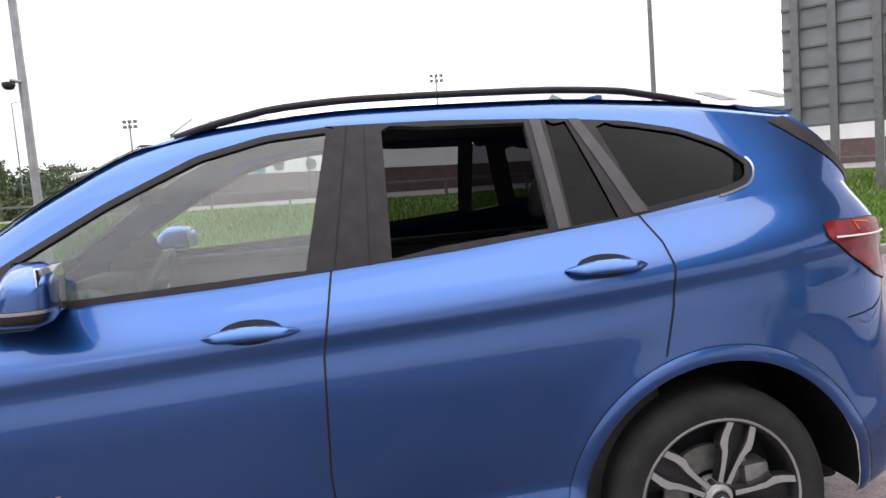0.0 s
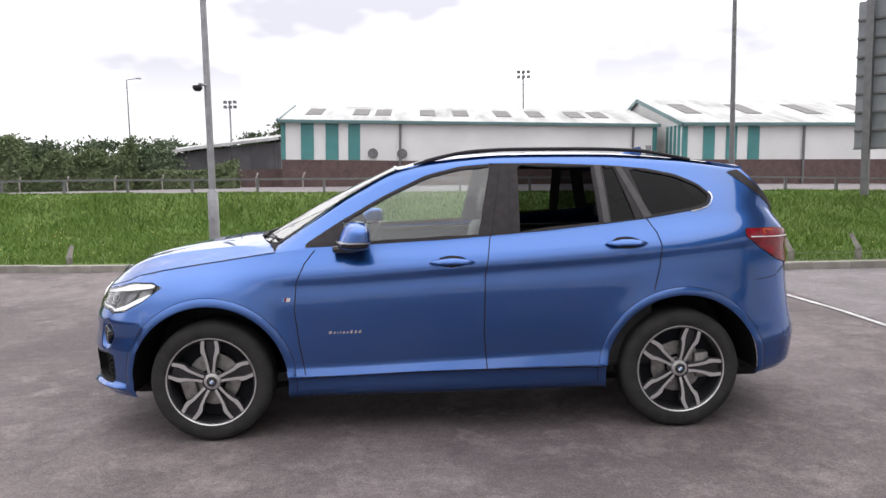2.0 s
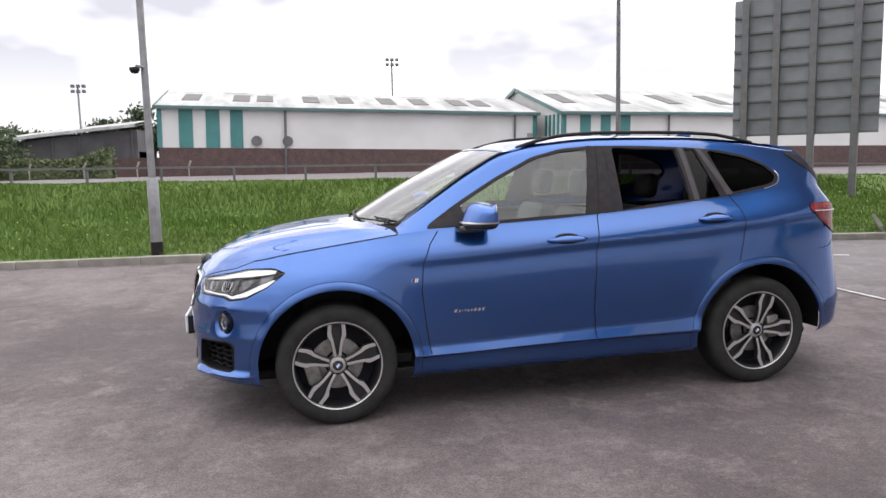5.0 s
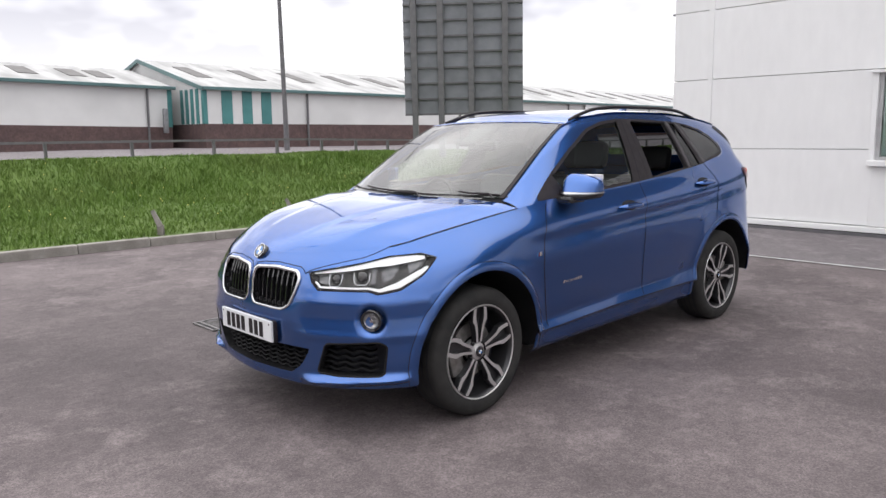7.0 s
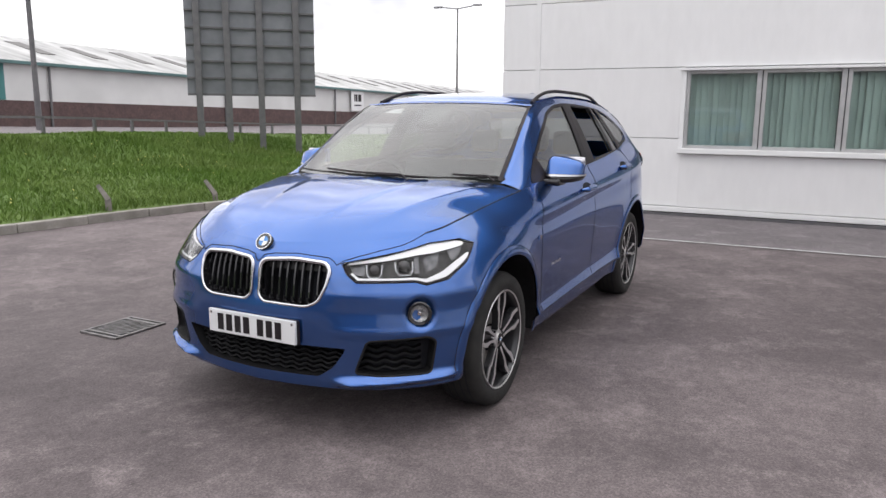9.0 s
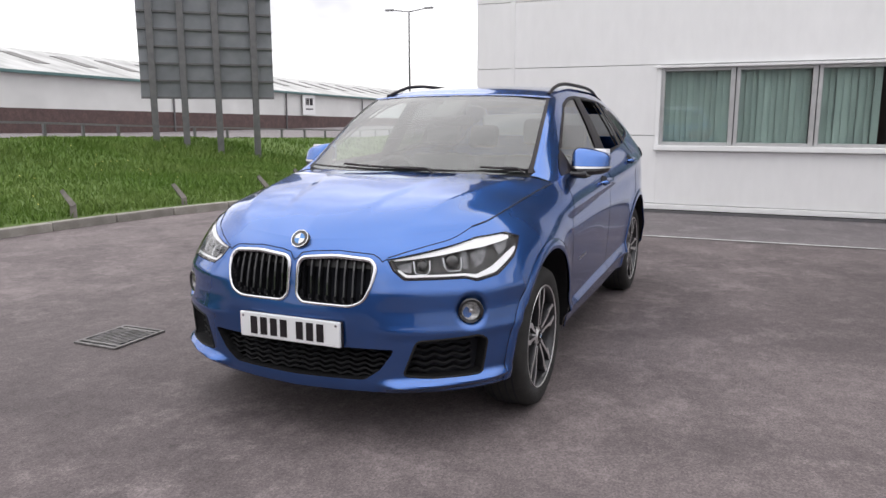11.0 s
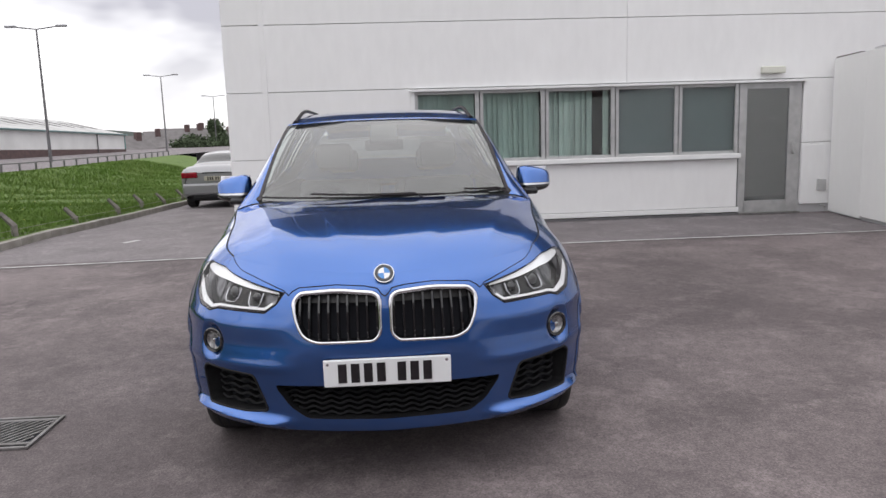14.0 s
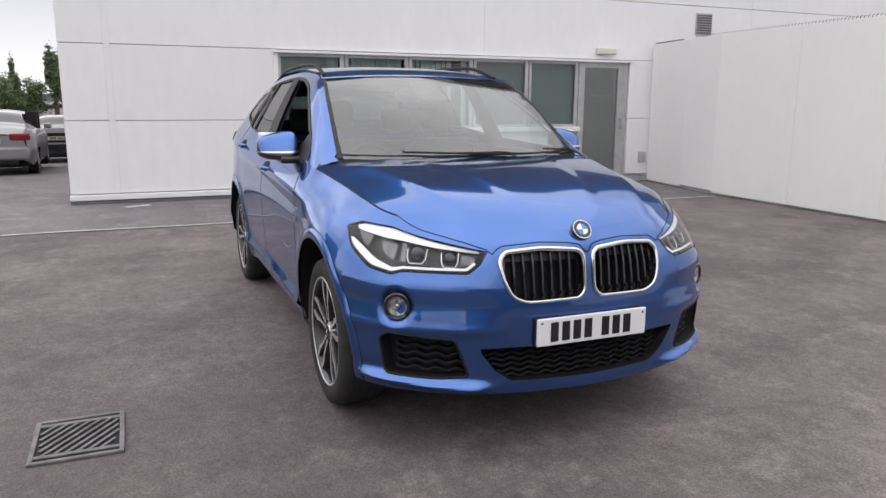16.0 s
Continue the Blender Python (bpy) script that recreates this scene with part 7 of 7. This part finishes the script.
hedge(-40, -8.2, 29, 0.8, 1.75, 3, 60000, "overgrown green hedge beside the road")
hedge(-27, -12.4, 28, 0.8, 2.75, 8, 60000, "taller bushes in the roadside hedge")
for i, (x, y, h, w) in enumerate(((-33, 86, 5.6, 10), (-29, 100, 6, 12), (-22, 104, 6.6, 9), (-17, 102, 7.2, 9), (-42, 80, 5, 11), (-50, 84, 5.5, 12))):
    tree(x, y, 0.8, h, w, 20 + i, dark=True, n=4500)
for i, (x, y, h, w, tl) in enumerate(((55, 9.3, 3.9, 3.2, False), (56, 7.9, 3.7, 2.8, False), (55, 6.2, 6.2, 1.2, True), (57, 10.9, 4.2, 3, False), (56, 8.8, 4.6, 0.9, True))):
    tree(x, y, -0.7, h, w, 40 + i, tl, n=4000)


M["stand_dark"] = material("dark_stand_front", (0.085, 0.083, 0.088), 0.8, second=(0.06, 0.058, 0.062), scale=0.5)


def stadium():
    s = empty("grandstand", (-36, 90, 0.8))
    tagged(s, "far low grandstand with a pale sweeping roof", "building")
    box("stand", (0, 0, 0), (19, 8, 2.4), "brick", s, 0)
    V, F = [], []
    for i in range(20):
        t = i / 19
        x, z = -0.5 + 19.5 * t, 3.3 + 2.3 * t ** 0.8
        V += [(x, -1.5, z), (x, 9, z + 1.0), (x, 9, z + 0.7), (x, -1.5, z - 0.35)]
    for i in range(19):
        for k in range(4):
            F.append((4 * i + k, 4 * i + (k + 1) % 4, 4 * i + 4 + (k + 1) % 4, 4 * i + 4 + k))
    mk("roof", V, F, "roofing", s)
    mk("back_wall", [(0, 8, 0), (19, 8, 0), (19, 8, 5.4), (0, 8, 3.4)], [(0, 1, 2, 3)], "sign_frame", s)
    mk("seating_front", [(0, -0.6, 0), (19, -0.6, 0), (19, -0.6, 5.0), (9, -0.6, 4.05), (0, -0.6, 2.9), (0, 7, 0), (19, 7, 0), (19, 7, 5.0), (9, 7, 4.05), (0, 7, 2.9)],
       [(0, 1, 2, 3, 4), (9, 8, 7, 6, 5), (1, 6, 7, 2), (0, 4, 9, 5)], "stand_dark", s)
    for i in range(7):
        tube("column", [(1 + i * 2.9, -0.75, 0), (1 + i * 2.9, -0.75, 3.0 + 0.32 * i)], 0.12, "stand_dark", s, 6)


stadium()
w2 = empty("boundary_wall", (-17, 36, 0.9))
tagged(w2, "low dark brick boundary wall beside the hall", "wall")
box("brickwork", (0, 0, 0), (10, 0.3, 1.0), "brick", w2, 0)


def house(x, y, z, w, h, rz, seed):
    b = empty("house", (x, y, z), rz)
    tagged(b, "far terraced house with slate roof and chimney", "house", "far houses")
    box("wall", (0, 0, -1), (w, 6, h), "clad" if seed % 3 else "brick", b, 0)
    V = [(-0.3, -0.3, h), (w + 0.3, -0.3, h), (w + 0.3, 3, h + 2), (-0.3, 3, h + 2), (-0.3, 6.3, h), (w + 0.3, 6.3, h)]
    mk("roof", V, [(0, 1, 2, 3), (3, 2, 5, 4), (0, 3, 4), (1, 5, 2)], "slate", b)
    box("chimney", (w * 0.8, 2.6, h + 1.2), (w * 0.8 + 0.8, 3.4, h + 3.0), "brick", b, 0)
    for i in range(2):
        box("window", (0.8 + i * w * 0.5, -0.05, h * 0.45), (0.8 + i * w * 0.5 + 1.2, 0.02, h * 0.45 + 1.3), "black_gloss", b, 0)


for i, (x, y, w, h, z) in enumerate(((112, 42, 7, 4.2, 0), (120, 40, 8, 4.6, 0.3), (129, 39, 7, 5, 0.2), (138, 42, 9, 5.2, 0.4), (150, 38, 8, 4.6, 0.3), (98, 40, 9, 3.4, 0.2), (160, 33, 9, 5, 0.4), (172, 36, 10, 5.5, 0.5))):
    house(x, y, z - 3.6, w, h, -70 + 5 * i, i)
for i, (x, y, h, w) in enumerate(((141, 34, 8, 4), (118, 33, 5.5, 7), (128, 29, 5.5, 9), (158, 30, 9, 6), (100, 47, 6, 8))):
    tree(x, y, -2.6, h, w, 70 + i, dark=True, n=3500)
V = []
for i in range(60):
    a = radians(-10 + 75 * i / 59)
    V += [(520 * math.cos(a), 520 * math.sin(a), -2), (520 * math.cos(a), 520 * math.sin(a), 7 + 2.5 * math.sin(i * 0.31) + 1.2 * math.sin(i * 0.83))]
# distance haze is mixed into the hill's grey-green colour
M["haze_hill"] = material("far_hill_hazed", (0.2, 0.23, 0.22), 0.95, second=(0.15, 0.18, 0.16), scale=0.02)
tagged(mk("backdrop", V, net(60, 2), "haze_hill"), "far hazy hill with scattered trees", "hill", kind="structure")


def far_fence_post(x):
    p = empty("fence_post", (x, 26.5, 0.8))
    tagged(p, "pale cranked concrete fence post beside the road", "post", "far fence posts")
    tube("post", [(0, 0, -0.3), (0, 0, 0.62), (0.1, -0.06, 0.85)], 0.038, "kerb", p, 6)


for i in range(9):
    far_fence_post(-20.5 + 1.95 * i)

# ---- grass, kerb stones ----


def grass():
    rng = np.random.default_rng(5)
    n = 170000
    x = np.concatenate([rng.uniform(-24, 46, n // 2), rng.uniform(-15, 15, n - n // 2)])
    t = rng.uniform(0.0, 1.08, n) ** 1.15
    ky = kerb_y(x)
    y = ky + 0.16 + t * (7.2 + 2.2 * smooth(5, 13, x))
    z = bank_z(x, y)
    patch = 0.5 + 0.5 * np.sin(1.3 * x + 2.1 * np.sin(0.7 * y)) * np.sin(1.9 * y + 0.8 * x)
    h = rng.uniform(0.045, 0.11, n) * (0.75 + 0.8 * patch) * (1 + 0.5 * smooth(0.3, 0.8, t) - 0.9 * smooth(0.85, 1.05, t))
    a = rng.uniform(0, 2 * math.pi, n)
    lean = rng.normal(0, 0.5, (n, 2)) * h[:, None]
    w = rng.uniform(0.004, 0.009, n) * (1 + 0.5 * t) * (1 + 0.05 * np.clip(x - 12, 0, 30))
    b = np.stack([x, y, z - 0.01], -1)
    s = np.stack([np.cos(a) * w, np.sin(a) * w, 0 * a], -1)
    mid = b + np.stack([lean[:, 0] * 0.4, lean[:, 1] * 0.4, h * 0.62], -1)
    tip = b + np.stack([lean[:, 0], lean[:, 1], h], -1)
    V = np.stack([b - s, b + s, mid + s * 0.7, mid - s * 0.7, tip], 1).reshape(-1, 3)
    k = np.arange(n) * 5
    me = bpy.data.meshes.new("grass")
    quads = np.stack([k, k + 1, k + 2, k + 3], -1).tolist()
    tris = np.stack([k + 3, k + 2, k + 4], -1).tolist()
    me.from_pydata(V.tolist(), [], quads + tris)
    me.materials.append(M["blade"])
    tagged(new("grass", me), "long uncut green grass on the bank", "grass", kind="stuff")
    # small pale and yellow weed heads
    n = 260
    x = rng.uniform(-12, 20, n)
    y = kerb_y(x) + 0.3 + rng.uniform(0, 1, n) * 7
    z = bank_z(x, y) + rng.uniform(0.08, 0.2, n)
    V, F = [], []
    for i in range(n):
        k = len(V)
        r = 0.012
        V += [(x[i] - r, y[i], z[i]), (x[i], y[i] - r, z[i] - r), (x[i] + r, y[i], z[i]), (x[i], y[i] + r, z[i] + r)]
        F += [(k, k + 1, k + 2, k + 3)]
    tagged(mk("weed_heads", V, F, "weed"), "pale yellow weed heads in the grass", "weeds", kind="stuff")


M["weed"] = material("pale_weed_head", (0.45, 0.42, 0.12), 0.8)
grass()


def kerb():
    k = empty("kerb", (0, 6.4, 0))
    tagged(k, "worn concrete kerb stones along the grass", "kerb", kind="structure")
    # chain of stones 0.9 m long
    bm = bmesh.new()
    add_box(bm, (0.004, -0.0625, -0.12), (0.896, 0.0625, 0.115), 0.014)
    me = bpy.data.meshes.new("kerb_stone")
    bm.to_mesh(me)
    bm.free()
    me.shade_smooth()
    me.set_sharp_from_angle(angle=radians(20))
    me.materials.append(M["kerb"])
    x, i = -26.0, 0
    rng = random.Random(4)
    while x < 34:
        y0 = float(kerb_y(x))
        d = (float(kerb_y(x + 0.05)) - y0) / 0.05
        a = math.atan(d)
        ob = new("kerb_stone", me)
        ob.parent = k
        ob.matrix_basis = pose(x, y0 + 0.0625 - 6.4 + rng.uniform(-0.006, 0.006), float(fall(x)) + rng.uniform(-0.008, 0.006), rng.uniform(-1, 1), math.degrees(math.atan(0.034)) * (7 < x < 29), math.degrees(a))
        x += 0.9 * math.cos(a)
        i += 1


kerb()
